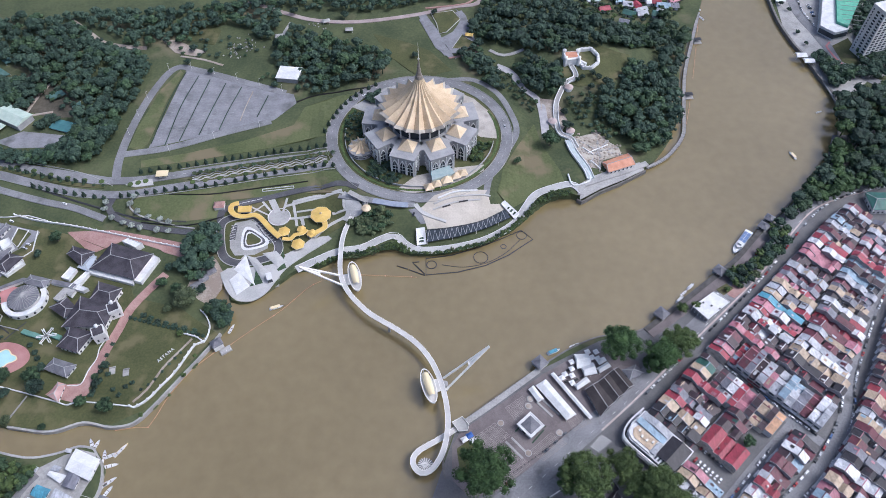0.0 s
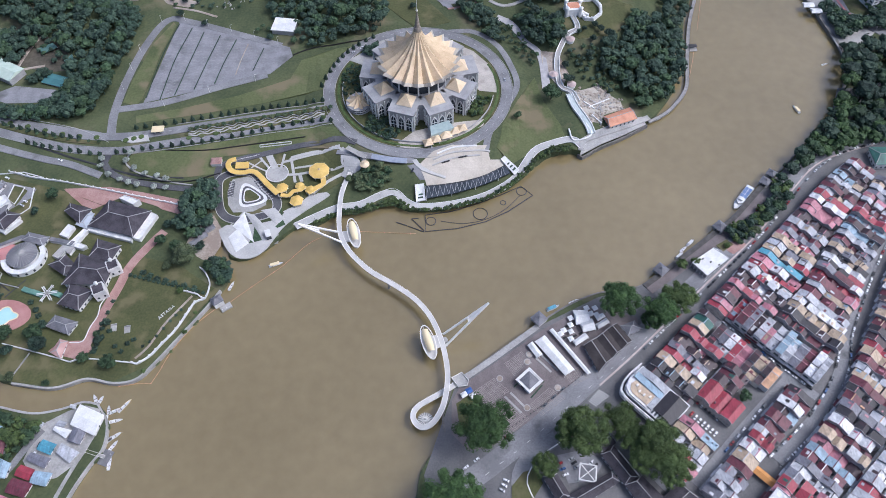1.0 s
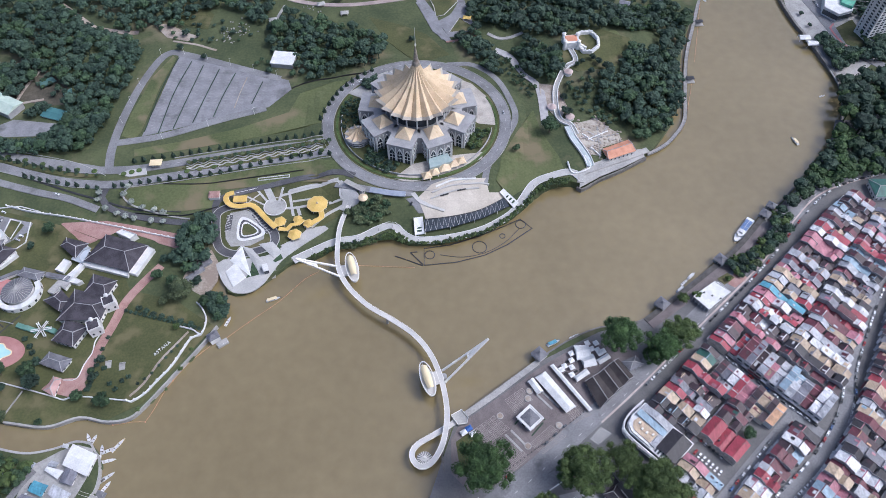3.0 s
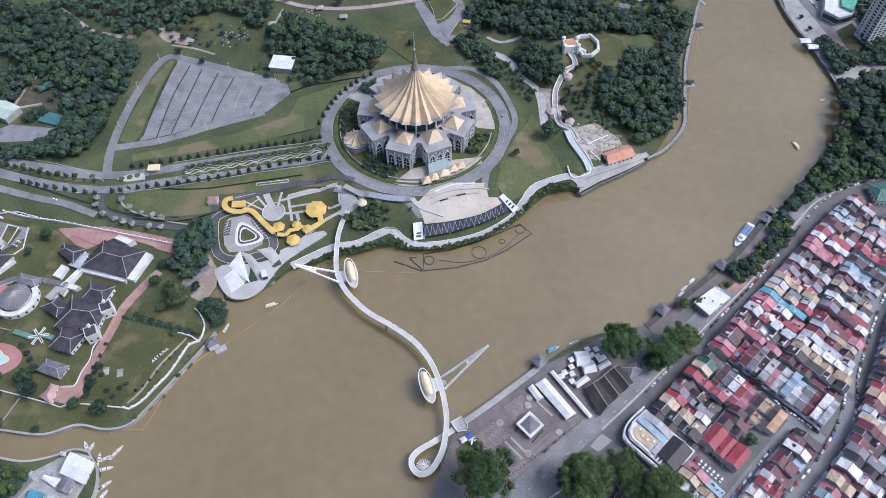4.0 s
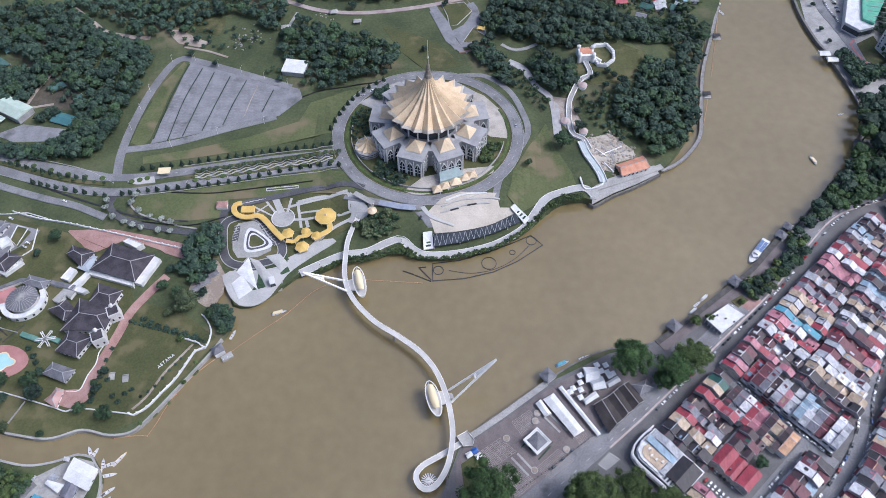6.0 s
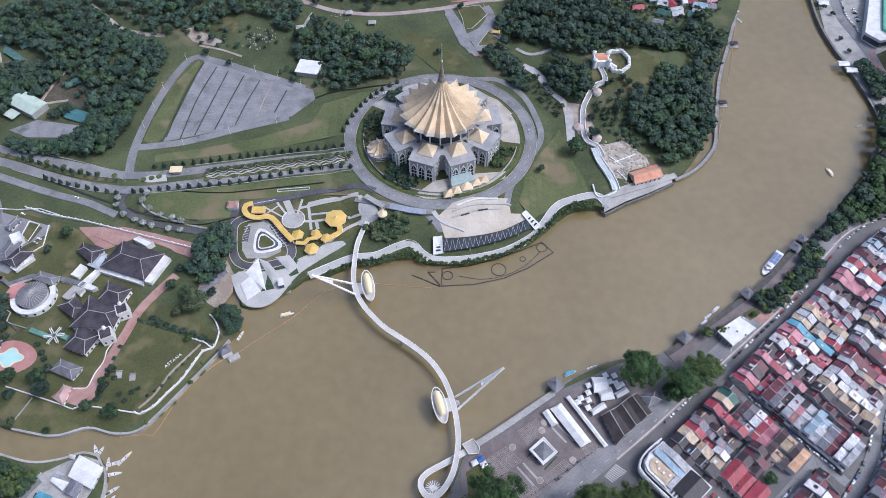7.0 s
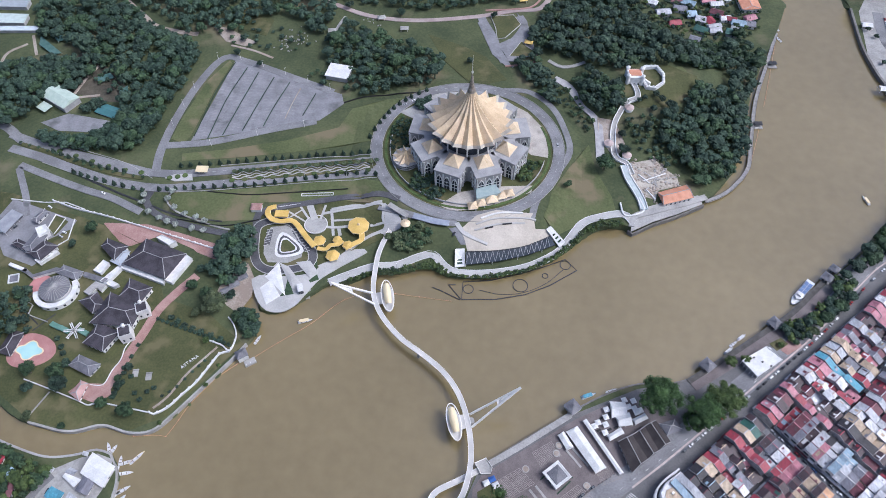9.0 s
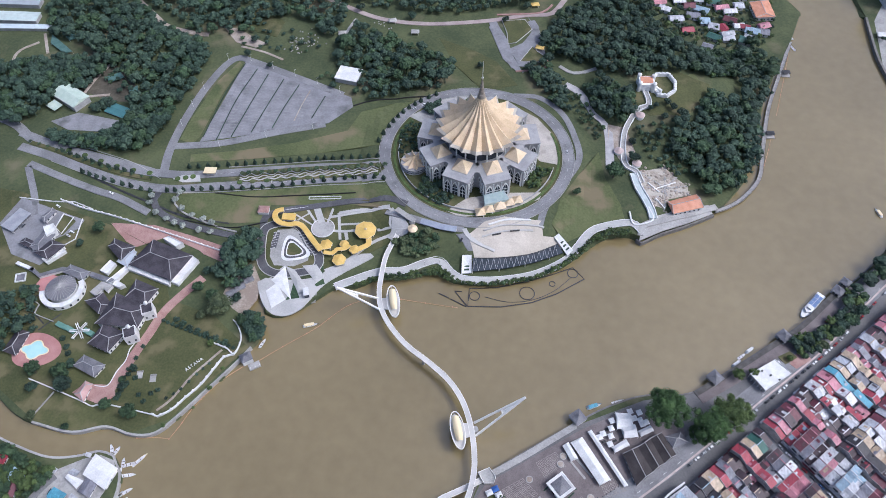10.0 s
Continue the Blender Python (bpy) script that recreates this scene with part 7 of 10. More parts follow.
def build_bridge():
    ob = thing("footbridge", "white winding footbridge with a grey deck over the river", "bridge", *DECK_LINE[9], 0)
    flat = spline(DECK_LINE, 3.0)
    n = len(flat)
    line = []
    for i, (x, y) in enumerate(flat):
        k = i / (n - 1)
        line.append((x, y, 8.0 + 2.2 * math.sin(math.pi * min(1, k / 0.8)) - 3.5 * step(0.8, 1.0, k) - 1.6 * step(0.12, 0.0, k)))
    deck = part("deck", Geo().strip(line, 3.3, 0.7), DECK, ob)
    for s in (-1, 1):
        part("edge_girder", Geo().strip([(x, y, z + 0.15) for x, y, z in line], 0.36, 0.9, offset=s * 1.8), STEEL, ob, "white painted edge girder")
        part("handrail", Geo().strip([(x, y, z + 1.3) for x, y, z in line], 0.12, 0.12, offset=s * 1.84), STEEL, deck)
        for i in range(0, n, 3):
            a, b = line[max(0, i - 1)], line[min(n - 1, i + 1)]
            d = Vector((b[0] - a[0], b[1] - a[1], 0)).normalized()
            p = Vector(line[i]) + Vector((-d.y, d.x, 0)) * s * 1.84
            part("post", Geo().beam(p, p + Vector((0, 0, 1.3)), 0.12), STEEL, deck)
    # river piers
    for i in (int(n * 0.08), int(n * 0.42), int(n * 0.60), int(n * 0.76)):
        x, y, z = line[i]
        part("pier", Geo().cone(x, y, -3, z - 0.7, 1.2, 0.9, 12), CONCRETE, ob)
    # oval viewing decks with canopies, one beside each pylon
    for (cx, cy), deg, (jx, jy) in zip([(-10.8, 241.0), (-74.1, 341.9)], (108, 105), [(-1.4, 244.3), (-84.7, 340.4)]):
        a = radians(deg)
        oval = [(cx + math.cos(a) * 13.4 * math.cos(t) - math.sin(a) * 5.0 * math.sin(t), cy + math.sin(a) * 13.4 * math.cos(t) + math.cos(a) * 5.0 * math.sin(t)) for t in np.linspace(0, 2 * math.pi, 40, endpoint=False)]
        part("viewing_deck", Geo().prism(oval, 9.0, 9.8), DECK, ob, "oval grey viewing deck")
        part("ring_beam", Geo().strip([(x, y, 13.5 + 2.0 * ((x - cx) * math.cos(a) + (y - cy) * math.sin(a)) / 13.4) for x, y in oval], 0.6, 0.7, closed=True), STEEL, ob, "white oval ring beam")
        can = Geo()
        m, k = 14, 9
        for i in range(m + 1):
            t = i / m * 2 - 1
            half = 3.0 * math.sqrt(1 - (t * 0.66) ** 2)
            for j in range(k + 1):
                q = j / k * 2 - 1
                u, v = 0.8 + t * 9.2, q * half
                can.v.append((cx + math.cos(a) * u - math.sin(a) * v, cy + math.sin(a) * u + math.cos(a) * v, 14.0 + 1.7 * (1 - q * q) + 0.4 * t))
        for i in range(m):
            for j in range(k):
                can.f.append((i * (k + 1) + j, i * (k + 1) + j + 1, (i + 1) * (k + 1) + j + 1, (i + 1) * (k + 1) + j))
        part("canopy", can, CREAM, ob, "cream yellow curved canopy", smooth=True)
        for i in range(0, 40, 4):
            part("strut", Geo().beam((*oval[i], 9.2), (*oval[i], 13.4 + 2.0 * ((oval[i][0] - cx) * math.cos(a) + (oval[i][1] - cy) * math.sin(a)) / 13.4), 0.3), STEEL, ob)
        part("link_deck", Geo().prism([(jx + 5 * math.cos(a), jy + 5 * math.sin(a)), (jx - 5 * math.cos(a), jy - 5 * math.sin(a)), (cx - 6 * math.cos(a), cy - 6 * math.sin(a)), (cx + 6 * math.cos(a), cy + 6 * math.sin(a))], 8.6, 9.5), DECK, ob)
    # leaning A-shaped pylons
    tops = [(34.4, 261.7, 36.0), (-117.2, 337.4, 32.0)]
    feet = [[(0.3, 250.0), (2.5, 240.5)], [(-85.6, 345.7), (-81.8, 334.7)]]
    for top, (fa, fb) in zip(tops, feet):
        for f in (fa, fb):
            foot = Vector((f[0], f[1], -2.0)) * 0.12 + Vector((f[0], f[1], 9.0)) * 0.88
            part("pylon_leg", Geo().beam(foot, top, 1.3, 1.5), STEEL, ob, "white tapering pylon leg")
        ma, mb = Vector((*fa, 8.0)).lerp(Vector(top), 0.55), Vector((*fb, 8.0)).lerp(Vector(top), 0.55)
        mt = ((ma + mb) / 2).lerp(Vector(top), 0.45)
        part("cross_beam", Geo().beam(ma, mb, 1.4), STEEL, ob)
        part("web_plate", Geo().beam((ma + mb) / 2 , mt, 1.2, 0.8), STEEL, ob)
        mid = (Vector((*fa, 9.0)) + Vector((*fb, 9.0))) / 2
        part("footing", Geo().cone(mid.x, mid.y, -3, 8.2, 3.2, 2.4, 14), CONCRETE, ob)
    # stair inside the loop
    sx, sy = (-12.6, 183.2)
    part("stair_core", Geo().cone(sx, sy, -3, 8.5, 0.9, 0.9, 12), STEEL, ob)
    part("stair_floor", Geo().cone(sx, sy, 1.5, 2.0, 6.0, 6.0, 24), mat("shadow_grey_floor", (0.12, 0.12, 0.12), (0.2, 0.2, 0.2), 0.3, 0.8), ob)
    for i in range(18):
        a = radians(i * 20)
        part("stair_tread", Geo().beam((sx, sy, 3 + i * 0.25), (sx + 5.6 * math.cos(a), sy + 5.6 * math.sin(a), 3 + i * 0.25), 0.55, 0.2), STEEL, ob)
    # landing at the south bank
    part("landing", Geo().prism([(6.5, 214.7), (14.1, 219.1), (19.0, 212.9), (18.1, 208.5), (11.4, 207.6), (9.0, 211.1)], 3.6, 6.0), CONCRETE, ob, "concrete landing at the bank")
    part("landing_rail", Geo().strip([(x, y, 7.0) for x, y in [(6.5, 214.7), (14.1, 219.1), (19.0, 212.9), (18.1, 208.5), (11.4, 207.6), (9.0, 211.1)]], 0.4, 1.0, closed=True), STEEL, ob)


build_bridge()

# ---- shophouses ----
UX, UY = 0.7285, 0.685
O = (133.2, 208.1)


def town(u, v):
    """Along the waterfront street and away from it."""
    return (O[0] + u * UX + v * UY, O[1] + u * UY - v * UX)


def tin(name, r, g, b, rough=0.55):
    """Weathered roof sheet: streaks run down the slope, away from the waterfront street."""
    a = c8(r, g, b)
    k = 0.80 + 0.20 * min(1.0, sum(a) / 1.5)
    a = tuple(k * x for x in a)
    m = mat(name, tuple(x * 0.66 for x in a), tuple(min(0.85, x * 1.16) for x in a), 0.22, rough, fine=0.8, spread=0.2, random_tint=0.3, stains=(tuple(0.45 * x + 0.04 for x in a), 0.35, 0.60))
    n, l = m.node_tree.nodes, m.node_tree.links
    geo, mp, st, rg, mx = (n.new("ShaderNode" + k) for k in ("NewGeometry", "Mapping", "TexNoise", "MapRange", "Mix"))
    mp.inputs["Rotation"].default_value = (0, 0, -math.atan2(UY, UX))
    mp.inputs["Scale"].default_value = (0.9, 0.07, 0.2)
    st.inputs["Scale"].default_value, st.inputs["Detail"].default_value = 1.0, 4.0
    rg.inputs["From Min"].default_value, rg.inputs["From Max"].default_value = 0.35, 0.65
    rg.inputs["To Min"].default_value, rg.inputs["To Max"].default_value = 0.84, 1.12
    mx.data_type, mx.blend_type = "RGBA", "MULTIPLY"
    mx.inputs["Factor"].default_value = 1.0
    bsdf = n["Principled BSDF"]
    l.new(geo.outputs["Position"], mp.inputs["Vector"])
    l.new(mp.outputs[0], st.inputs["Vector"])
    l.new(st.outputs["Fac"], rg.inputs["Value"])
    l.new(bsdf.inputs["Base Color"].links[0].from_socket, mx.inputs["A"])
    l.new(rg.outputs[0], mx.inputs["B"])
    l.new(mx.outputs["Result"], bsdf.inputs["Base Color"])
    return m


ROOFS = {
    "maroon": tin("maroon_tin", 108, 56, 68), "brown": tin("brown_tile", 76, 60, 66), "red": tin("red_tin", 162, 66, 80), "pink": tin("faded_pink_tin", 184, 124, 136),
    "grey": tin("grey_tin", 128, 128, 138), "light": tin("light_grey_tin", 178, 180, 186), "blue": tin("pale_blue_tin", 150, 172, 188), "tan": tin("tan_tin", 186, 166, 142),
    "white": tin("white_tin", 214, 214, 216), "dark": tin("charcoal_tin", 58, 55, 61), "orange": tin("peach_tin", 200, 158, 124), "green": tin("green_tin", 64, 110, 100), "cyan": tin("cyan_tin", 96, 160, 182),
}
ROOF_WORDS = {"maroon": "maroon", "brown": "dark brown", "red": "red", "pink": "faded pink", "grey": "grey", "light": "light grey", "blue": "pale blue", "tan": "tan", "white": "white", "dark": "charcoal",
              "orange": "peach", "green": "green", "cyan": "cyan blue"}
MIXED = ["maroon"] * 16 + ["brown"] * 16 + ["grey"] * 12 + ["light"] * 17 + ["red"] * 12 + ["pink"] * 15 + ["blue"] * 7 + ["tan"] * 9 + ["white"] * 15 + ["dark"] * 7 + ["orange"] + ["cyan", "green"]
CREAMWALL = mat("cream_wall", c8(200, 192, 180), c8(222, 216, 206), 0.3, 0.8)
OFFWHITE = mat("stained_white_wall", c8(190, 190, 192), c8(225, 225, 226), 0.3, 0.8, stains=(c8(140, 138, 136), 0.3, 0.6))


PARTY = mat("grimy_party_wall", c8(128, 124, 126), c8(178, 174, 174), 0.3, 0.85, stains=(c8(96, 92, 92), 0.3, 0.58))


def gable(g, frame_fn, u0, u1, v0, v1, z0, h, eave=0.35, skew=0.5):
    """A pitched roof with its ridge along the street, 0.2 m thick."""
    vm = v0 + (v1 - v0) * skew
    P = lambda u, v, z: (*frame_fn(u, v), z)
    a0, b0, c0 = P(u0, v0 - eave, z0), P(u0, vm, z0 + h), P(u0, v1 + eave, z0)
    a1, b1, c1 = P(u1, v0 - eave, z0), P(u1, vm, z0 + h), P(u1, v1 + eave, z0)
    lo = [(x, y, z - 0.2) for x, y, z in (a0, b0, c0, a1, b1, c1)]
    g.add([a0, b0, c0, a1, b1, c1] + lo, [(0, 1, 4, 3), (1, 2, 5, 4), (6, 9, 10, 7), (7, 10, 11, 8), (0, 3, 9, 6), (2, 8, 11, 5), (0, 6, 7, 1), (1, 7, 8, 2), (3, 4, 10, 9), (4, 5, 11, 10)])


def lean_to(g, frame_fn, u0, u1, v0, v1, z0, z1):
    P = lambda u, v, z: (*frame_fn(u, v), z)
    q = [P(u0, v0, z0), P(u1, v0, z0), P(u1, v1, z1), P(u0, v1, z1)]
    g.add(q + [(x, y, z - 0.2) for x, y, z in q], [(0, 1, 2, 3), (7, 6, 5, 4), (0, 4, 5, 1), (1, 5, 6, 2), (2, 6, 7, 3), (3, 7, 4, 0)])


def shophouse(rng, u0, u1, v0, v1, colour=None, frame_fn=town, base=3.5, height=None, group="shophouses", flip=False, panes=True):
    """One narrow unit: walls, a chain of pitched roofs front to back, raised party wall, tank or vents."""
    colour = colour or rng.choice(MIXED)
    f = frame_fn if not flip else (lambda u, v: frame_fn(u, v0 + v1 - v))
    depth = v1 - v0
    h = height or rng.choice([6.4, 7.2, 7.8, 8.4, 9.2, 10.2])
    x, y = f((u0 + u1) / 2, (v0 + v1) / 2)
    ob = thing("shophouse", "narrow old shophouse with pitched %s tin roofs and party walls" % ROOF_WORDS[colour], "shophouse", x, y, base, group=group)
    n = max(1, round(depth / rng.uniform(9.0, 13.5)))
    share = [1.0 + (0.25 if k == 0 else rng.uniform(-0.35, 0.25)) for k in range(n)]
    wells = [0.0 if k == 0 else rng.choice([0.0, 0.0, 0.3, 1.3, 2.4]) for k in range(n)]
    unit = (depth - sum(wells)) / sum(share)
    box, crest, patches = [], [], Geo()
    at = v0
    for k in range(n):
        a = at + wells[k]
        b = at = a + share[k] * unit
        z = base + h - (0 if k == 0 else rng.choice([0.0, 0.3, 0.8, 1.6, 2.6]))
        col = colour if k == 0 or rng.random() < 0.80 else rng.choice(MIXED)
        r = Geo()
        style = rng.random()
        rise = min(3.2, (b - a) * rng.uniform(0.16, 0.25))
        skew = rng.uniform(0.36, 0.64)
        if k == 0 or style < 0.66:
            gable(r, f, u0 + 0.15, u1 - 0.15, a, b, z, rise, skew=skew)
            top = lambda v: z + (rise * (v - a + 0.35) / ((b - a) * skew + 0.35) if v < a + (b - a) * skew else rise * (b + 0.35 - v) / ((b - a) * (1 - skew) + 0.35))
            cap = a + (b - a) * skew
            patches.prism([f(u0 + 0.2, cap - 0.3), f(u1 - 0.2, cap - 0.3), f(u1 - 0.2, cap + 0.3), f(u0 + 0.2, cap + 0.3)], z + rise - 0.1, z + rise + 0.12)
        elif style < 0.88:
            lean_to(r, f, u0 + 0.1, u1 - 0.1, a, b, z + 1.4, z)
            top = lambda v: z + 1.4 * (b - v) / (b - a)
        else:
            lean_to(r, f, u0 + 0.1, u1 - 0.1, a, b, z, z + 0.15)
            top = lambda v: z + 0.15
        if rng.random() < 0.55:
            p0 = rng.uniform(a + 0.3, (a + b) / 2 - 2.2 if b - a > 6 else a + 0.5)
            p1 = min(p0 + rng.uniform(1.6, 4.0), (a + (b - a) * skew - 0.4) if p0 < a + (b - a) * skew - 1.5 else b - 0.3)
            q0 = rng.uniform(u0 + 0.4, u1 - 2.6)
            if p1 > p0 + 0.8:
                lean_to(patches, f, q0, min(u1 - 0.4, q0 + rng.uniform(1.2, 3.2)), p0, p1, top(p0) + 0.12, top(p1) + 0.12)
        part("roof", r, ROOFS[col], ob, "%s corrugated roof" % ROOF_WORDS[col] if col != colour else "")
        if wells[k] > 1 and box:
            box += [(box[-1][0], base + 1.2), (a + 0.2, base + 1.2)]
        box += [(a + 0.2, z - 0.25), (b - 0.2, z - 0.25)]
        crest += [(a, z + 0.15), (a + (b - a) * skew, z + rise + 0.18 if k == 0 or style < 0.66 else z + 0.8), (b - 0.01, z + 0.15)]
    tagged(part("patching", patches, ROOFS[rng.choice(MIXED)], ob, "odd patched roof sheets and ridge caps"), kind="stuff")
    # walls under the roofs, and the raised party wall that follows the pitches
    wall = None
    plaster = rng.choice([OFFWHITE, CREAMWALL, OFFWHITE])
    for nm, line, ua, ub, foot in (("wall", box, u0, u1, base - 0.5), ("party_wall", crest, u0 - 0.13, u0 + 0.13, base + 1.0)):
        line = [(line[0][0], foot)] + line + [(line[-1][0], foot)]
        m = len(line)
        g = Geo().add([(*f(ua, v), q) for v, q in line] + [(*f(ub, v), q) for v, q in line], [tuple(range(m)), tuple(range(m, 2 * m))[::-1]] + [(i, (i + 1) % m, m + (i + 1) % m, m + i) for i in range(m)])
        made = part(nm, g, plaster if nm == "wall" else PARTY, ob)
        wall = made if nm == "wall" else wall
    # small roof clutter: skylights, vents and lean-to sheets behind
    if panes:
        clutter = Geo()
        for _ in range(rng.randrange(0, 3)):
            uc, vc = rng.uniform(u0 + 1, u1 - 1), rng.uniform(v0 + depth * 0.3, v1 - 1)
            clutter.prism([f(uc - 0.45, vc - 0.5), f(uc + 0.45, vc - 0.5), f(uc + 0.45, vc + 0.5), f(uc - 0.45, vc + 0.5)], base + h - 3, base + h + rng.uniform(0.0, 1.0))
        if clutter.v:
            tagged(part("roof_clutter", clutter, ROOFS[rng.choice(["white", "dark", "light", "grey"])], ob), kind="stuff")
    # shop front opening and awning over the five-foot way
    part("awning", Geo().prism([f(u0 + 0.2, v0 - 1.6), f(u1 - 0.2, v0 - 1.6), f(u1 - 0.2, v0), f(u0 + 0.2, v0)], base + 3.2, base + 3.4), ROOFS[rng.choice(["white", "grey", "maroon", "light"])], wall)
    if panes:
        uc = (u0 + u1) / 2
        part("window", Geo().prism([f(uc - 2, v0 - 0.02), f(uc + 2, v0 - 0.02), f(uc + 2, v0 + 0.3), f(uc - 2, v0 + 0.3)], base + 4.4, base + 6.2), GLASSY, wall)
    if rng.random() < 0.09:
        vt = v0 + depth * rng.uniform(0.4, 0.9)
        t = Geo()
        t.cone(*f((u0 + u1) / 2, vt), base + h - 1.5, base + h + 2.0, 0.8, 0.8, 10).cone(*f((u0 + u1) / 2, vt), base + h + 2.0, base + h + 2.4, 0.8, 0.2, 10)
        part("water_tank", t, STEEL, ob, "pale round water tank")
    return ob


def row(seed, u0, u1, v0, v1, colours=(), width=6.0, skip=(), **kw):
    """A terrace; v0 and v1 may be functions of the place along it."""
    rng = random.Random(seed)
    u, k = u0, 0
    while u < u1 - 3:
        w = width * rng.choice([0.85, 1.0, 1.0, 1.15, 1.3])
        a = v0(u) if callable(v0) else v0
        b = v1(u) if callable(v1) else v1
        if not any(s < u + w / 2 < e for s, e in skip) and b - a > 7:
            shophouse(rng, u, u + w, a + rng.uniform(0, 0.8), b - rng.choice([0, 0, 1, 2, 3]), colours[k] if k < len(colours) else None, **kw)
        u += w
        k += 1


S2U, S2V = (-60, 0, 40, 90, 127, 180, 223, 285, 330), (108, 109, 109, 110, 104, 92, 80, 70, 62)
s2 = lambda u: float(np.interp(u, S2U, S2V))
front = lambda u: float(np.interp(u, (0, 230, 277, 321, 360), (3, 2, 1, 5, 14)))
row(1, 20, 74, front, lambda u: 40 if u > 26 else 44, ["dark", "dark", "tan", "red", "grey", "brown", "brown", "red", "maroon"])
row(21, 74, 93, front, 20, ["tan", "green", "brown"])
row(2, 100.5, 128, front, 20, ["red", "pink", "brown", "maroon"])
row(13, 127, 178, front, 45, ["pink", "brown", "brown", "light", "white", "red", "pink", "cyan", "maroon"])
row(3, 178, 318, front, lambda u: 0.5 * (s2(u) - 5) - 0.5, ["tan", "light", "tan", "pink", "grey", "maroon", "light", "brown", "brown", "pink", "pink", "white", "red", "light", "maroon", "brown", "light"])
row(4, 129, 178, 46, lambda u: s2(u) - 6, ["brown", "dark", "tan", "white", "light", "maroon", "light"], width=6.6)
# terraces facing the side street
row(22, 21, 76, 0.5, 23, ["brown", "grey", "white", "red", "pink", "brown", "tan", "brown", "orange", "tan", "maroon"], width=5.6, frame_fn=lambda a, b: town(93 - b, a))
row(23, 20, 99, 0.5, 26, ["red", "maroon", "grey", "brown", "light", "pink", "light", "blue", "light", "grey", "maroon", "white", "light", "light"], width=6.0, frame_fn=lambda a, b: town(101.5 + b, a))
tree(*town(57.7, 67), 5.0, "broad", LEAF_MID, "leafy green tree in a yard between shophouses", z=3.6)
ob = thing("market_awning", "orange tarpaulin awning on posts over the street corner", "awning", 221.0, 141.0, 3.6)
part("canopy", Geo().hip(221.2, 141.0, 7.0, 17, 6.5, 1.6, -46, 0.9), mat("orange_tarp", (0.50, 0.22, 0.06), (0.62, 0.30, 0.09), 0.3, 0.6), ob)
for dx, dy in ((-5, 6.5), (-7.5, 4), (7.5, -4), (5, -6.5)):
    part("post", Geo().cone(221.2 + dx, 141.0 + dy, 3.5, 7.1, 0.12, 0.12, 6), STEEL, ob)
shophouse(random.Random(61), 31, 49, 42, 72, "red", height=8.4)
row(5, 178, 318, lambda u: 0.5 * (s2(u) - 5) + 0.5, lambda u: s2(u) - 6, width=6.4)
row(6, 50, 69, 42, 62, ["brown", "maroon", "brown", "grey"], width=6.2)
row(7, 6, 92, 84, lambda u: s2(u) - 5, width=7.0)
row(8, -26, 14, 44, 76, ["red", "pink", "red", "light", "tan"], width=6.2)
row(9, -22, 6, 84, 104, width=6.4)
row(10, 2, 340, lambda u: s2(u) + 7, lambda u: s2(u) + 43, width=6.4, panes=False, skip=((118, 124),))
row(11, 2, 330, lambda u: s2(u) + 45, lambda u: s2(u) + 80, width=6.8, panes=False, skip=((118, 124),))
row(12, 10, 260, lambda u: s2(u) + 84, lambda u: s2(u) + 118, width=7.0, panes=False)


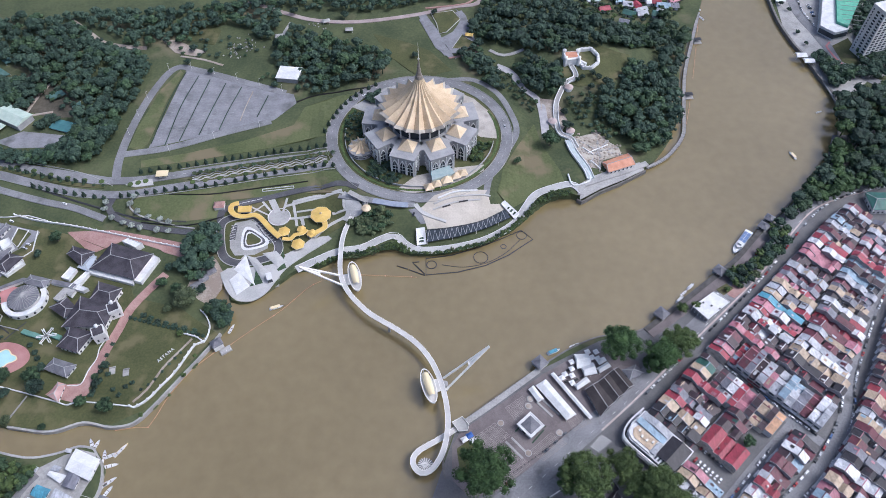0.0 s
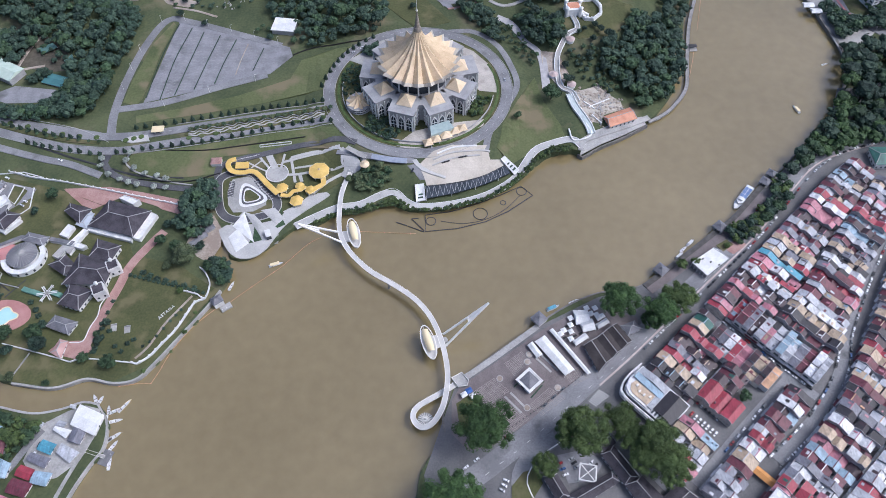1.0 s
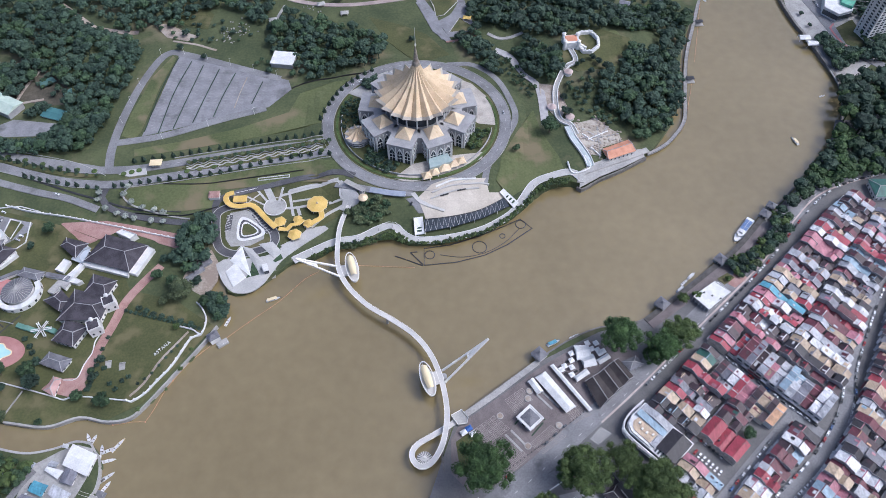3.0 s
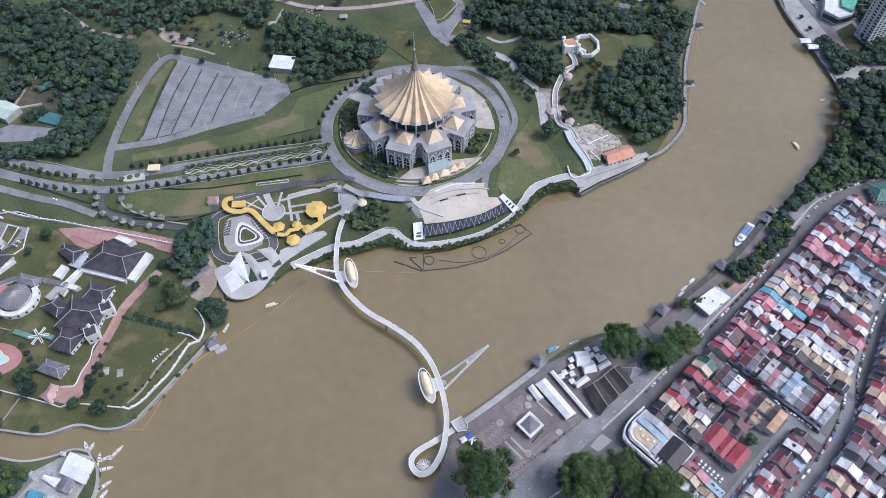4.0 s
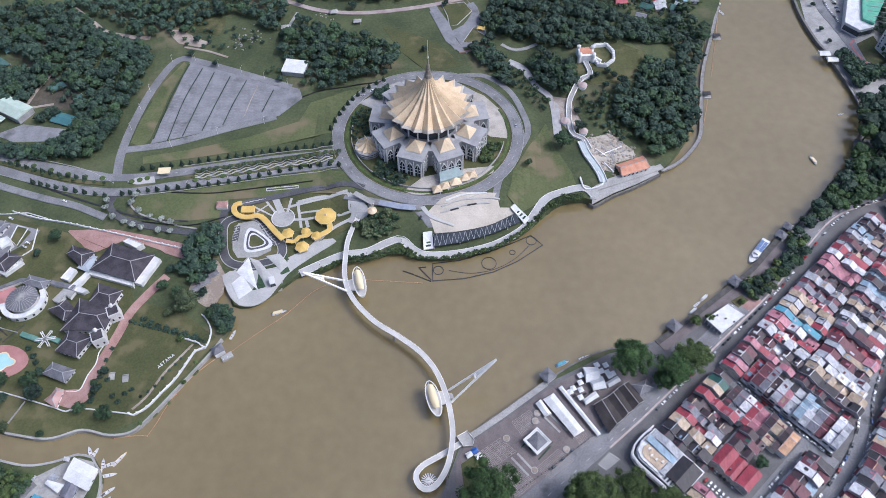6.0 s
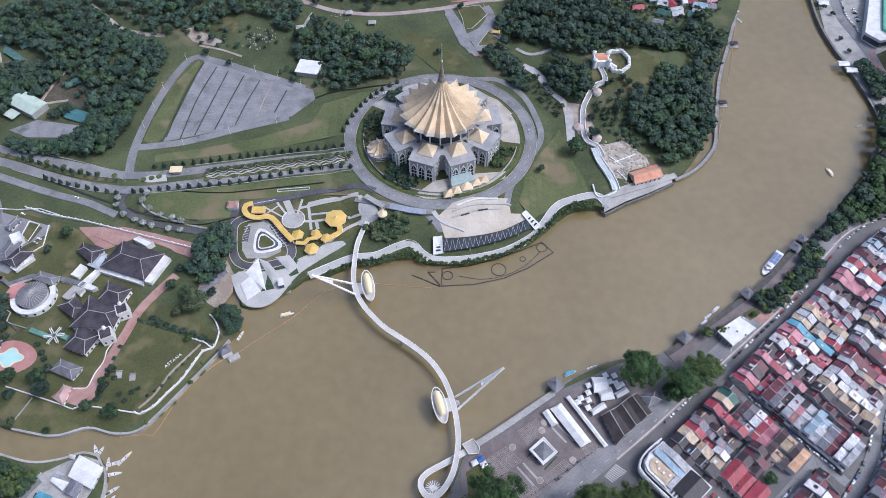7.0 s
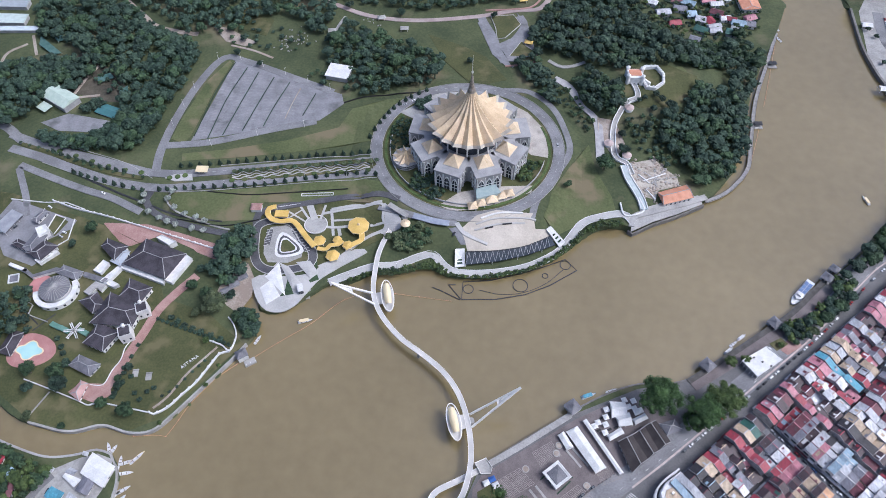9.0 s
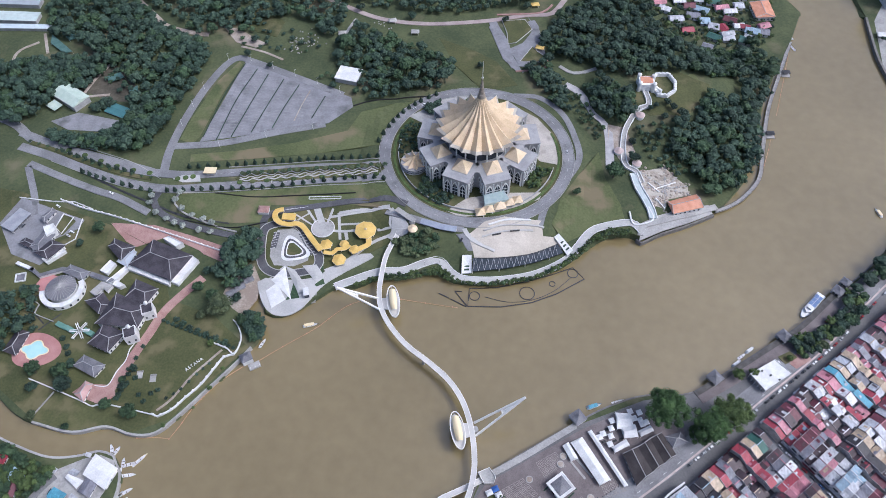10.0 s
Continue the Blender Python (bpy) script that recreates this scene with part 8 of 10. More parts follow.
def corner_building():
    """The rounded white corner block with a tan roof."""
    crn = lambda u, v: town(-6 + 1.3 * u, v)
    pts = [crn(20, 1), crn(9, 0), crn(3, 2), crn(0, 7), crn(0, 34), crn(9, 44), crn(20, 44)]
    ob = thing("corner_shop", "white rounded corner building with a tan roof and balconies", "shophouse", *crn(10, 20), 3.5)
    wall = part("wall", Geo().prism(pts, 3.0, 13.0), OFFWHITE, ob)
    part("roof", Geo().prism([crn(10.2, 5.0), crn(6.5, 4.0), crn(4.0, 6.0), crn(2.6, 9), crn(2.6, 22), crn(10.2, 22)], 13.0, 13.5), ROOFS["tan"], ob, "flat tan roof")
    r = Geo()
    lean_to(r, crn, 10.6, 14.6, 2.0, 26, 15.0, 13.6)
    part("roof", r, ROOFS["blue"], ob, "faded blue sheet roof")
    r = Geo()
    gable(r, crn, 15.0, 19.6, 2.0, 26, 13.2, 2.4)
    part("roof", r, ROOFS["light"], ob, "long pale grey roof")
    r = Geo()
    gable(r, crn, 3, 19, 27, 43, 13.1, 2.2)
    part("roof", r, ROOFS["dark"], ob, "charcoal pitched roof")
    for z in (6.2, 9.4, 12.4):
        part("balcony", Geo().strip([(*p, z) for p in spline([crn(21, -0.8), crn(9, -1.6), crn(2, 0.6), crn(-1.4, 7), crn(-1.4, 33)], 2.5)], 1.1, 0.3), OFFWHITE, wall)
        part("window_band", Geo().strip([(*p, z - 0.9) for p in spline([crn(20, 0.9), crn(9, -0.05), crn(3, 1.9), crn(-0.05, 7), crn(-0.05, 33)], 2.5)], 0.3, 1.3), GLASSY, wall)
    r = Geo().prism([crn(10, 23), crn(2, 23), crn(2, 26.5), crn(10, 26.5)], 13.0, 14.4)
    part("roof", r, ROOFS["light"], ob, "pale grey stair roof")
    part("roof_rim", Geo().strip([(*crn(*q), 14.0) for q in ((19.5, 1.6), (8, 1.0), (3, 3.2), (0.9, 8), (0.9, 24))], 0.5, 0.9), OFFWHITE, ob)
    for u, v in ((6, 12), (6, 16), (8, 8), (7.5, 20)):
        part("plant_unit", Geo().box(*crn(u, v), 13.5, 2.0, 1.4, 1.1, 43), STEEL, ob)
    for k in range(6):
        part("skylight", Geo().box(*crn(2.2, 28 + k * 2.6), 13.0, 3.4, 1.4, 0.5, 43), GLASSY, ob)


corner_building()

# white-roofed market hall by the water and tall modern block
wm = thing("market_hall", "white flat-roofed waterfront hall with open columns", "hall", *(222.1, 318.8), 3.5)
MH = [(204.5, 313.6), (225.0, 328.0), (235.6, 318.0), (214.2, 301.2)]
part("roof", Geo().prism(MH, 8.6, 9.3), WHITE, wm)
mc = [sum(p[0] for p in MH) / 4, sum(p[1] for p in MH) / 4]
part("roof_rim", Geo().strip([(*p, 9.8) for p in MH], 0.5, 0.6, closed=True), WHITE, wm)
part("wall", Geo().prism([(mc[0] + 0.9 * (x - mc[0]), mc[1] + 0.9 * (y - mc[1])) for x, y in MH], 3.4, 8.6), GREYWALL, wm)
for i in range(4):
    a, b = MH[i], MH[(i + 1) % 4]
    for k in range(5):
        part("column", Geo().cone(a[0] + (b[0] - a[0]) * k / 5 * 0.98 + 0.01 * (mc[0] - a[0]), a[1] + (b[1] - a[1]) * k / 5 * 0.98 + 0.01 * (mc[1] - a[1]), 3.4, 8.6, 0.3, 0.3, 8), WHITE, wm)
for k in range(3):
    part("roof_vent", Geo().box(mc[0] - 6 + 6 * k, mc[1] + 2 - 3 * k, 9.3, 1.2, 1.2, 0.8, 43), DARK, wm)

# ---- south waterfront ----
def car_kit(name, paint):
    """Meshes of one car: body, cabin, wheel."""
    b = Geo()
    prof = [(-2.2, 0.35), (2.2, 0.35), (2.25, 0.75), (1.1, 0.92), (-2.05, 0.95), (-2.25, 0.7)]
    b.add([(x, -0.85, z) for x, z in prof] + [(x, 0.85, z) for x, z in prof], [tuple(range(6))[::-1], tuple(range(6, 12))] + [(i, (i + 1) % 6, 6 + (i + 1) % 6, 6 + i) for i in range(6)])
    c = Geo()
    low, up = [(-1.9, -0.8), (1.1, -0.8), (1.1, 0.8), (-1.9, 0.8)], [(-1.5, -0.65), (0.45, -0.65), (0.45, 0.65), (-1.5, 0.65)]
    c.add([(x, y, 0.93) for x, y in low] + [(x, y, 1.42) for x, y in up], [(0, 1, 5, 4), (1, 2, 6, 5), (2, 3, 7, 6), (3, 0, 4, 7)])
    b.prism(up, 1.40, 1.47)
    return [("body", new_mesh("body", b, paint)), ("glazing", new_mesh("glazing", c, GLASSY))]


def paint(name, r, g, b):
    return mat(name, c8(r, g, b), c8(min(255, r + 8), min(255, g + 8), min(255, b + 8)), 0.4, 0.3, bump=0)


PAINTS = {"white": paint("white_car_paint", 225, 226, 228), "silver": paint("silver_car_paint", 170, 173, 178), "black": paint("black_car_paint", 38, 39, 42), "grey": paint("grey_car_paint", 92, 95, 100), "red": paint("red_car_paint", 150, 40, 44), "blue": paint("blue_car_paint", 62, 92, 140)}
wm_ = Geo()
wm_.v = [(0.33 * math.cos(2 * math.pi * i / 10), y, 0.33 + 0.33 * math.sin(2 * math.pi * i / 10)) for y in (-0.1, 0.1) for i in range(10)]
wm_.f = [(i, (i + 1) % 10, 10 + (i + 1) % 10, 10 + i) for i in range(10)] + [tuple(range(10)), tuple(range(10, 20))[::-1]]
WHEEL_MESH = new_mesh("wheel", wm_, DARK)
KITS = {k: car_kit(k, m) for k, m in PAINTS.items()}
CAR_RNG = random.Random(77)


def car(x, y, deg, colour=None, z=None):
    colour = colour or CAR_RNG.choice(["white"] * 5 + ["silver"] * 3 + ["black"] * 3 + ["grey"] * 2 + ["red", "blue"])
    ob = thing("car", "%s parked car on the asphalt" % colour, "car", x, y, (gz(x, y) + 0.5) if z is None else z, deg, group="parked cars")
    for nm, me in KITS[colour]:
        part(nm, me, None, ob, world_space=False)
    for dx in (-1.35, 1.35):
        for dy in (-0.8, 0.8):
            w = part("wheel", WHEEL_MESH, None, ob, world_space=False)
            w.location = (dx, dy, 0)
    return ob


def car_line(pts, gap, offset, fill=0.85, across=False, seed=3):
    """Cars parked along a line, nose to tail or side by side."""
    rng = random.Random(seed)
    line = spline(pts, gap)
    for (x, y), (x2, y2) in zip(line, line[1:]):
        if rng.random() < fill:
            L = math.hypot(x2 - x, y2 - y)
            dx, dy = (x2 - x) / L, (y2 - y) / L
            car(x - dy * offset, y + dx * offset, math.degrees(math.atan2(dy, dx)) + (90 if across else 0) + rng.uniform(-3, 3) + rng.choice([0, 180]))


car_line(MAIN_ROAD[4:11], 6.6, -8.4, 0.85, seed=1)
car_line(MAIN_ROAD[5:10], 11, 8.2, 0.55, seed=2)
car_line(MAIN_ROAD[1:4], 9, 8.6, 0.6, seed=4)
car_line(STREET_TWO, 6.0, 4.4, 0.9, seed=5)
car_line(STREET_TWO, 6.0, -4.4, 0.9, seed=6)
car_line([town(97, 22), town(97, 50), town(97, 78), town(98, 102)], 5.6, 2.4, 0.9, seed=7)
lane("road", [town(97, 2), town(97, 50), town(97, 78), town(98, 104)], 7, 0.38, ASPHALT, "narrow grey lane between shophouses")
lane("road", [town(-20, 80), town(14, 80), town(44, 80), town(95, 81)], 7, 0.37, ASPHALT, "narrow grey back lane between shophouses")
lane("road", [town(121, 108), town(121, 210)], 7, 0.37, ASPHALT, "narrow grey side street between shophouses")
lane("road", [town(-32, 40), town(-34, 80), town(-28, 130)], 9, 0.37, ASPHALT, "grey side street beside the trees")
car_line([town(-30, 60), town(-32, 82), town(-27, 125)], 6.2, 3.6, 0.85, seed=8)
car_line([town(16, 82), town(44, 82), town(70, 82)], 6.0, 1.5, 0.7, seed=9)
car_line([town(20, 48), town(20, 72)], 3.2, 0, 0.7, True, seed=10)
car_line([town(31, 46), town(31, 70)], 3.2, 0, 0.6, True, seed=11)
car_line([town(124, 115), town(124, 200)], 6.2, 0.0, 0.6, seed=12)
# paint on the main road
mr = spline(MAIN_ROAD, 6.0)
marks = Geo()
for i in range(4, len(mr) - 6):
    (x, y), (x2, y2) = mr[i], mr[i + 1]
    if i % 2:
        marks.strip([(x, y, gz(x, y) + 0.42), ((x + x2) / 2, (y + y2) / 2, gz(x, y) + 0.42)], 0.25, 0.04, offset=-3.2)
tagged(solo("lane_dashes", marks, WHITE, "worn white lane dashes", "road marking"), kind="stuff")
solo("median", Geo().strip([(x, y, gz(x, y) + 0.6) for x, y in spline([(116.8, 209.4), (148.3, 236.5), (207.5, 290.7), (267.9, 346.1), (310.9, 393.4), (340.1, 421.8), (371.2, 436.9), (417.6, 451.0)], 6)], 1.3, 0.5), mat("pink_median", (0.42, 0.34, 0.32), (0.55, 0.47, 0.45), 0.3, 0.8), "narrow pinkish paved median kerb", "kerb", "structure")
isl = [(106.9, 197.4), (116.4, 206.8), (123.9, 201.6), (119.8, 193.1), (112.5, 193.1)]
hatch = Geo()
for k in range(9):
    t = k / 9
    p = tuple(a + (b - a) * t for a, b in zip(isl[0], isl[1]))
    q = tuple(a + (b - a) * t for a, b in zip(isl[4], isl[2]))
    hatch.strip([(*p, 3.96), (*q, 3.96)], 0.5, 0.04)
tagged(solo("hatching", hatch, WHITE, "white painted road hatching", "road marking"), kind="stuff")

# plaza paving: inlaid squares
SQ = mat("pale_inlay", (0.25, 0.225, 0.21), (0.34, 0.31, 0.29), 0.2, 0.8)
panels = [([(46.2, 227.4), (60.4, 237.5), (68.2, 227.4), (53.6, 216.6)], 4, 3), ([(20.9, 203.9), (38.0, 215.7), (49.9, 205.2), (32.9, 193.2)], 5, 3), ([(61.5, 193.2), (79.2, 208.2), (90.7, 199.5), (71.8, 185.7)], 4, 3), ([(90.7, 219.2), (106.3, 226.0), (110.5, 215.6), (95.8, 208.2)], 3, 3), ([(34.4, 180.8), (53.3, 193.2), (62.8, 184.0), (48.0, 171.9)], 4, 3)]
for (a, b, c, d), n, m in panels:
    ob = thing("paving_panel", "panel of pale inlaid paving squares", "paving", *a, 3.8, kind="structure")
    for i in range(n):
        for j in range(m):
            def at(u, v):
                s, t = (i + u) / n, (j + v) / m
                return tuple((1 - s) * ((1 - t) * a[k] + t * d[k]) + s * ((1 - t) * b[k] + t * c[k]) for k in (0, 1))
            g = Geo().strip([(*at(*q), 3.9) for q in ((0.1, 0.1), (0.9, 0.1), (0.9, 0.9), (0.1, 0.9))], 0.45, 0.08, closed=True)
            part("inlay", g, SQ, ob)
            part("inlay", Geo().strip([(*at(*q), 3.91) for q in ((0.35, 0.35), (0.65, 0.35), (0.65, 0.65), (0.35, 0.65))], 0.4, 0.08, closed=True), SQ, ob)
for ln in ([(49.9, 203.9), (61.3, 191.1)], [(45.6, 200.9), (57.1, 188.2)], [(70.7, 231.9), (81.6, 220.1)], [(74.4, 234.7), (86.8, 221.5)]):
    solo("seating_step", Geo().strip([(*p, 4.1) for p in ln], 1.6, 0.5), CONCRETE, "low grey stone step on the plaza", "step", group="plaza steps")
for x, y in [(42.6, 214.8), (65.8, 234.3), (85.3, 207.3), (61.4, 191.9), (64.1, 228.3)]:
    ob = thing("tree_planter", "round stone planter on the plaza", "planter", x, y, 3.8, group="plaza planters")
    part("bowl", Geo().cone(0, 0, 0, 0.8, 2.4, 2.6, 18), CONCRETE, ob, world_space=False)
    part("soil", Geo().cone(0, 0, 0.8, 0.9, 2.0, 1.8, 18), SOIL, ob, world_space=False)
# central white pavilion
pvx, pvy = (64.1, 211.7)
ob = thing("plaza_pavilion", "white square pavilion with a glazed pyramid roof", "pavilion", pvx, pvy, 3.8)
part("plinth", Geo().box(pvx, pvy, 3.5, 22, 22, 0.5, 42), PLAZA, ob)
part("wall", Geo().box(pvx, pvy, 3.8, 13, 13, 4.5, 42), WHITE, ob)
part("roof", Geo().hip(pvx, pvy, 8.6, 10.5, 10.5, 2.0, 42, 0.05), GREYROOF, ob, "blue-grey glazed pyramid roof")
part("parapet", Geo().strip([(pvx + 7 * math.cos(radians(42 + a)) * 1.38, pvy + 7 * math.sin(radians(42 + a)) * 1.38, 9.0) for a in (45, 135, 225, 315)], 1.3, 0.9, closed=True), WHITE, ob)
for a in (0, 90, 180, 270):
    part("doorway", Geo().box(pvx + 6.6 * math.cos(radians(42 + a)), pvy + 6.6 * math.sin(radians(42 + a)), 3.9, 0.3, 3, 3, 42 + a), GLASSY, ob)
for ln in ([(53.0, 208.2), (63.4, 219.2)], [(65.7, 221.5), (75.4, 211.7)], [(73.9, 209.5), (64.8, 199.6)]):
    solo("hedge", Geo().strip([(*p, 4.6) for p in ln], 1.0, 0.9), LEAF_DARK, "low clipped hedge round the pavilion", "hedge", group="plaza hedges")
# tents and stalls
def tent(q, z, label, rise=1.6):
    c = (sum(p[0] for p in q) / 4, sum(p[1] for p in q) / 4)
    ob = thing("market_tent", label, "tent", *c, 3.8, group="waterfront tents")
    g = Geo()
    quad_roof(g, q, 3.6 + z, rise, 0.9)
    part("canopy", g, WHITE, ob)
    n = max(2, int(math.dist(q[0], q[1]) / 6))
    for a, b in ((q[0], q[1]), (q[3], q[2])):
        for k in range(n + 1):
            part("pole", Geo().cone(a[0] + (b[0] - a[0]) * k / n, a[1] + (b[1] - a[1]) * k / n, 3.5, 3.3 + z, 0.1, 0.1, 5), STEEL, ob)
    return ob


tent([(70.4, 244.0), (78.6, 249.2), (98.7, 220.6), (91.1, 215.7)], 3.8, "long white plastic-roofed market tent")
tent([(64.7, 241.2), (68.9, 244.5), (76.1, 233.3), (71.2, 230.5)], 3.0, "small white tent beside the market")
tent([(82.6, 253.8), (85.4, 255.7), (110.7, 218.5), (108.0, 216.8)], 3.2, "long narrow white covered walkway", 0.8)
tent([(102.6, 270.9), (114.2, 271.4), (115.6, 261.5), (103.8, 258.1)], 3.6, "white peaked tent by the river", 2.8)
tent([(106.6, 259.0), (116.8, 263.9), (119.0, 254.2), (108.7, 251.8)], 3.6, "white peaked tent by the river", 2.8)
tent([(118.5, 258.6), (128.0, 264.4), (130.6, 260.5), (121.0, 254.7)], 3.2, "white peaked tent by the river")
tent([(99.8, 244.2), (110.2, 251.8), (112.7, 247.5), (101.9, 240.4)], 3.2, "white stall tent on the plaza")
for x, y in [(99.7, 258.6), (93.9, 253.8), (99.4, 252.8), (98.8, 246.6), (116.7, 268.4), (120.4, 273.4), (122.3, 264.5), (125.2, 266.4), (100.3, 264.5), (113.7, 273.4), (121.0, 267.4), (91.4, 250.9)]:
    ob = thing("parasol", "white square parasol on the riverside terrace", "parasol", x, y, 3.8, group="riverside parasols")
    part("canopy", Geo().hip(0, 0, 2.6, 4.2, 4.2, 1.0, 25, 0.02), WHITE, ob, world_space=False)
    part("pole", Geo().cone(0, 0, 0, 2.7, 0.08, 0.08, 6), STEEL, ob, world_space=False)
for p in [(96.9, 258.4), (102.5, 250.2), (107.1, 252.1), (114.8, 260.8), (118.1, 269.7), (94.6, 248.7)]:
    solo("stall_table", Geo().box(*p, 3.8, 3.0, 1.6, 0.8, 30), DARK, "dark dining table under the parasols", "table", group="terrace tables")
# dark-roofed halls
BROWNROOF = mat("dark_brown_metal_roof", (0.028, 0.022, 0.023), (0.055, 0.046, 0.046), 0.15, 0.75)
for q in ([(107.3, 240.0), (118.9, 247.0), (128.5, 229.8), (116.3, 218.1)], [(116.9, 245.3), (127.6, 253.9), (136.2, 236.4), (127.4, 228.6)], [(126.3, 253.2), (135.4, 259.0), (145.1, 243.7), (136.2, 236.2)]):
    hip_house("waterfront_hall", "waterfront hall with a dark brown metal roof", q, 4.6, 2.6, BROWNROOF, wall_m=OFFWHITE, ridge=0.95, group="waterfront halls")
q = [(137.6, 256.6), (149.3, 261.4), (154.7, 254.1), (142.9, 248.4)]
hip_house("octagonal_hall", "grey-roofed pavilion under the big trees", q, 4.5, 3.0, GREYROOF, wall_m=OFFWHITE, ridge=0.1, group="waterfront halls")
# promenade edge, river wall and jetty huts
pts = spline(SOUTH_SHORE[12:30], 5)
solo("river_wall", Geo().strip([(x, y, 3.9) for x, y in pts], 1.4, 4.6), mat("dark_river_wall", (0.12, 0.11, 0.10), (0.2, 0.19, 0.18), 0.2, 0.85), "dark stained river wall with railing", "wall", "structure")
pts = spline([(163.5, 294.5), (192.1, 316.0), (223.3, 340.3), (253.1, 364.1), (280.7, 393.4), (300.7, 414.4)], 5)
solo("boardwalk", Geo().strip([(x, y, 4.4) for x, y in pts], 4.5, 0.5), mat("dark_boardwalk", (0.06, 0.055, 0.05), (0.10, 0.095, 0.09), 0.3, 0.8), "dark timber riverside boardwalk", "boardwalk", "structure")
lane("promenade", [(166.5, 290.8), (195.9, 312.2), (225.8, 334.6), (256.8, 359.2), (284.0, 387.0)], 8, 0.45, PLAZA, "patterned grey riverside pavement", "pavement")
for p, s, deg in zip([(75.5, 264.0), (178.8, 308.8), (236.6, 351.8), (287.6, 400.8), (295.3, 410.0)], (9, 9, 9, 8, 7), (40, 42, 40, 48, 48)):
    ob = thing("jetty_kiosk", "square riverside kiosk with a grey pyramid roof", "kiosk", *p, 3.5, group="riverside kiosks")
    for dx, dy in ((-1, -1), (1, -1), (1, 1), (-1, 1)):
        part("post", Geo().cone(p[0] + dx * s * 0.33, p[1] + dy * s * 0.33, -3, 7, 0.3, 0.3, 8), GREYWALL, ob)
    part("floor", Geo().box(*p, 3.4, s, s, 0.6, deg), CONCRETE, ob)
    part("roof", Geo().hip(*p, 7, s + 1, s + 1, 2.4, deg, 0.02), GREYROOF, ob)
    part("lantern", Geo().hip(*p, 8.6, s * 0.4, s * 0.4, 1.6, deg, 0.02), GREYROOF, ob)
for p, m in zip([(19.3, 204.8), (15.5, 201.8), (22.1, 200.9)], (paint("tarp_blue", 50, 90, 160), WHITE, WHITE)):
    solo("stall", Geo().hip(*p, 6, 5, 4, 1.2, 30, 0.5).box(*p, 3.7, 4, 3, 2.3, 30), m, "small tented stall on the plaza corner", "stall", group="plaza stalls")
sheet("lawn", [(9.7, 195.4), (18.8, 201.8), (26.8, 193.2), (18.1, 172.7), (12.2, 176.7)], 0.5, LAWN, "worn lawn under the great tree", "lawn")
# great trees
for p, r, m, s in zip([(28.3, 170.4), (136.7, 271.0), (161.9, 258.8), (168.2, 264.6), (184.8, 276.0), (96.6, 166.3), (124.0, 177.5), (88.2, 168.4), (69.9, 146.4), (133.0, 164.0), (154.0, 146.0), (140.0, 150.0), (6.0, 122.9), (146.5, 160.0)], (22, 17, 9, 15, 15, 19, 14, 12, 10, 14, 17, 14, 21, 18), (LEAF_RICH, LEAF_RICH, LEAF_RICH, LEAF_RICH, LEAF_FRESH, LEAF_FRESH, LEAF_FRESH, LEAF_RICH, LEAF_FRESH, LEAF_FRESH, LEAF_FRESH, LEAF_FRESH, LEAF_RICH, LEAF_FRESH), (0, 1, 2, 0, 1, 2, 0, 1, 2, 0, 1, 2, 1, 0)):
    tree(p[0], p[1], r, "giant", m, seed=s)
for p, r in zip([(195.9, 312.2), (208.4, 316.0), (258.6, 347.3), (238.2, 332.8), (246.8, 338.6)], (5, 4, 4, 3, 3)):
    tree(p[0], p[1], r, "broad", LEAF_FRESH)
sheet("lawn", [(230.0, 334.0), (240.0, 340.0), (245.0, 335.0), (235.0, 328.0)], 0.6, LAWN, "small riverside lawn beside the market hall", "lawn")
sheet("garden_path", [(238.0, 329.0), (248.9, 344.6), (255.8, 334.7), (243.0, 325.0)], 0.55, BRICKPAVE, "reddish paved garden beside the street", "pavement")
for x, y, r, m in ((252.9, 348.0, 5.5, LEAF_DARK), (264.7, 346.1, 4.5, LEAF_OLIVE), (277.3, 359.4, 5.5, LEAF_MID), (284.0, 366.0, 5.0, LEAF_DARK), (291.7, 373.2, 5.5, LEAF_MID), (302.4, 382.5, 5.0, LEAF_HILL), (250.0, 336.0, 3.0, LEAF_MID)):
    tree(x, y, r, "broad", m, z=3.6)
# fence posts along the plaza
pl = spline([(33.8, 166.7), (71.7, 193.2), (110.0, 221.4)], 3.2)
for i, (x, y) in enumerate(pl):
    ob = solo("bollard", Geo().cone(x, y, 3.6, 4.9, 0.45, 0.35, 8), DARK, "dark bollard on the plaza edge", "bollard", group="plaza bollards")
# court house quarter
sheet("roundabout_lawn", [(47.1, 135.8), (55.5, 145.4), (65.6, 148.5), (68.7, 137.7), (60.0, 125.6), (67.2, 118.9), (46.1, 117.2)], 0.6, LAWN, "lawn of the traffic island", "lawn")
lane("road", [(81.3, 169.3), (66.5, 161.3), (55.8, 149.3), (52.3, 137.7), (56.1, 124.5), (66.7, 113.4)], 11, 0.42, ASPHALT, "grey curving side street")
lane("kerb", [(83.0, 166.1), (69.4, 157.2), (60.8, 147.4), (57.8, 137.7), (63.0, 124.5)], 0.8, 0.9, WHITE, "white kerb of the side street", "kerb")
sheet("car_park", [(80.2, 157.2), (98.5, 161.1), (112.7, 153.1), (103.9, 139.4), (86.2, 137.6)], 0.45, LOT, "grey courtyard car park", "car park")
car_line([(81.6, 151.2), (86.4, 139.5)], 3.2, 0, 0.9, True, 21)
car_line([(88.1, 157.2), (96.6, 143.3)], 3.2, 0, 0.9, True, 22)
car_line([(96.3, 159.1), (108.8, 147.2)], 3.2, 0, 0.8, True, 23)
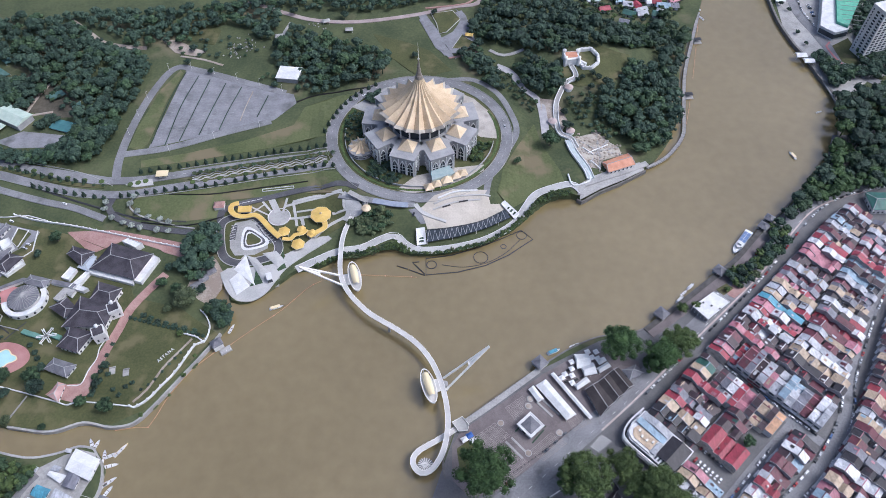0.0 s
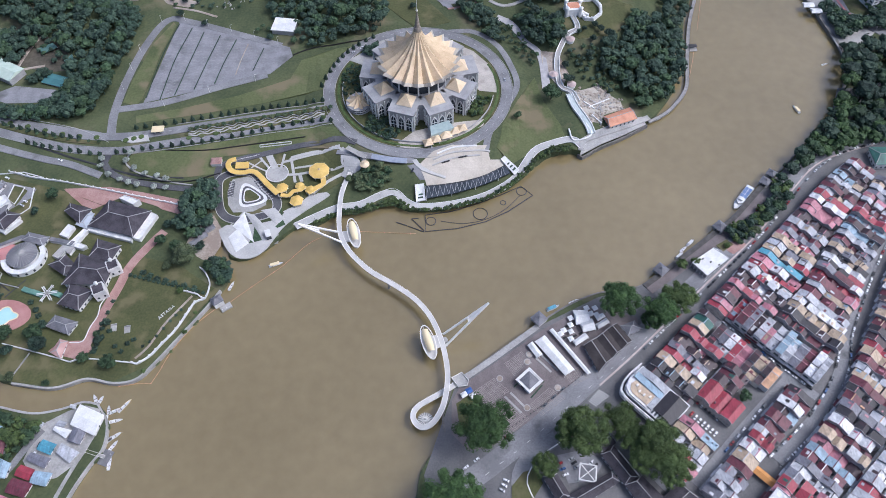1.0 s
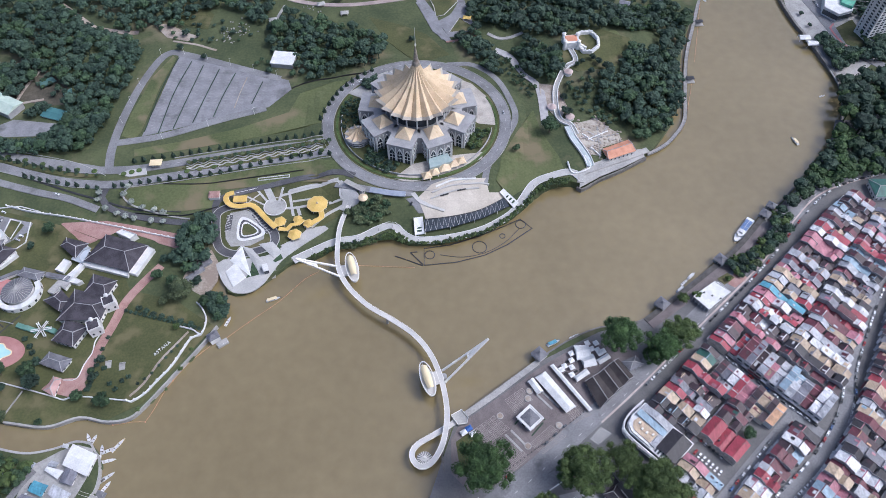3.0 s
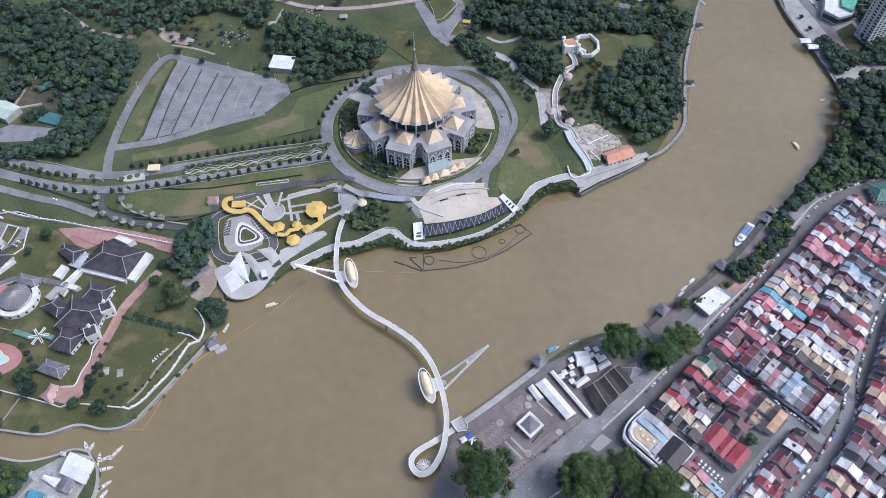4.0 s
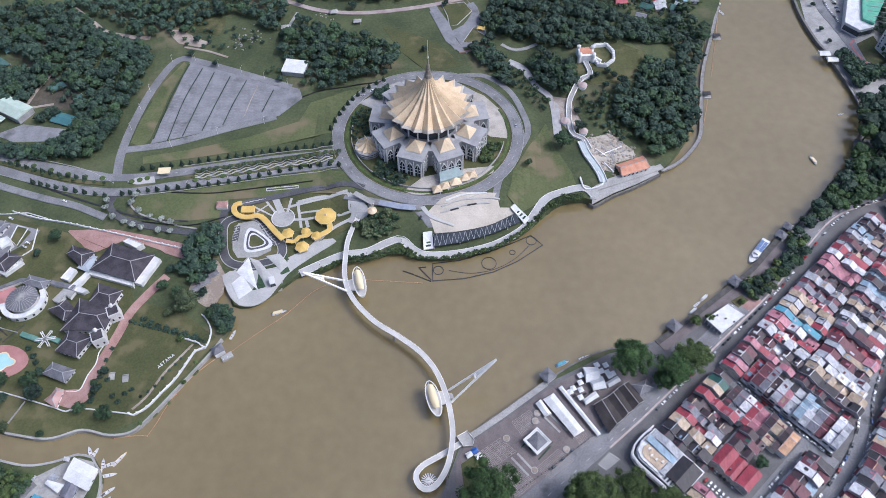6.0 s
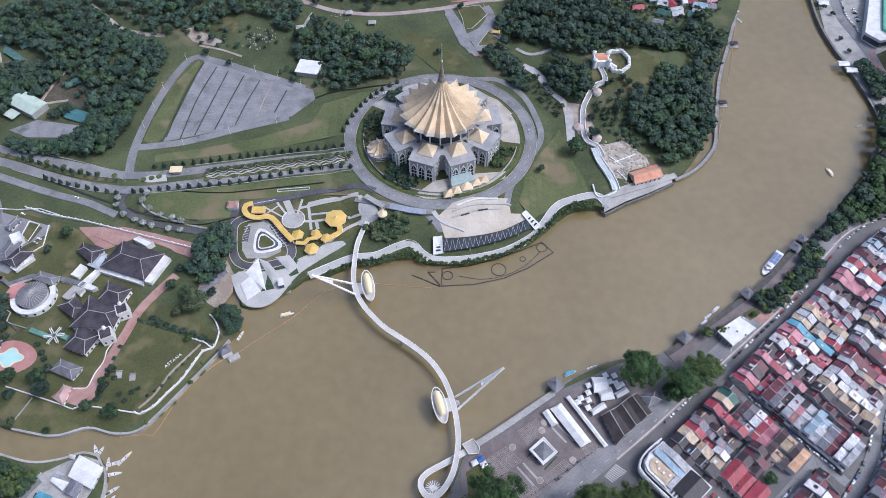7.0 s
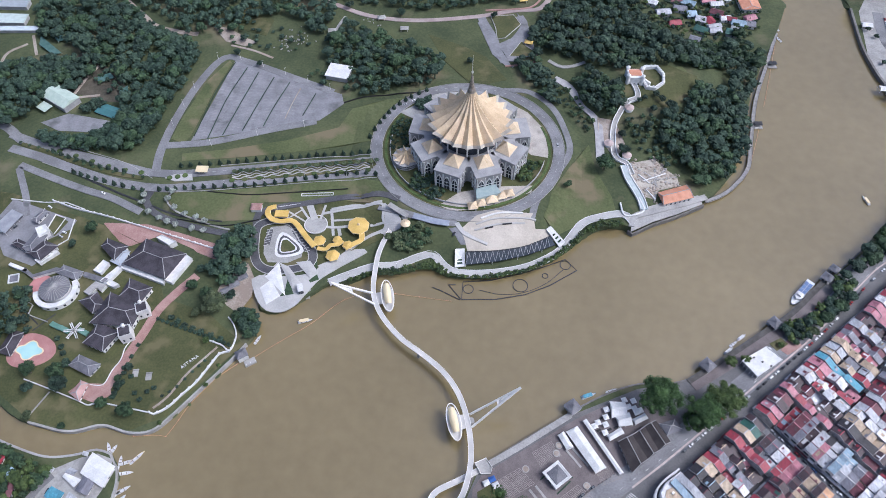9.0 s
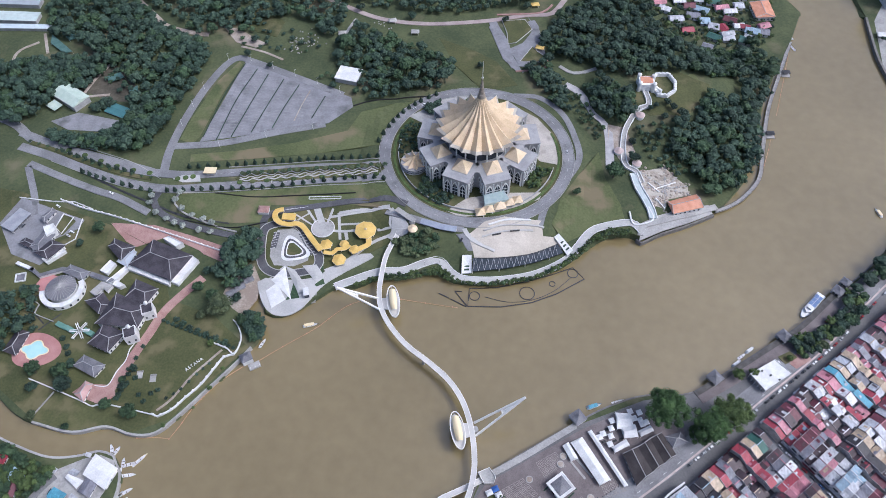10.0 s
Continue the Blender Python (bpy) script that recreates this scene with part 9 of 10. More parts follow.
car_line([(43.4, 139.7), (37.0, 126.4)], 3.4, 0, 0.8, True, 24)
for q in ([(68.3, 140.8), (78.2, 143.0), (86.3, 127.9), (76.5, 124.9)], [(82.5, 127.9), (116.0, 144.4), (120.5, 137.5), (89.2, 119.4)], [(109.7, 156.2), (119.6, 162.5), (134.1, 140.5), (123.6, 135.2)], [(123.6, 135.2), (136.2, 141.7), (150.7, 124.7), (134.3, 117.4)], [(145.2, 124.9), (160.8, 136.9), (173.8, 124.8), (158.5, 113.9)], [(106.5, 167.8), (116.1, 173.9), (122.0, 164.5), (111.2, 157.7)]):
    hip_house("court_house", "court house wing with a dark slate hipped roof", q, 5.5, 3.6, SLATE, wall_m=OFFWHITE, ridge=0.8, group="court house wings")
q = [(120.1, 159.1), (123.5, 160.3), (136.4, 141.3), (133.8, 139.4)]
hip_house("covered_way", "long white-roofed covered way", q, 2.6, 0.6, WHITE, wall_m=GREYWALL, ridge=0.97, group="court house wings", trims=False)
mx_, my_ = (99.4, 143.4)
ob = thing("memorial_frame", "white steel square frame above the courtyard", "monument", mx_, my_, 3.8)
for i in range(4):
    a, b = radians(35 + 90 * i), radians(125 + 90 * i)
    p, q = (mx_ + 8 * math.cos(a), my_ + 8 * math.sin(a)), (mx_ + 8 * math.cos(b), my_ + 8 * math.sin(b))
    part("beam", Geo().beam((*p, 9.5), (*q, 9.5), 0.8), WHITE, ob)
    part("brace", Geo().beam((*p, 9.6), (mx_, my_, 9.6), 0.6), WHITE, ob)
    part("post", Geo().cone(*p, 3.5, 9.2, 0.3, 0.3, 6), WHITE, ob)
# white block at the bottom of the town
q = [town(14, 118), town(-4, 118), town(-4, 150), town(14, 150)]
ob = thing("flat_block", "white flat-roofed corner block", "building", *town(5, 134), 3.5)
part("wall", Geo().prism(q, 3, 15), OFFWHITE, ob)
part("roof", Geo().prism(shrink(q, 1.2), 15, 15.3), ROOFS["white"], ob)
part("parapet", Geo().strip([(*p, 16) for p in q], 0.4, 1.0, closed=True), OFFWHITE, ob)
part("stair_head", Geo().box(*town(8, 126), 15.3, 5, 4, 2.6, 43), OFFWHITE, ob)
# boats
def boat(x, y, deg, L, w, hull, label, roof=None, z=0.0, group="river boats"):
    ob = thing("boat", label, "boat", x, y, z, deg, group=group)
    n = 9
    g = Geo()
    for zz, k in ((-0.25, 0.7), (0.75, 1.0)):
        for i in range(n):
            t = i / (n - 1) * 2 - 1
            half = w / 2 * k * (1 - max(0, t) ** 2.2) * (0.8 if t < -0.9 else 1)
            g.v += [(t * L / 2, half, zz + (0.35 * max(0, t) ** 2 if zz > 0 else 0)), (t * L / 2, -half, zz + (0.35 * max(0, t) ** 2 if zz > 0 else 0))]
    for i in range(n - 1):
        a, b = 2 * i, 2 * n + 2 * i
        g.f += [(a, a + 2, b + 2, b), (a + 1, b + 1, b + 3, a + 3), (a, a + 1, a + 3, a + 2)]
    g.f.append((0, 2 * n, 2 * n + 1, 1))
    part("hull", g, hull, ob, world_space=False)
    d = Geo()
    for i in range(n):
        t = i / (n - 1) * 2 - 1
        half = w / 2 * 0.86 * (1 - max(0, t) ** 2.2)
        d.v += [(t * L / 2 * 0.95, half, 0.55), (t * L / 2 * 0.95, -half, 0.55)]
    d.f = [(2 * i, 2 * i + 1, 2 * i + 3, 2 * i + 2) for i in range(n - 1)]
    part("deck", d, OFFWHITE, ob, world_space=False)
    if roof:
        part("roof", Geo().box(-L * 0.08, 0, 2.1, L * 0.6, w * 0.85, 0.15), roof, ob, world_space=False)
        for dx in (-0.35, 0.2):
            for s in (-1, 1):
                part("post", Geo().cone(L * dx, s * w * 0.36, 0.5, 2.1, 0.06, 0.06, 5), STEEL, ob, world_space=False)
    for k in (-0.25, 0.05):
        part("bench", Geo().box(L * k, 0, 0.6, 0.4, w * 0.7, 0.25), BARK, ob, world_space=False)
    return ob


for p, deg, L, w, m, r in zip([(343.6, 494.7), (390.0, 557.6), (210.6, 339.3), (198.8, 326.1), (203.5, 332.9), (254.8, 366.0), (-138.5, 318.7), (303.6, 721.3), (303.7, 740.4), (88.3, 276.8), (106.0, 282.5), (-172.5, 298.0)] , (110, 20, 40, 42, 40, 40, 20, 115, 120, 25, 25, 70), (11, 7, 9, 10, 9, 9, 13, 11, 11, 12, 10, 9), (3, 2, 2.6, 2.6, 2.4, 2.6, 3.2, 2.6, 2.6, 3.4, 2.6, 2.4), (WHITE, WHITE, WHITE, WHITE, CONCRETE, WHITE, BARK, WHITE, WHITE, paint("boat_blue", 70, 120, 150), WHITE, WHITE), (CREAM, None, WHITE, WHITE, None, WHITE, CREAM, None, None, ROOFS["cyan"], None, None)):
    boat(p[0], p[1], deg, L, w, m, "small riverboat afloat on the brown water", r)
# river cruiser
fx, fy = (266.0, 386.7)
ob = thing("river_cruiser", "white river cruiser with a blue-panelled upper deck", "boat", fx, fy, 0, 50)
ob.scale = (0.9, 0.9, 0.9)
hull = Geo()
poly = [(-17, -4), (10, -4), (16, -2), (18, 0), (16, 2), (10, 4), (-17, 4)]
poly = [(-x, y) for x, y in poly]
hull.prism(poly, -0.5, 2.2)
part("hull", hull, WHITE, ob, world_space=False)
part("cabin", Geo().prism([(15, -3.4), (-9, -3.4), (-12, 0), (-9, 3.4), (15, 3.4)], 2.2, 4.6), WHITE, ob, world_space=False)
part("window_band", Geo().prism([(14.5, -3.48), (-8.5, -3.48), (-11.4, 0), (-8.5, 3.48), (14.5, 3.48)], 3.0, 3.9), GLASSY, ob, world_space=False)
for i in range(3):
    for j in range(2):
        part("sun_panel", Geo().box(9.5 - 5 * i, -1.7 + 3.4 * j, 4.6, 4.5, 3.0, 0.25), paint("solar_blue", 98, 120, 160), ob, "blue roof panel", world_space=False)
part("wheelhouse", Geo().box(-6, 0, 4.6, 4, 4, 1.8), WHITE, ob, world_space=False)

# ---- fort, construction site and boardwalk ----
FW = mat("limewash", (0.68, 0.68, 0.68), (0.82, 0.82, 0.81), 0.3, 0.7, stains=((0.5, 0.5, 0.48), 0.3, 0.64))
ob = thing("fort", "white castellated hilltop fort with a red-roofed tower", "fort", *(148.9, 615.3), gz(*(148.9, 615.3)))
ring_pts = [(141.4, 624.1), (147.4, 631.6), (159.3, 633.1), (165.3, 622.0), (164.5, 610.3), (155.7, 601.0), (147.5, 601.6), (144.1, 610.2)]
fb = gz(*ring_pts[0])
rampart = part("wall", Geo().strip([(x, y, 24.5) for x, y in ring_pts], 2.6, 7.5, closed=True), FW, ob)
part("courtyard", Geo().prism(shrink(ring_pts, 2.0), fb - 2, 20.3), LAWN, ob, "grass courtyard")
for a, b in zip(ring_pts, ring_pts[1:] + ring_pts[:1]):
    L = math.dist(a, b)
    for k in range(int(L / 3)):
        t = (k + 0.5) / int(L / 3)
        part("merlon", Geo().box(a[0] + (b[0] - a[0]) * t, a[1] + (b[1] - a[1]) * t, 24.5, 1.5, 1.5, 1.0), FW, rampart)
tx, ty = (135.7, 613.9)
part("keep", Geo().box(tx, ty, 14, 15, 13, 15, 5), FW, ob, "white square keep")
part("keep_roof", Geo().box(tx, ty + 1, 29, 12, 9, 0.4, 5), ORANGE, ob, "faded red flat roof")
for dx, dy in ((-7, -6), (7, -6), (-7, 6), (7, 6)):
    part("turret", Geo().cone(tx + dx, ty + dy, 14, 31.5, 2.0, 2.0, 12).cone(tx + dx, ty + dy, 31.5, 33, 2.2, 0.3, 12), FW, ob)
part("gate_wall", Geo().strip([(*p, 24.5) for p in [(137.3, 609.2), (145.8, 611.9), (151.0, 606.8)]], 2.0, 6), FW, ob)
for dx in (-4, 0, 4):
    part("window", Geo().box(tx + dx, ty - 6.55, 20, 1.2, 0.3, 2), GLASSY, ob)
walk_pts = [(134.7, 609.4), (138.3, 589.1), (128.5, 582.1), (120.6, 568.8), (115.2, 553.2), (114.2, 524.9), (117.6, 513.2), (125.2, 508.6), (129.9, 495.4)]
wp = spline(walk_pts, 3)
solo("stair_path", Geo().strip([(x, y, gz(x, y) + 1.2) for x, y in wp], 4.2, 1.4), CONCRETE, "pale concrete stairway down the fort hill", "path", "structure")
for s in (-2.3, 2.3):
    solo("parapet", Geo().strip([(x, y, gz(x, y) + 2.2) for x, y in wp], 0.7, 2.0, offset=s), FW, "white stairway parapet", "wall", "structure")
for p in [(129.7, 573.7), (109.7, 531.2), (126.1, 517.4)]:
    ob = thing("lookout", "round white lookout with a pinkish tiled roof", "kiosk", *p, gz(*p), group="hill lookouts")
    b = gz(*p)
    part("wall", Geo().cone(*p, b - 2, b + 3, 4, 4, 18), FW, ob)
    part("roof", Geo().cone(*p, b + 3, b + 5, 4.6, 0.6, 18), mat("pinkish_tile", (0.42, 0.33, 0.31), (0.52, 0.43, 0.41), 0.3, 0.8), ob)
sheet("bare_soil", [(128.7, 509.4), (152.5, 519.0), (162.4, 508.0), (172.5, 499.6), (173.7, 489.7), (152.8, 480.1), (149.6, 468.7), (138.0, 471.5), (130.4, 489.9)], 0.4, mat("rubble_soil", (0.27, 0.235, 0.19), (0.47, 0.43, 0.37), 0.06, 0.95, fine=0.6, bump=1.0), "pale churned rubble of a building site", "ground")
rub = random.Random(9)
rb_pts = [(128.7, 509.4), (152.5, 519.0), (162.4, 508.0), (172.5, 499.6), (173.7, 489.7), (152.8, 480.1), (149.6, 468.7), (138.0, 471.5), (130.4, 489.9)]
g = Geo()
for _ in range(160):
    k = rub.randrange(len(rb_pts))
    c = (sum(p[0] for p in rb_pts) / 9, sum(p[1] for p in rb_pts) / 9)
    t = rub.random()
    x, y = c[0] + (rb_pts[k][0] - c[0]) * t, c[1] + (rb_pts[k][1] - c[1]) * t
    g.box(x, y, gz(x, y), rub.uniform(0.6, 3), rub.uniform(0.4, 1.5), rub.uniform(0.6, 1.4), rub.uniform(0, 180))
dirt = Geo()
for _ in range(140):
    k = rub.randrange(len(rb_pts))
    t = math.sqrt(rub.random())
    x, y = c[0] + (rb_pts[k][0] - c[0]) * t + rub.gauss(0, 3), c[1] + (rb_pts[k][1] - c[1]) * t + rub.gauss(0, 3)
    r = rub.uniform(0.8, 2.6)
    dirt.cone(x, y, gz(x, y) - 0.2, gz(x, y) + 0.5 + r * 0.35, r, r * 0.3, 7, rub.random())
tagged(solo("spoil_heaps", dirt, SOIL, "low heaps of brown spoil on the building site", "rubble"), kind="stuff")
for p, q in [[(140.2, 488.9), (161.5, 501.6)], [(149.6, 468.7), (141.7, 479.2)], [(135.5, 496.4), (145.5, 487.0)]]:
    solo("trench_wall", Geo().beam((*p, gz(*p) + 0.8), (*q, gz(*q) + 0.8), 0.8, 1.6), FW, "unfinished pale concrete wall on the building site", "wall", group="unfinished walls")
tagged(solo("rubble", g, CONCRETE, "scattered broken concrete on the building site", "rubble"), kind="stuff")
ramp = spline([(122.7, 505.3), (126.5, 489.8), (133.0, 474.9), (137.1, 464.3), (138.8, 455.5)], 3)
solo("ramp", Geo().strip([(x, y, gz(x, y) + 1.8) for x, y in ramp], 5, 1.6), mat("pale_blue_ramp", (0.40, 0.45, 0.46), (0.5, 0.55, 0.56), 0.2, 0.7), "pale blue-grey covered ramp", "ramp", "structure")
for s in (-3.2, 3.2):
    solo("parapet", Geo().strip([(x, y, gz(x, y) + 2.6) for x, y in ramp], 0.7, 2.4, offset=s), FW, "white ramp parapet", "wall", "structure")
solo("terrace", Geo().cone(*(119.3, 468.8), 2.5, 5.0, 9, 9, 24), CONCRETE, "round pale terrace above the jetty", "terrace", "structure")
sheet("quay", [(126.3, 432.0), (146.6, 444.6), (168.6, 456.1), (193.0, 471.7), (190.2, 481.3), (165.4, 471.5), (139.1, 458.2), (128.9, 447.3)], 0.5, CONCRETE, "pale concrete quay above the river", "quay")
lane("path", [(127.8, 437.0), (129.9, 447.3), (141.2, 452.9), (170.1, 466.2), (197.3, 480.2)], 6, 1.2, CONCRETE, "pale concrete quay", "path")
wall_line([(117.9, 460.4), (122.0, 447.2), (138.6, 454.2), (134.8, 467.7)], 2.0, 1.2, "white low wall round a quay garden")
q = [(151.4, 474.8), (178.2, 486.8), (183.5, 472.5), (156.0, 461.5)]
hip_house("quay_hall", "quayside hall with an orange tiled pitched roof", q, 5.0, 3.4, ORANGE, ridge=0.92, group="quay buildings", wall_m=OFFWHITE)
jx2, jy2 = (127.8, 441.8)
ob = thing("jetty", "small pink-tiled jetty head over the water", "jetty", jx2, jy2, 0)
part("floor", Geo().box(jx2, jy2, 1.5, 7, 8, 1.2, 20), BRICKPAVE, ob)
for dx, dy in ((-2.5, -3), (2.5, -3), (2.5, 3), (-2.5, 3)):
    part("pile", Geo().cone(jx2 + dx, jy2 + dy, -3, 2, 0.4, 0.4, 8), CONCRETE, ob)
bw = spline([(197.0, 476.5), (212.3, 485.6), (225.9, 498.6), (241.4, 522.5), (250.3, 562.9), (262.7, 617.4), (281.7, 671.8), (301.8, 728.8)], 4)
bk = thing("boardwalk", "long grey riverside boardwalk on piles", "boardwalk", *bw[0], 0)
part("deck", Geo().strip([(x, y, 2.6) for x, y in bw], 3.6, 0.5), mat("grey_boards", (0.24, 0.23, 0.22), (0.34, 0.33, 0.32), 0.3, 0.8), bk)
for s in (-1.8, 1.8):
    part("rail", Geo().strip([(x, y, 3.7) for x, y in bw], 0.2, 0.2, offset=s), DARK, bk)
for x, y in bw[::3]:
    part("pile", Geo().cone(x, y, -3, 2.2, 0.3, 0.3, 6), CONCRETE, bk)
for p in [(259.6, 581.4), (289.0, 674.9)]:
    ob = thing("pontoon_shelter", "dark roofed pontoon shelter on the river", "shelter", *p, 0, group="pontoon shelters")
    part("pontoon", Geo().box(*p, -0.3, 9, 7, 1.2, 5), CONCRETE, ob)
    part("roof", Geo().box(p[0], p[1] + 1, 3.6, 8, 5, 0.4, 5), DARK, ob)
    for dx in (-3, 3):
        part("post", Geo().cone(p[0] + dx, p[1] + 1, 0.8, 3.6, 0.15, 0.15, 6), STEEL, ob)
bp = (179.5, 474.2)
solo("pontoon", Geo().box(*bp, -0.4, 20, 4, 1.2, 22), mat("grey_pontoon", (0.2, 0.2, 0.2), (0.3, 0.3, 0.3), 0.3, 0.8), "grey floating pontoon beside the quay", "pontoon")
for p, r, k, m in zip([(104.3, 499.0), (70.9, 473.0), (168.9, 576.1), (155.8, 591.8), (147.2, 554.5), (123.1, 522.4), (160.6, 538.1), (139.2, 582.7), (144.7, 586.7), (122.7, 544.1), (161.0, 585.1), (152.5, 573.7), (39.0, 649.0), (91.0, 625.7)], (9, 4, 6, 4, 5, 6, 6, 3, 3, 4, 4, 4, 6, 5), ["broad"] * 14, [LEAF_MID, LEAF_MID] + [LEAF_DARK] * 12):
    tree(p[0], p[1], r, k, m)
sheet("lawn", [(129.9, 629.8), (170.0, 640.8), (200.6, 628.7), (201.5, 605.2), (174.5, 580.5), (139.1, 575.8), (123.2, 588.9)], 0.35, LAWN, "mown green fort hilltop", "lawn")
tower = (111.7, 558.6)
# ---- upstream kampong houses ----
rng = random.Random(41)
KC = ["white", "light", "red", "maroon", "blue", "grey", "green", "light", "pink"]
for i, (x, y) in enumerate([(165.4, 756.9), (177.5, 742.7), (188.8, 725.5), (194.6, 771.8), (208.5, 767.8), (206.3, 694.6), (217.5, 719.9), (232.5, 727.6), (231.3, 775.0), (240.1, 768.8), (250.8, 780.6), (250.7, 742.7), (238.4, 753.2), (260.9, 736.1), (273.1, 735.6), (222.7, 784.5), (206.8, 785.4), (159.5, 767.2), (183.3, 778.9), (256.4, 723.8), (229.2, 737.0), (255.9, 797.2), (209.9, 747.5), (197.8, 755.0), (252.3, 718.5), (232.9, 720.8), (274.4, 746.7), (246.8, 743.3), (219.2, 738.8)]):
    c = KC[i % len(KC)]
    w, d = rng.uniform(11, 18), rng.uniform(8, 12)
    a = rng.uniform(-30, 30)
    cs, sn = math.cos(radians(a)), math.sin(radians(a))
    q = [(x + cs * sx * w / 2 - sn * sy * d / 2, y + sn * sx * w / 2 + cs * sy * d / 2) for sx, sy in ((-1, -1), (1, -1), (1, 1), (-1, 1))]
    hip_house("village_house", "riverside village house with a pitched %s roof" % ROOF_WORDS[c], q, 4.2, 2.6, ROOFS[c], wall_m=OFFWHITE, ridge=0.9, group="village houses", trims=False, spacing=9.0)
x, y = (276.9, 773.4)
q = [(x - 10, y - 16), (x + 12, y - 12), (x + 8, y + 18), (x - 14, y + 12)]
hip_house("village_hall", "village hall with an orange-edged white roof", q, 6, 2.5, ORANGE, wall_m=OFFWHITE, ridge=0.8, group="village houses")
# ---- hotel quarter ----
sheet("hotel_ground", [(400.8, 775.9), (393.0, 701.9), (399.0, 646.9), (406.3, 611.2), (410.8, 561.5), (459.4, 606.4), (528.0, 625.2), (610.7, 825.2), (425.4, 825.5)], 0.12, CONCRETE, "pale paved ground of the hotel quarter", "ground")
lane("road", [(421.4, 775.8), (417.7, 729.4), (425.6, 691.1), (434.5, 649.9), (446.2, 620.6), (468.1, 597.1)], 12, 0.4, ASPHALT, "grey asphalt riverside street")
lane("kerb", [(436.8, 670.1), (430.6, 663.0), (434.3, 640.0), (443.1, 620.6)], 2.0, 0.7, mat("red_kerb", (0.38, 0.14, 0.15), (0.46, 0.2, 0.2), 0.3, 0.8), "red painted kerb of the hotel drive", "kerb")
sheet("lawn", [(437.0, 663.0), (459.7, 677.4), (463.7, 635.0), (448.5, 627.3), (438.8, 635.0)], 0.5, LAWN, "small hotel lawn", "lawn")
a, b = Vector((*(454.0, 656.2), 0)), Vector((*(462.5, 632.4), 0))
d = (b - a).normalized()
n_ = Vector((-d.y, d.x, 0))
if n_.x < 0:
    n_ = -n_
hot = thing("hotel", "tall white hotel slab with rows of dark windows", "hotel", a.x, a.y, 3.5)
H = 62
core = [a, a + d * 19, a + d * 19 + n_ * 70, a + n_ * 70]
slab = part("wall", Geo().prism([(p.x, p.y) for p in core], 3, H), WHITE, hot)
part("roof_edge", Geo().strip([(p.x, p.y, H + 1) for p in core], 0.6, 1.2, closed=True), WHITE, hot)
for fl in range(15):
    z = 8 + fl * 3.5
    for k in range(3):
        p = a + d * (3 + k * 6.5) - n_ * 0.05
        part("window", Geo().box(p.x, p.y, z, 3.2 if k else 1.4, 0.5, 1.7, math.degrees(math.atan2(d.y, d.x))), GLASSY, slab)
    for k in range(11):
        p = a + d * 19.05 + n_ * (4 + k * 6)
        part("window", Geo().box(p.x, p.y, z, 0.5, 3.4, 1.7, math.degrees(math.atan2(d.y, d.x))), GLASSY, slab)
ring2 = [(a + d * 20.5 + n_ * k).to_tuple()[:2] for k in (-2, 72)]
part("porch_roof", Geo().strip([(*p, 7) for p in ring2], 8, 0.8), WHITE, hot, "white entrance canopy")
mallc = [[(441.1, 722.7), (427.6, 686.9), (439.6, 673.3), (457.0, 679.5), (475.3, 736.2), (500.1, 807.9), (472.2, 808.0)]][0]
ob = thing("shopping_block", "white curved shopping block with a green roof", "building", *mallc[2], 3.5)
part("wall", Geo().prism(mallc, 3, 14), WHITE, ob)
part("window_band", Geo().prism([(x * 0.9995, y * 0.9985) for x, y in mallc], 6, 11), GLASSY, ob)
part("roof", Geo().prism([[(446.5, 690.1), (456.3, 681.6), (500.4, 754.6), (497.0, 802.9), (481.8, 803.0)]][0], 14, 17), mat("bright_green_roof", (0.10, 0.36, 0.25), (0.16, 0.46, 0.32), 0.2, 0.6), ob, "bright green ribbed roof")
for k in range(7):
    part("roof_rib", Geo().beam((mallc[3][0] - 4 + k * 1.5, mallc[3][1] + 6 + k * 9, 17.1), (mallc[3][0] + 18 + k * 1.5, mallc[3][1] + 2 + k * 9, 17.1), 0.5), CONCRETE, ob)
car_line([(421.3, 763.9), (419.0, 729.4), (423.7, 701.8), (426.4, 683.7)], 6.5, 4.5, 0.8, seed=31)
car_line([(431.2, 740.7), (430.7, 707.2)], 3.6, 3, 0.8, True, seed=32)
for p in [(395.8, 643.7), (401.4, 633.9), (402.3, 748.5)]:
    tent([(p[0] - 6, p[1] - 4), (p[0] + 6, p[1] - 4), (p[0] + 6, p[1] + 4), (p[0] - 6, p[1] + 4)], 3, "white riverside food stall tent")
pts = spline(SOUTH_SHORE[0:10], 5)
solo("river_wall", Geo().strip([(x, y, 4.0) for x, y in pts], 2.5, 4.8), mat("dark_quay", (0.14, 0.13, 0.12), (0.22, 0.21, 0.2), 0.2, 0.85), "dark riverside quay wall", "wall", "structure")
for p, r in zip([(404.5, 685.8), (407.8, 665.1), (409.4, 640.0), (411.5, 617.8), (412.7, 597.2), (412.0, 577.3), (462.6, 685.7), (407.7, 729.4), (401.0, 740.7)], (3, 3, 4, 4, 4, 5, 4, 3, 3)):
    tree(p[0], p[1], r, "broad", LEAF_DARK)
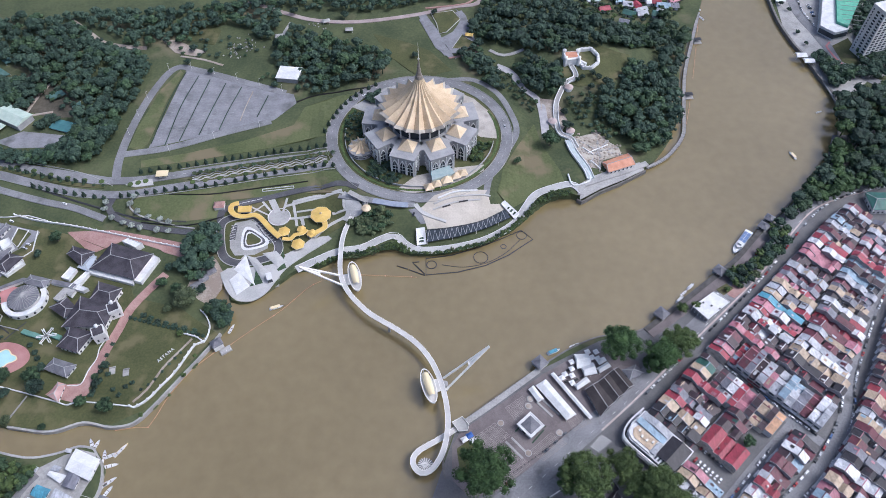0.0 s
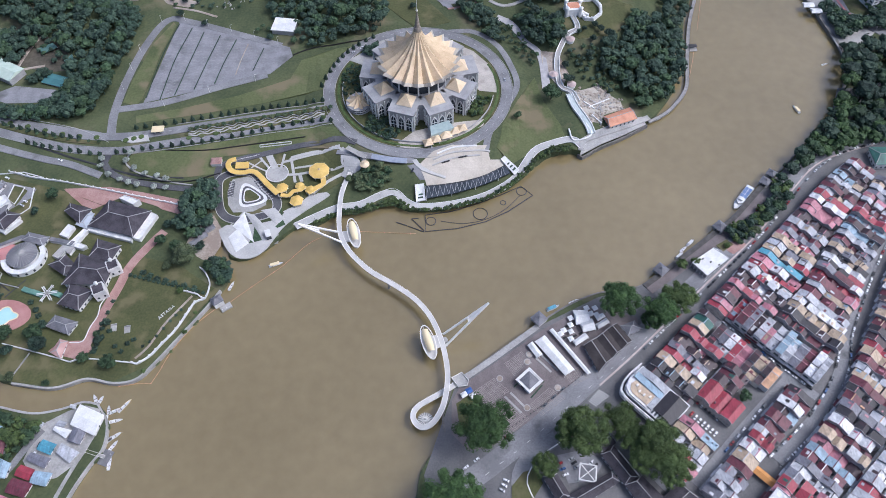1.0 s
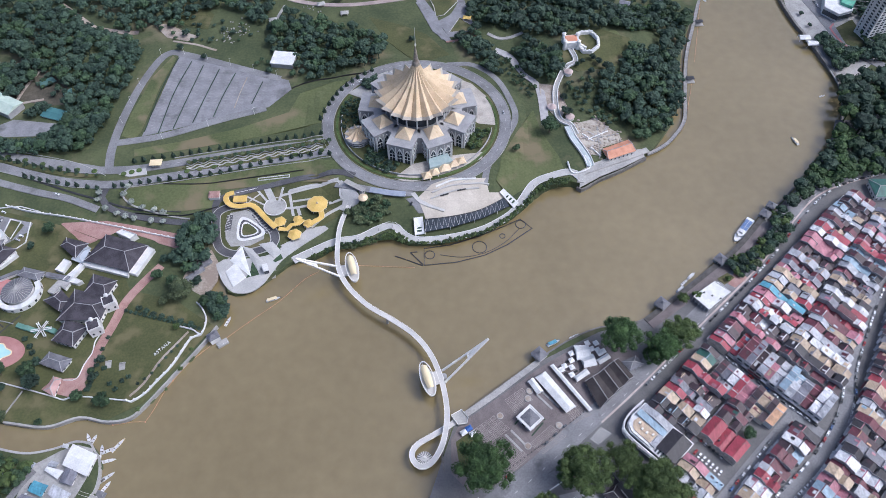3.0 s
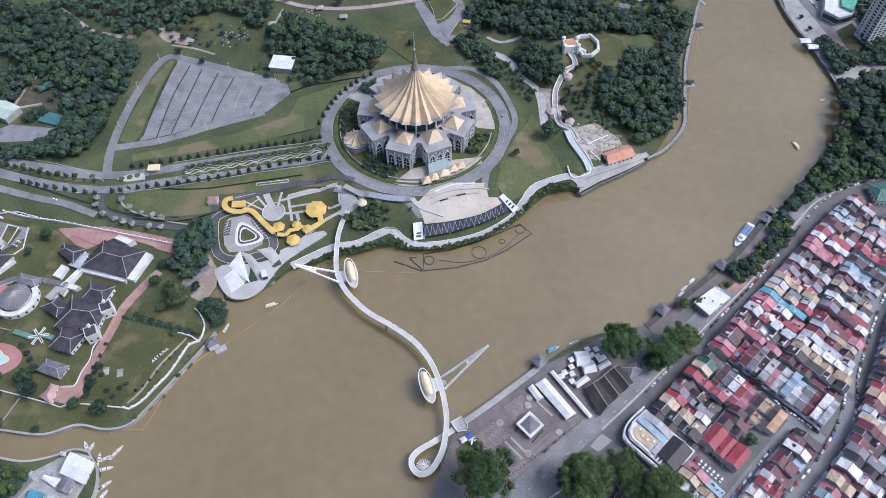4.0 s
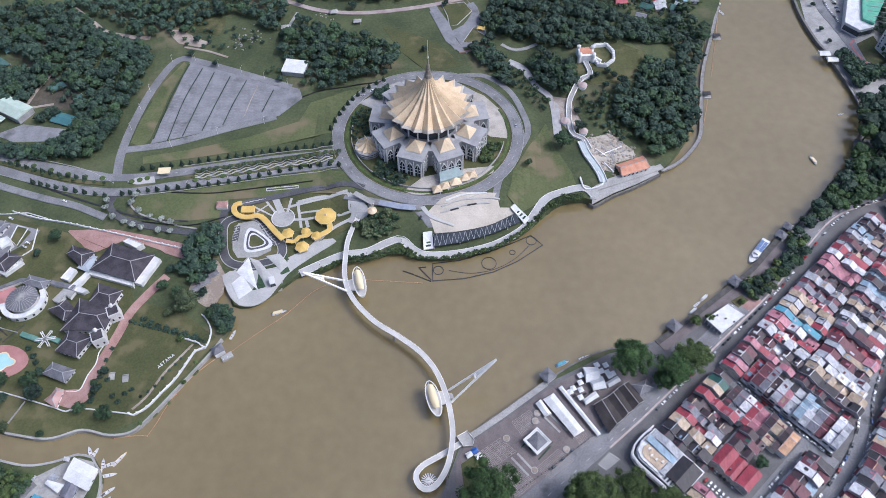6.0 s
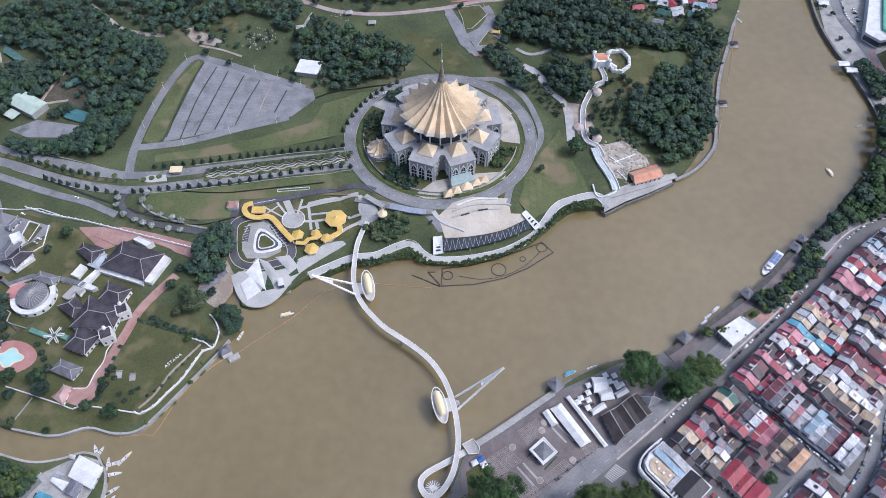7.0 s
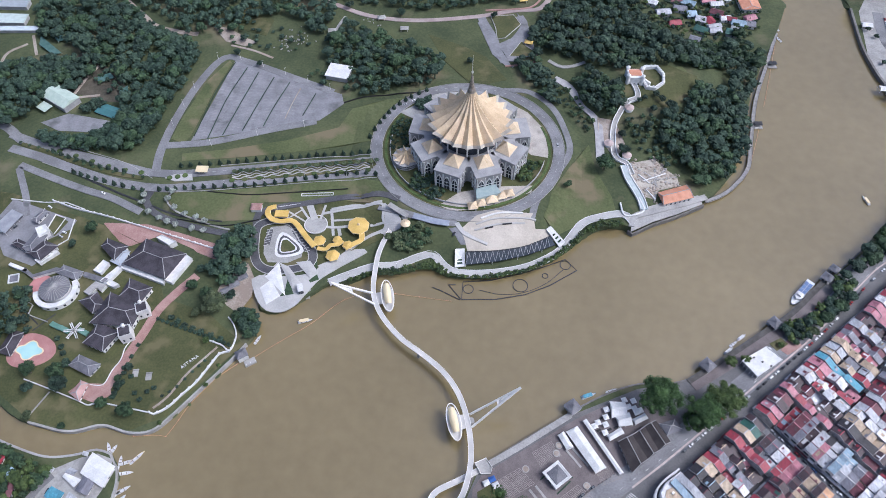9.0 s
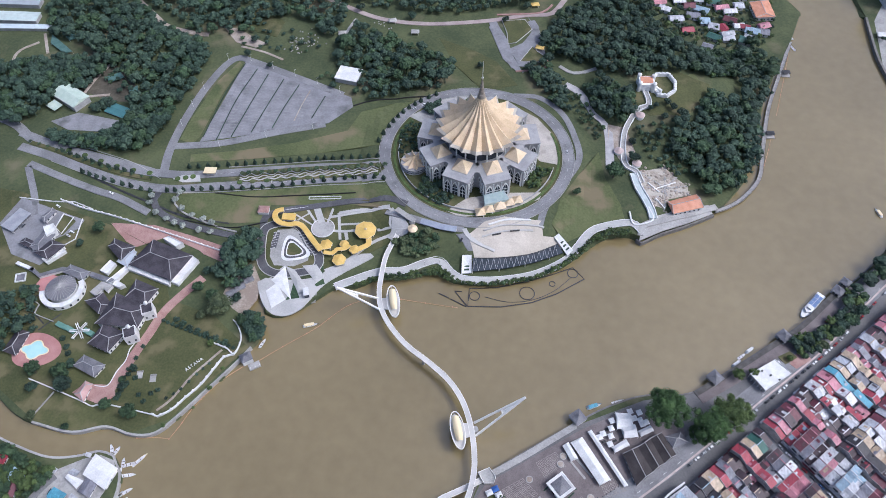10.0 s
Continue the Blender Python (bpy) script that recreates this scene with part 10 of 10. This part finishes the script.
# big buildings far right
x, y = (414.3, 801.1)
ob = thing("river_hotel", "tall white waterfront tower with many balconies", "building", x + 20, y + 14, 3.5)
slab = part("wall", Geo().box(x + 24, y + 16, 3, 46, 30, 42, 10), OFFWHITE, ob)
for fl in range(11):
    for k in range(9):
        part("window", Geo().box(x + 24 - 18 + k * 4.6 + 2.6, y + 16 - 15.2 - 3.2 + k * 0.81, 6 + fl * 3.4, 2.6, 0.5, 1.6, 10), GLASSY, slab)
x, y = (431.9, 524.5)
hip_house("bank_house", "white house with a grey hipped roof among trees", [(x - 9, y - 6), (x + 12, y - 6), (x + 12, y + 8), (x - 9, y + 8)], 4.5, 2.5, GREYROOF, group="bank houses")
x, y = (398.3, 425.2)
hip_house("green_roofed_block", "shop building with red and green roofs", [(x - 9, y - 9), (x + 14, y - 9), (x + 14, y + 12), (x - 9, y + 12)], 7, 3, ROOFS["green"], wall_m=OFFWHITE, group="bank houses")

pts = spline([(124.6, 435.3), (128.5, 432.2), (146.7, 444.2), (168.7, 455.6), (194.3, 471.3)], 5)
solo("river_wall", Geo().strip([(x, y, 4.1) for x, y in pts], 1.6, 5.0), mat("dark_quay_wall", (0.12, 0.115, 0.11), (0.2, 0.19, 0.18), 0.2, 0.85), "dark stained quay wall", "wall", "structure")

# ---- riverside village in the south-west ----
sheet("yard", [(-289.0, 181.1), (-273.4, 190.8), (-262.2, 195.1), (-251.2, 192.5), (-245.9, 183.1), (-249.5, 170.6), (-252.8, 160.4), (-255.1, 154.5), (-267.6, 142.8), (-282.0, 139.0), (-294.8, 154.6), (-291.9, 170.7)], 0.3, CONCRETE, "grey concrete boatyard", "yard")
for q, z, h, m, lab, rg in (
    ([(-266.8, 179.1), (-263.7, 194.3), (-244.0, 186.1), (-247.3, 170.8)], 5.0, 1.4, WHITE, "boatyard hall with a long white roof", 0.95),
    ([(-278.8, 175.7), (-277.7, 178.6), (-264.6, 175.2), (-267.8, 169.5)], 3.6, 0.8, WHITE, "white-roofed boatyard shed by the river", 0.95),
    ([(-278.2, 179.0), (-275.6, 182.8), (-269.9, 181.1), (-271.4, 177.7)], 3.6, 0.8, ROOFS["light"], "small pale-roofed boatyard shed", 0.95),
    ([(-266.0, 167.5), (-264.1, 177.7), (-254.4, 174.8), (-256.4, 164.6)], 4.0, 1.4, ROOFS["grey"], "boatyard shed with a blue-grey roof", 0.95),
    ([(-285.7, 161.5), (-283.2, 168.7), (-272.5, 165.1), (-275.0, 157.4)], 4.0, 1.4, ROOFS["cyan"], "village house with a bright cyan roof", 0.95),
    ([(-271.6, 159.4), (-269.7, 166.3), (-255.0, 159.4), (-260.0, 151.9)], 3.6, 0.6, ROOFS["light"], "flat village shed with a pale roof", 0.95),
    ([(-291.0, 154.3), (-288.7, 159.5), (-273.5, 155.1), (-276.1, 148.0)], 4.0, 1.6, ROOFS["grey"], "village house with a blue-grey roof", 0.95),
    ([(-295.3, 143.4), (-293.0, 150.8), (-282.1, 147.3), (-284.4, 139.6)], 4.2, 1.8, ROOFS["red"], "village house with a red roof", 0.95),
    ([(-283.1, 138.0), (-281.9, 146.5), (-269.3, 144.9), (-271.6, 135.7)], 4.2, 1.6, ROOFS["blue"], "village house with a pale blue roof", 0.95),
    ([(-298.2, 132.0), (-296.0, 141.9), (-280.8, 138.0), (-283.9, 128.2)], 4.2, 1.8, ROOFS["maroon"], "village house with a maroon roof", 0.95),
    ([(-317.9, 169.7), (-316.9, 178.8), (-306.7, 174.6), (-308.5, 165.6)], 4.2, 1.6, ROOFS["blue"], "village house with a pale blue roof", 0.95),
    ([(-314.6, 157.6), (-315.0, 173.0), (-308.8, 168.8), (-308.2, 157.6)], 4.2, 1.6, ROOFS["maroon"], "village house with a maroon roof", 0.95),
    ([(-308.5, 142.0), (-309.9, 155.6), (-300.0, 151.6), (-301.2, 141.2)], 4.2, 1.6, ROOFS["blue"], "village house with a pale blue roof", 0.95),
    ([(-292.4, 179.0), (-291.1, 182.8), (-286.6, 181.1), (-287.9, 177.3)], 3.0, 0.8, ROOFS["light"], "small grey-roofed village shed", 0.95),
    ([(-301.4, 121.3), (-300.7, 130.5), (-289.9, 126.8), (-292.6, 117.6)], 4.2, 1.6, ROOFS["pink"], "village house with a faded pink roof", 0.95),
    ([(-271.9, 192.5), (-272.0, 195.5), (-267.6, 194.6), (-267.6, 191.6)], 2.4, 0.5, ROOFS["white"], "small white-roofed creek shed", 0.95),
    ([(-334.1, 181.2), (-332.1, 187.2), (-324.6, 185.7), (-325.7, 177.8)], 4.2, 1.6, ROOFS["red"], "village house with a red roof", 0.95),
    ([(-334.7, 171.9), (-328.8, 176.6), (-323.4, 171.7), (-328.6, 164.0)], 4.2, 1.6, ROOFS["tan"], "village house with a tan roof", 0.95),
):
    hip_house("village_house", lab, q, z, h, m, wall_m=OFFWHITE, ridge=rg, group="riverside village", trims=False, spacing=9.0)
lane("road", [(-317.1, 139.1), (-304.1, 146.8), (-298.1, 158.6), (-291.9, 170.7), (-287.7, 176.9)], 5, 0.4, ASPHALT, "narrow grey village lane")
lane("path", [(-265.0, 127.5), (-261.1, 140.8), (-256.9, 153.7), (-254.4, 160.4)], 2.5, 0.6, CONCRETE, "pale concrete riverside path", "path")
pts = spline(WEST_SHORE[5:], 4)
solo("river_wall", Geo().strip([(x, y, 3.9) for x, y in pts], 1.2, 4.5), CONCRETE, "pale concrete river wall of the village", "wall", "structure")
jx3, jy3 = (-244.8, 160.2)
ob = thing("village_jetty", "grey floating jetty with a gangway", "jetty", jx3, jy3, 0)
part("pontoon", Geo().box(*(-238.7, 157.5), -0.4, 7, 11, 1.3, -18), mat("jetty_grey", (0.13, 0.13, 0.14), (0.2, 0.2, 0.21), 0.3, 0.8), ob)
part("gangway", Geo().strip([(*p, 3.0) for p in [(-252.5, 161.4), (-238.6, 157.3)]], 2.4, 0.4), CONCRETE, ob)
for s in (-1.1, 1.1):
    part("rail", Geo().strip([(*p, 4.0) for p in [(-252.5, 161.4), (-238.6, 157.3)]], 0.15, 0.15, offset=s), STEEL, ob)
for p, deg, L, m in zip([(-257.3, 200.8), (-253.7, 199.9), (-240.4, 192.0), (-234.7, 195.9), (-238.9, 184.3), (-236.1, 172.9), (-240.2, 169.6), (-235.6, 165.9), (-235.2, 154.6), (-245.6, 192.9), (-245.7, 185.2), (-245.7, 173.8)], (120, 70, 25, 55, 15, 40, 60, 60, 95, 100, 85, 55), (9, 8, 10, 13, 11, 10, 9, 9, 12, 7, 9, 13), (WHITE, WHITE, WHITE, CREAM, WHITE, WHITE, CONCRETE, WHITE, WHITE, CONCRETE, WHITE, CONCRETE)):
    boat(p[0], p[1], deg, L, 2.6, m, "moored white wooden village boat", None, group="moored village boats", z=0.0)
car_line([(-288.1, 158.6), (-284.4, 172.8)], 6, 0, 0.7, seed=51)
car_line([(-391.9, 408.2), (-384.1, 404.4)], 4, 0, 0.9, seed=52)
car_line([(-418.1, 385.4), (-399.6, 378.9)], 3.6, 0, 0.6, True, seed=53)
car_line([(-369.0, 373.7), (-363.9, 386.2)], 3.4, 0, 0.9, True, seed=54)
car_line([(-345.9, 425.4), (-337.4, 422.4)], 5, 0, 0.9, seed=55)
car_line([(-31.5, 411.1), (-21.3, 407.8)], 5, 0, 0.9, True, seed=56)
car_line([(-89.2, 562.4), (-72.6, 576.4)], 8, 0, 0.9, seed=57)
car_line([(61.3, 522.7), (63.1, 514.7)], 8, 0, 1.0, seed=58)
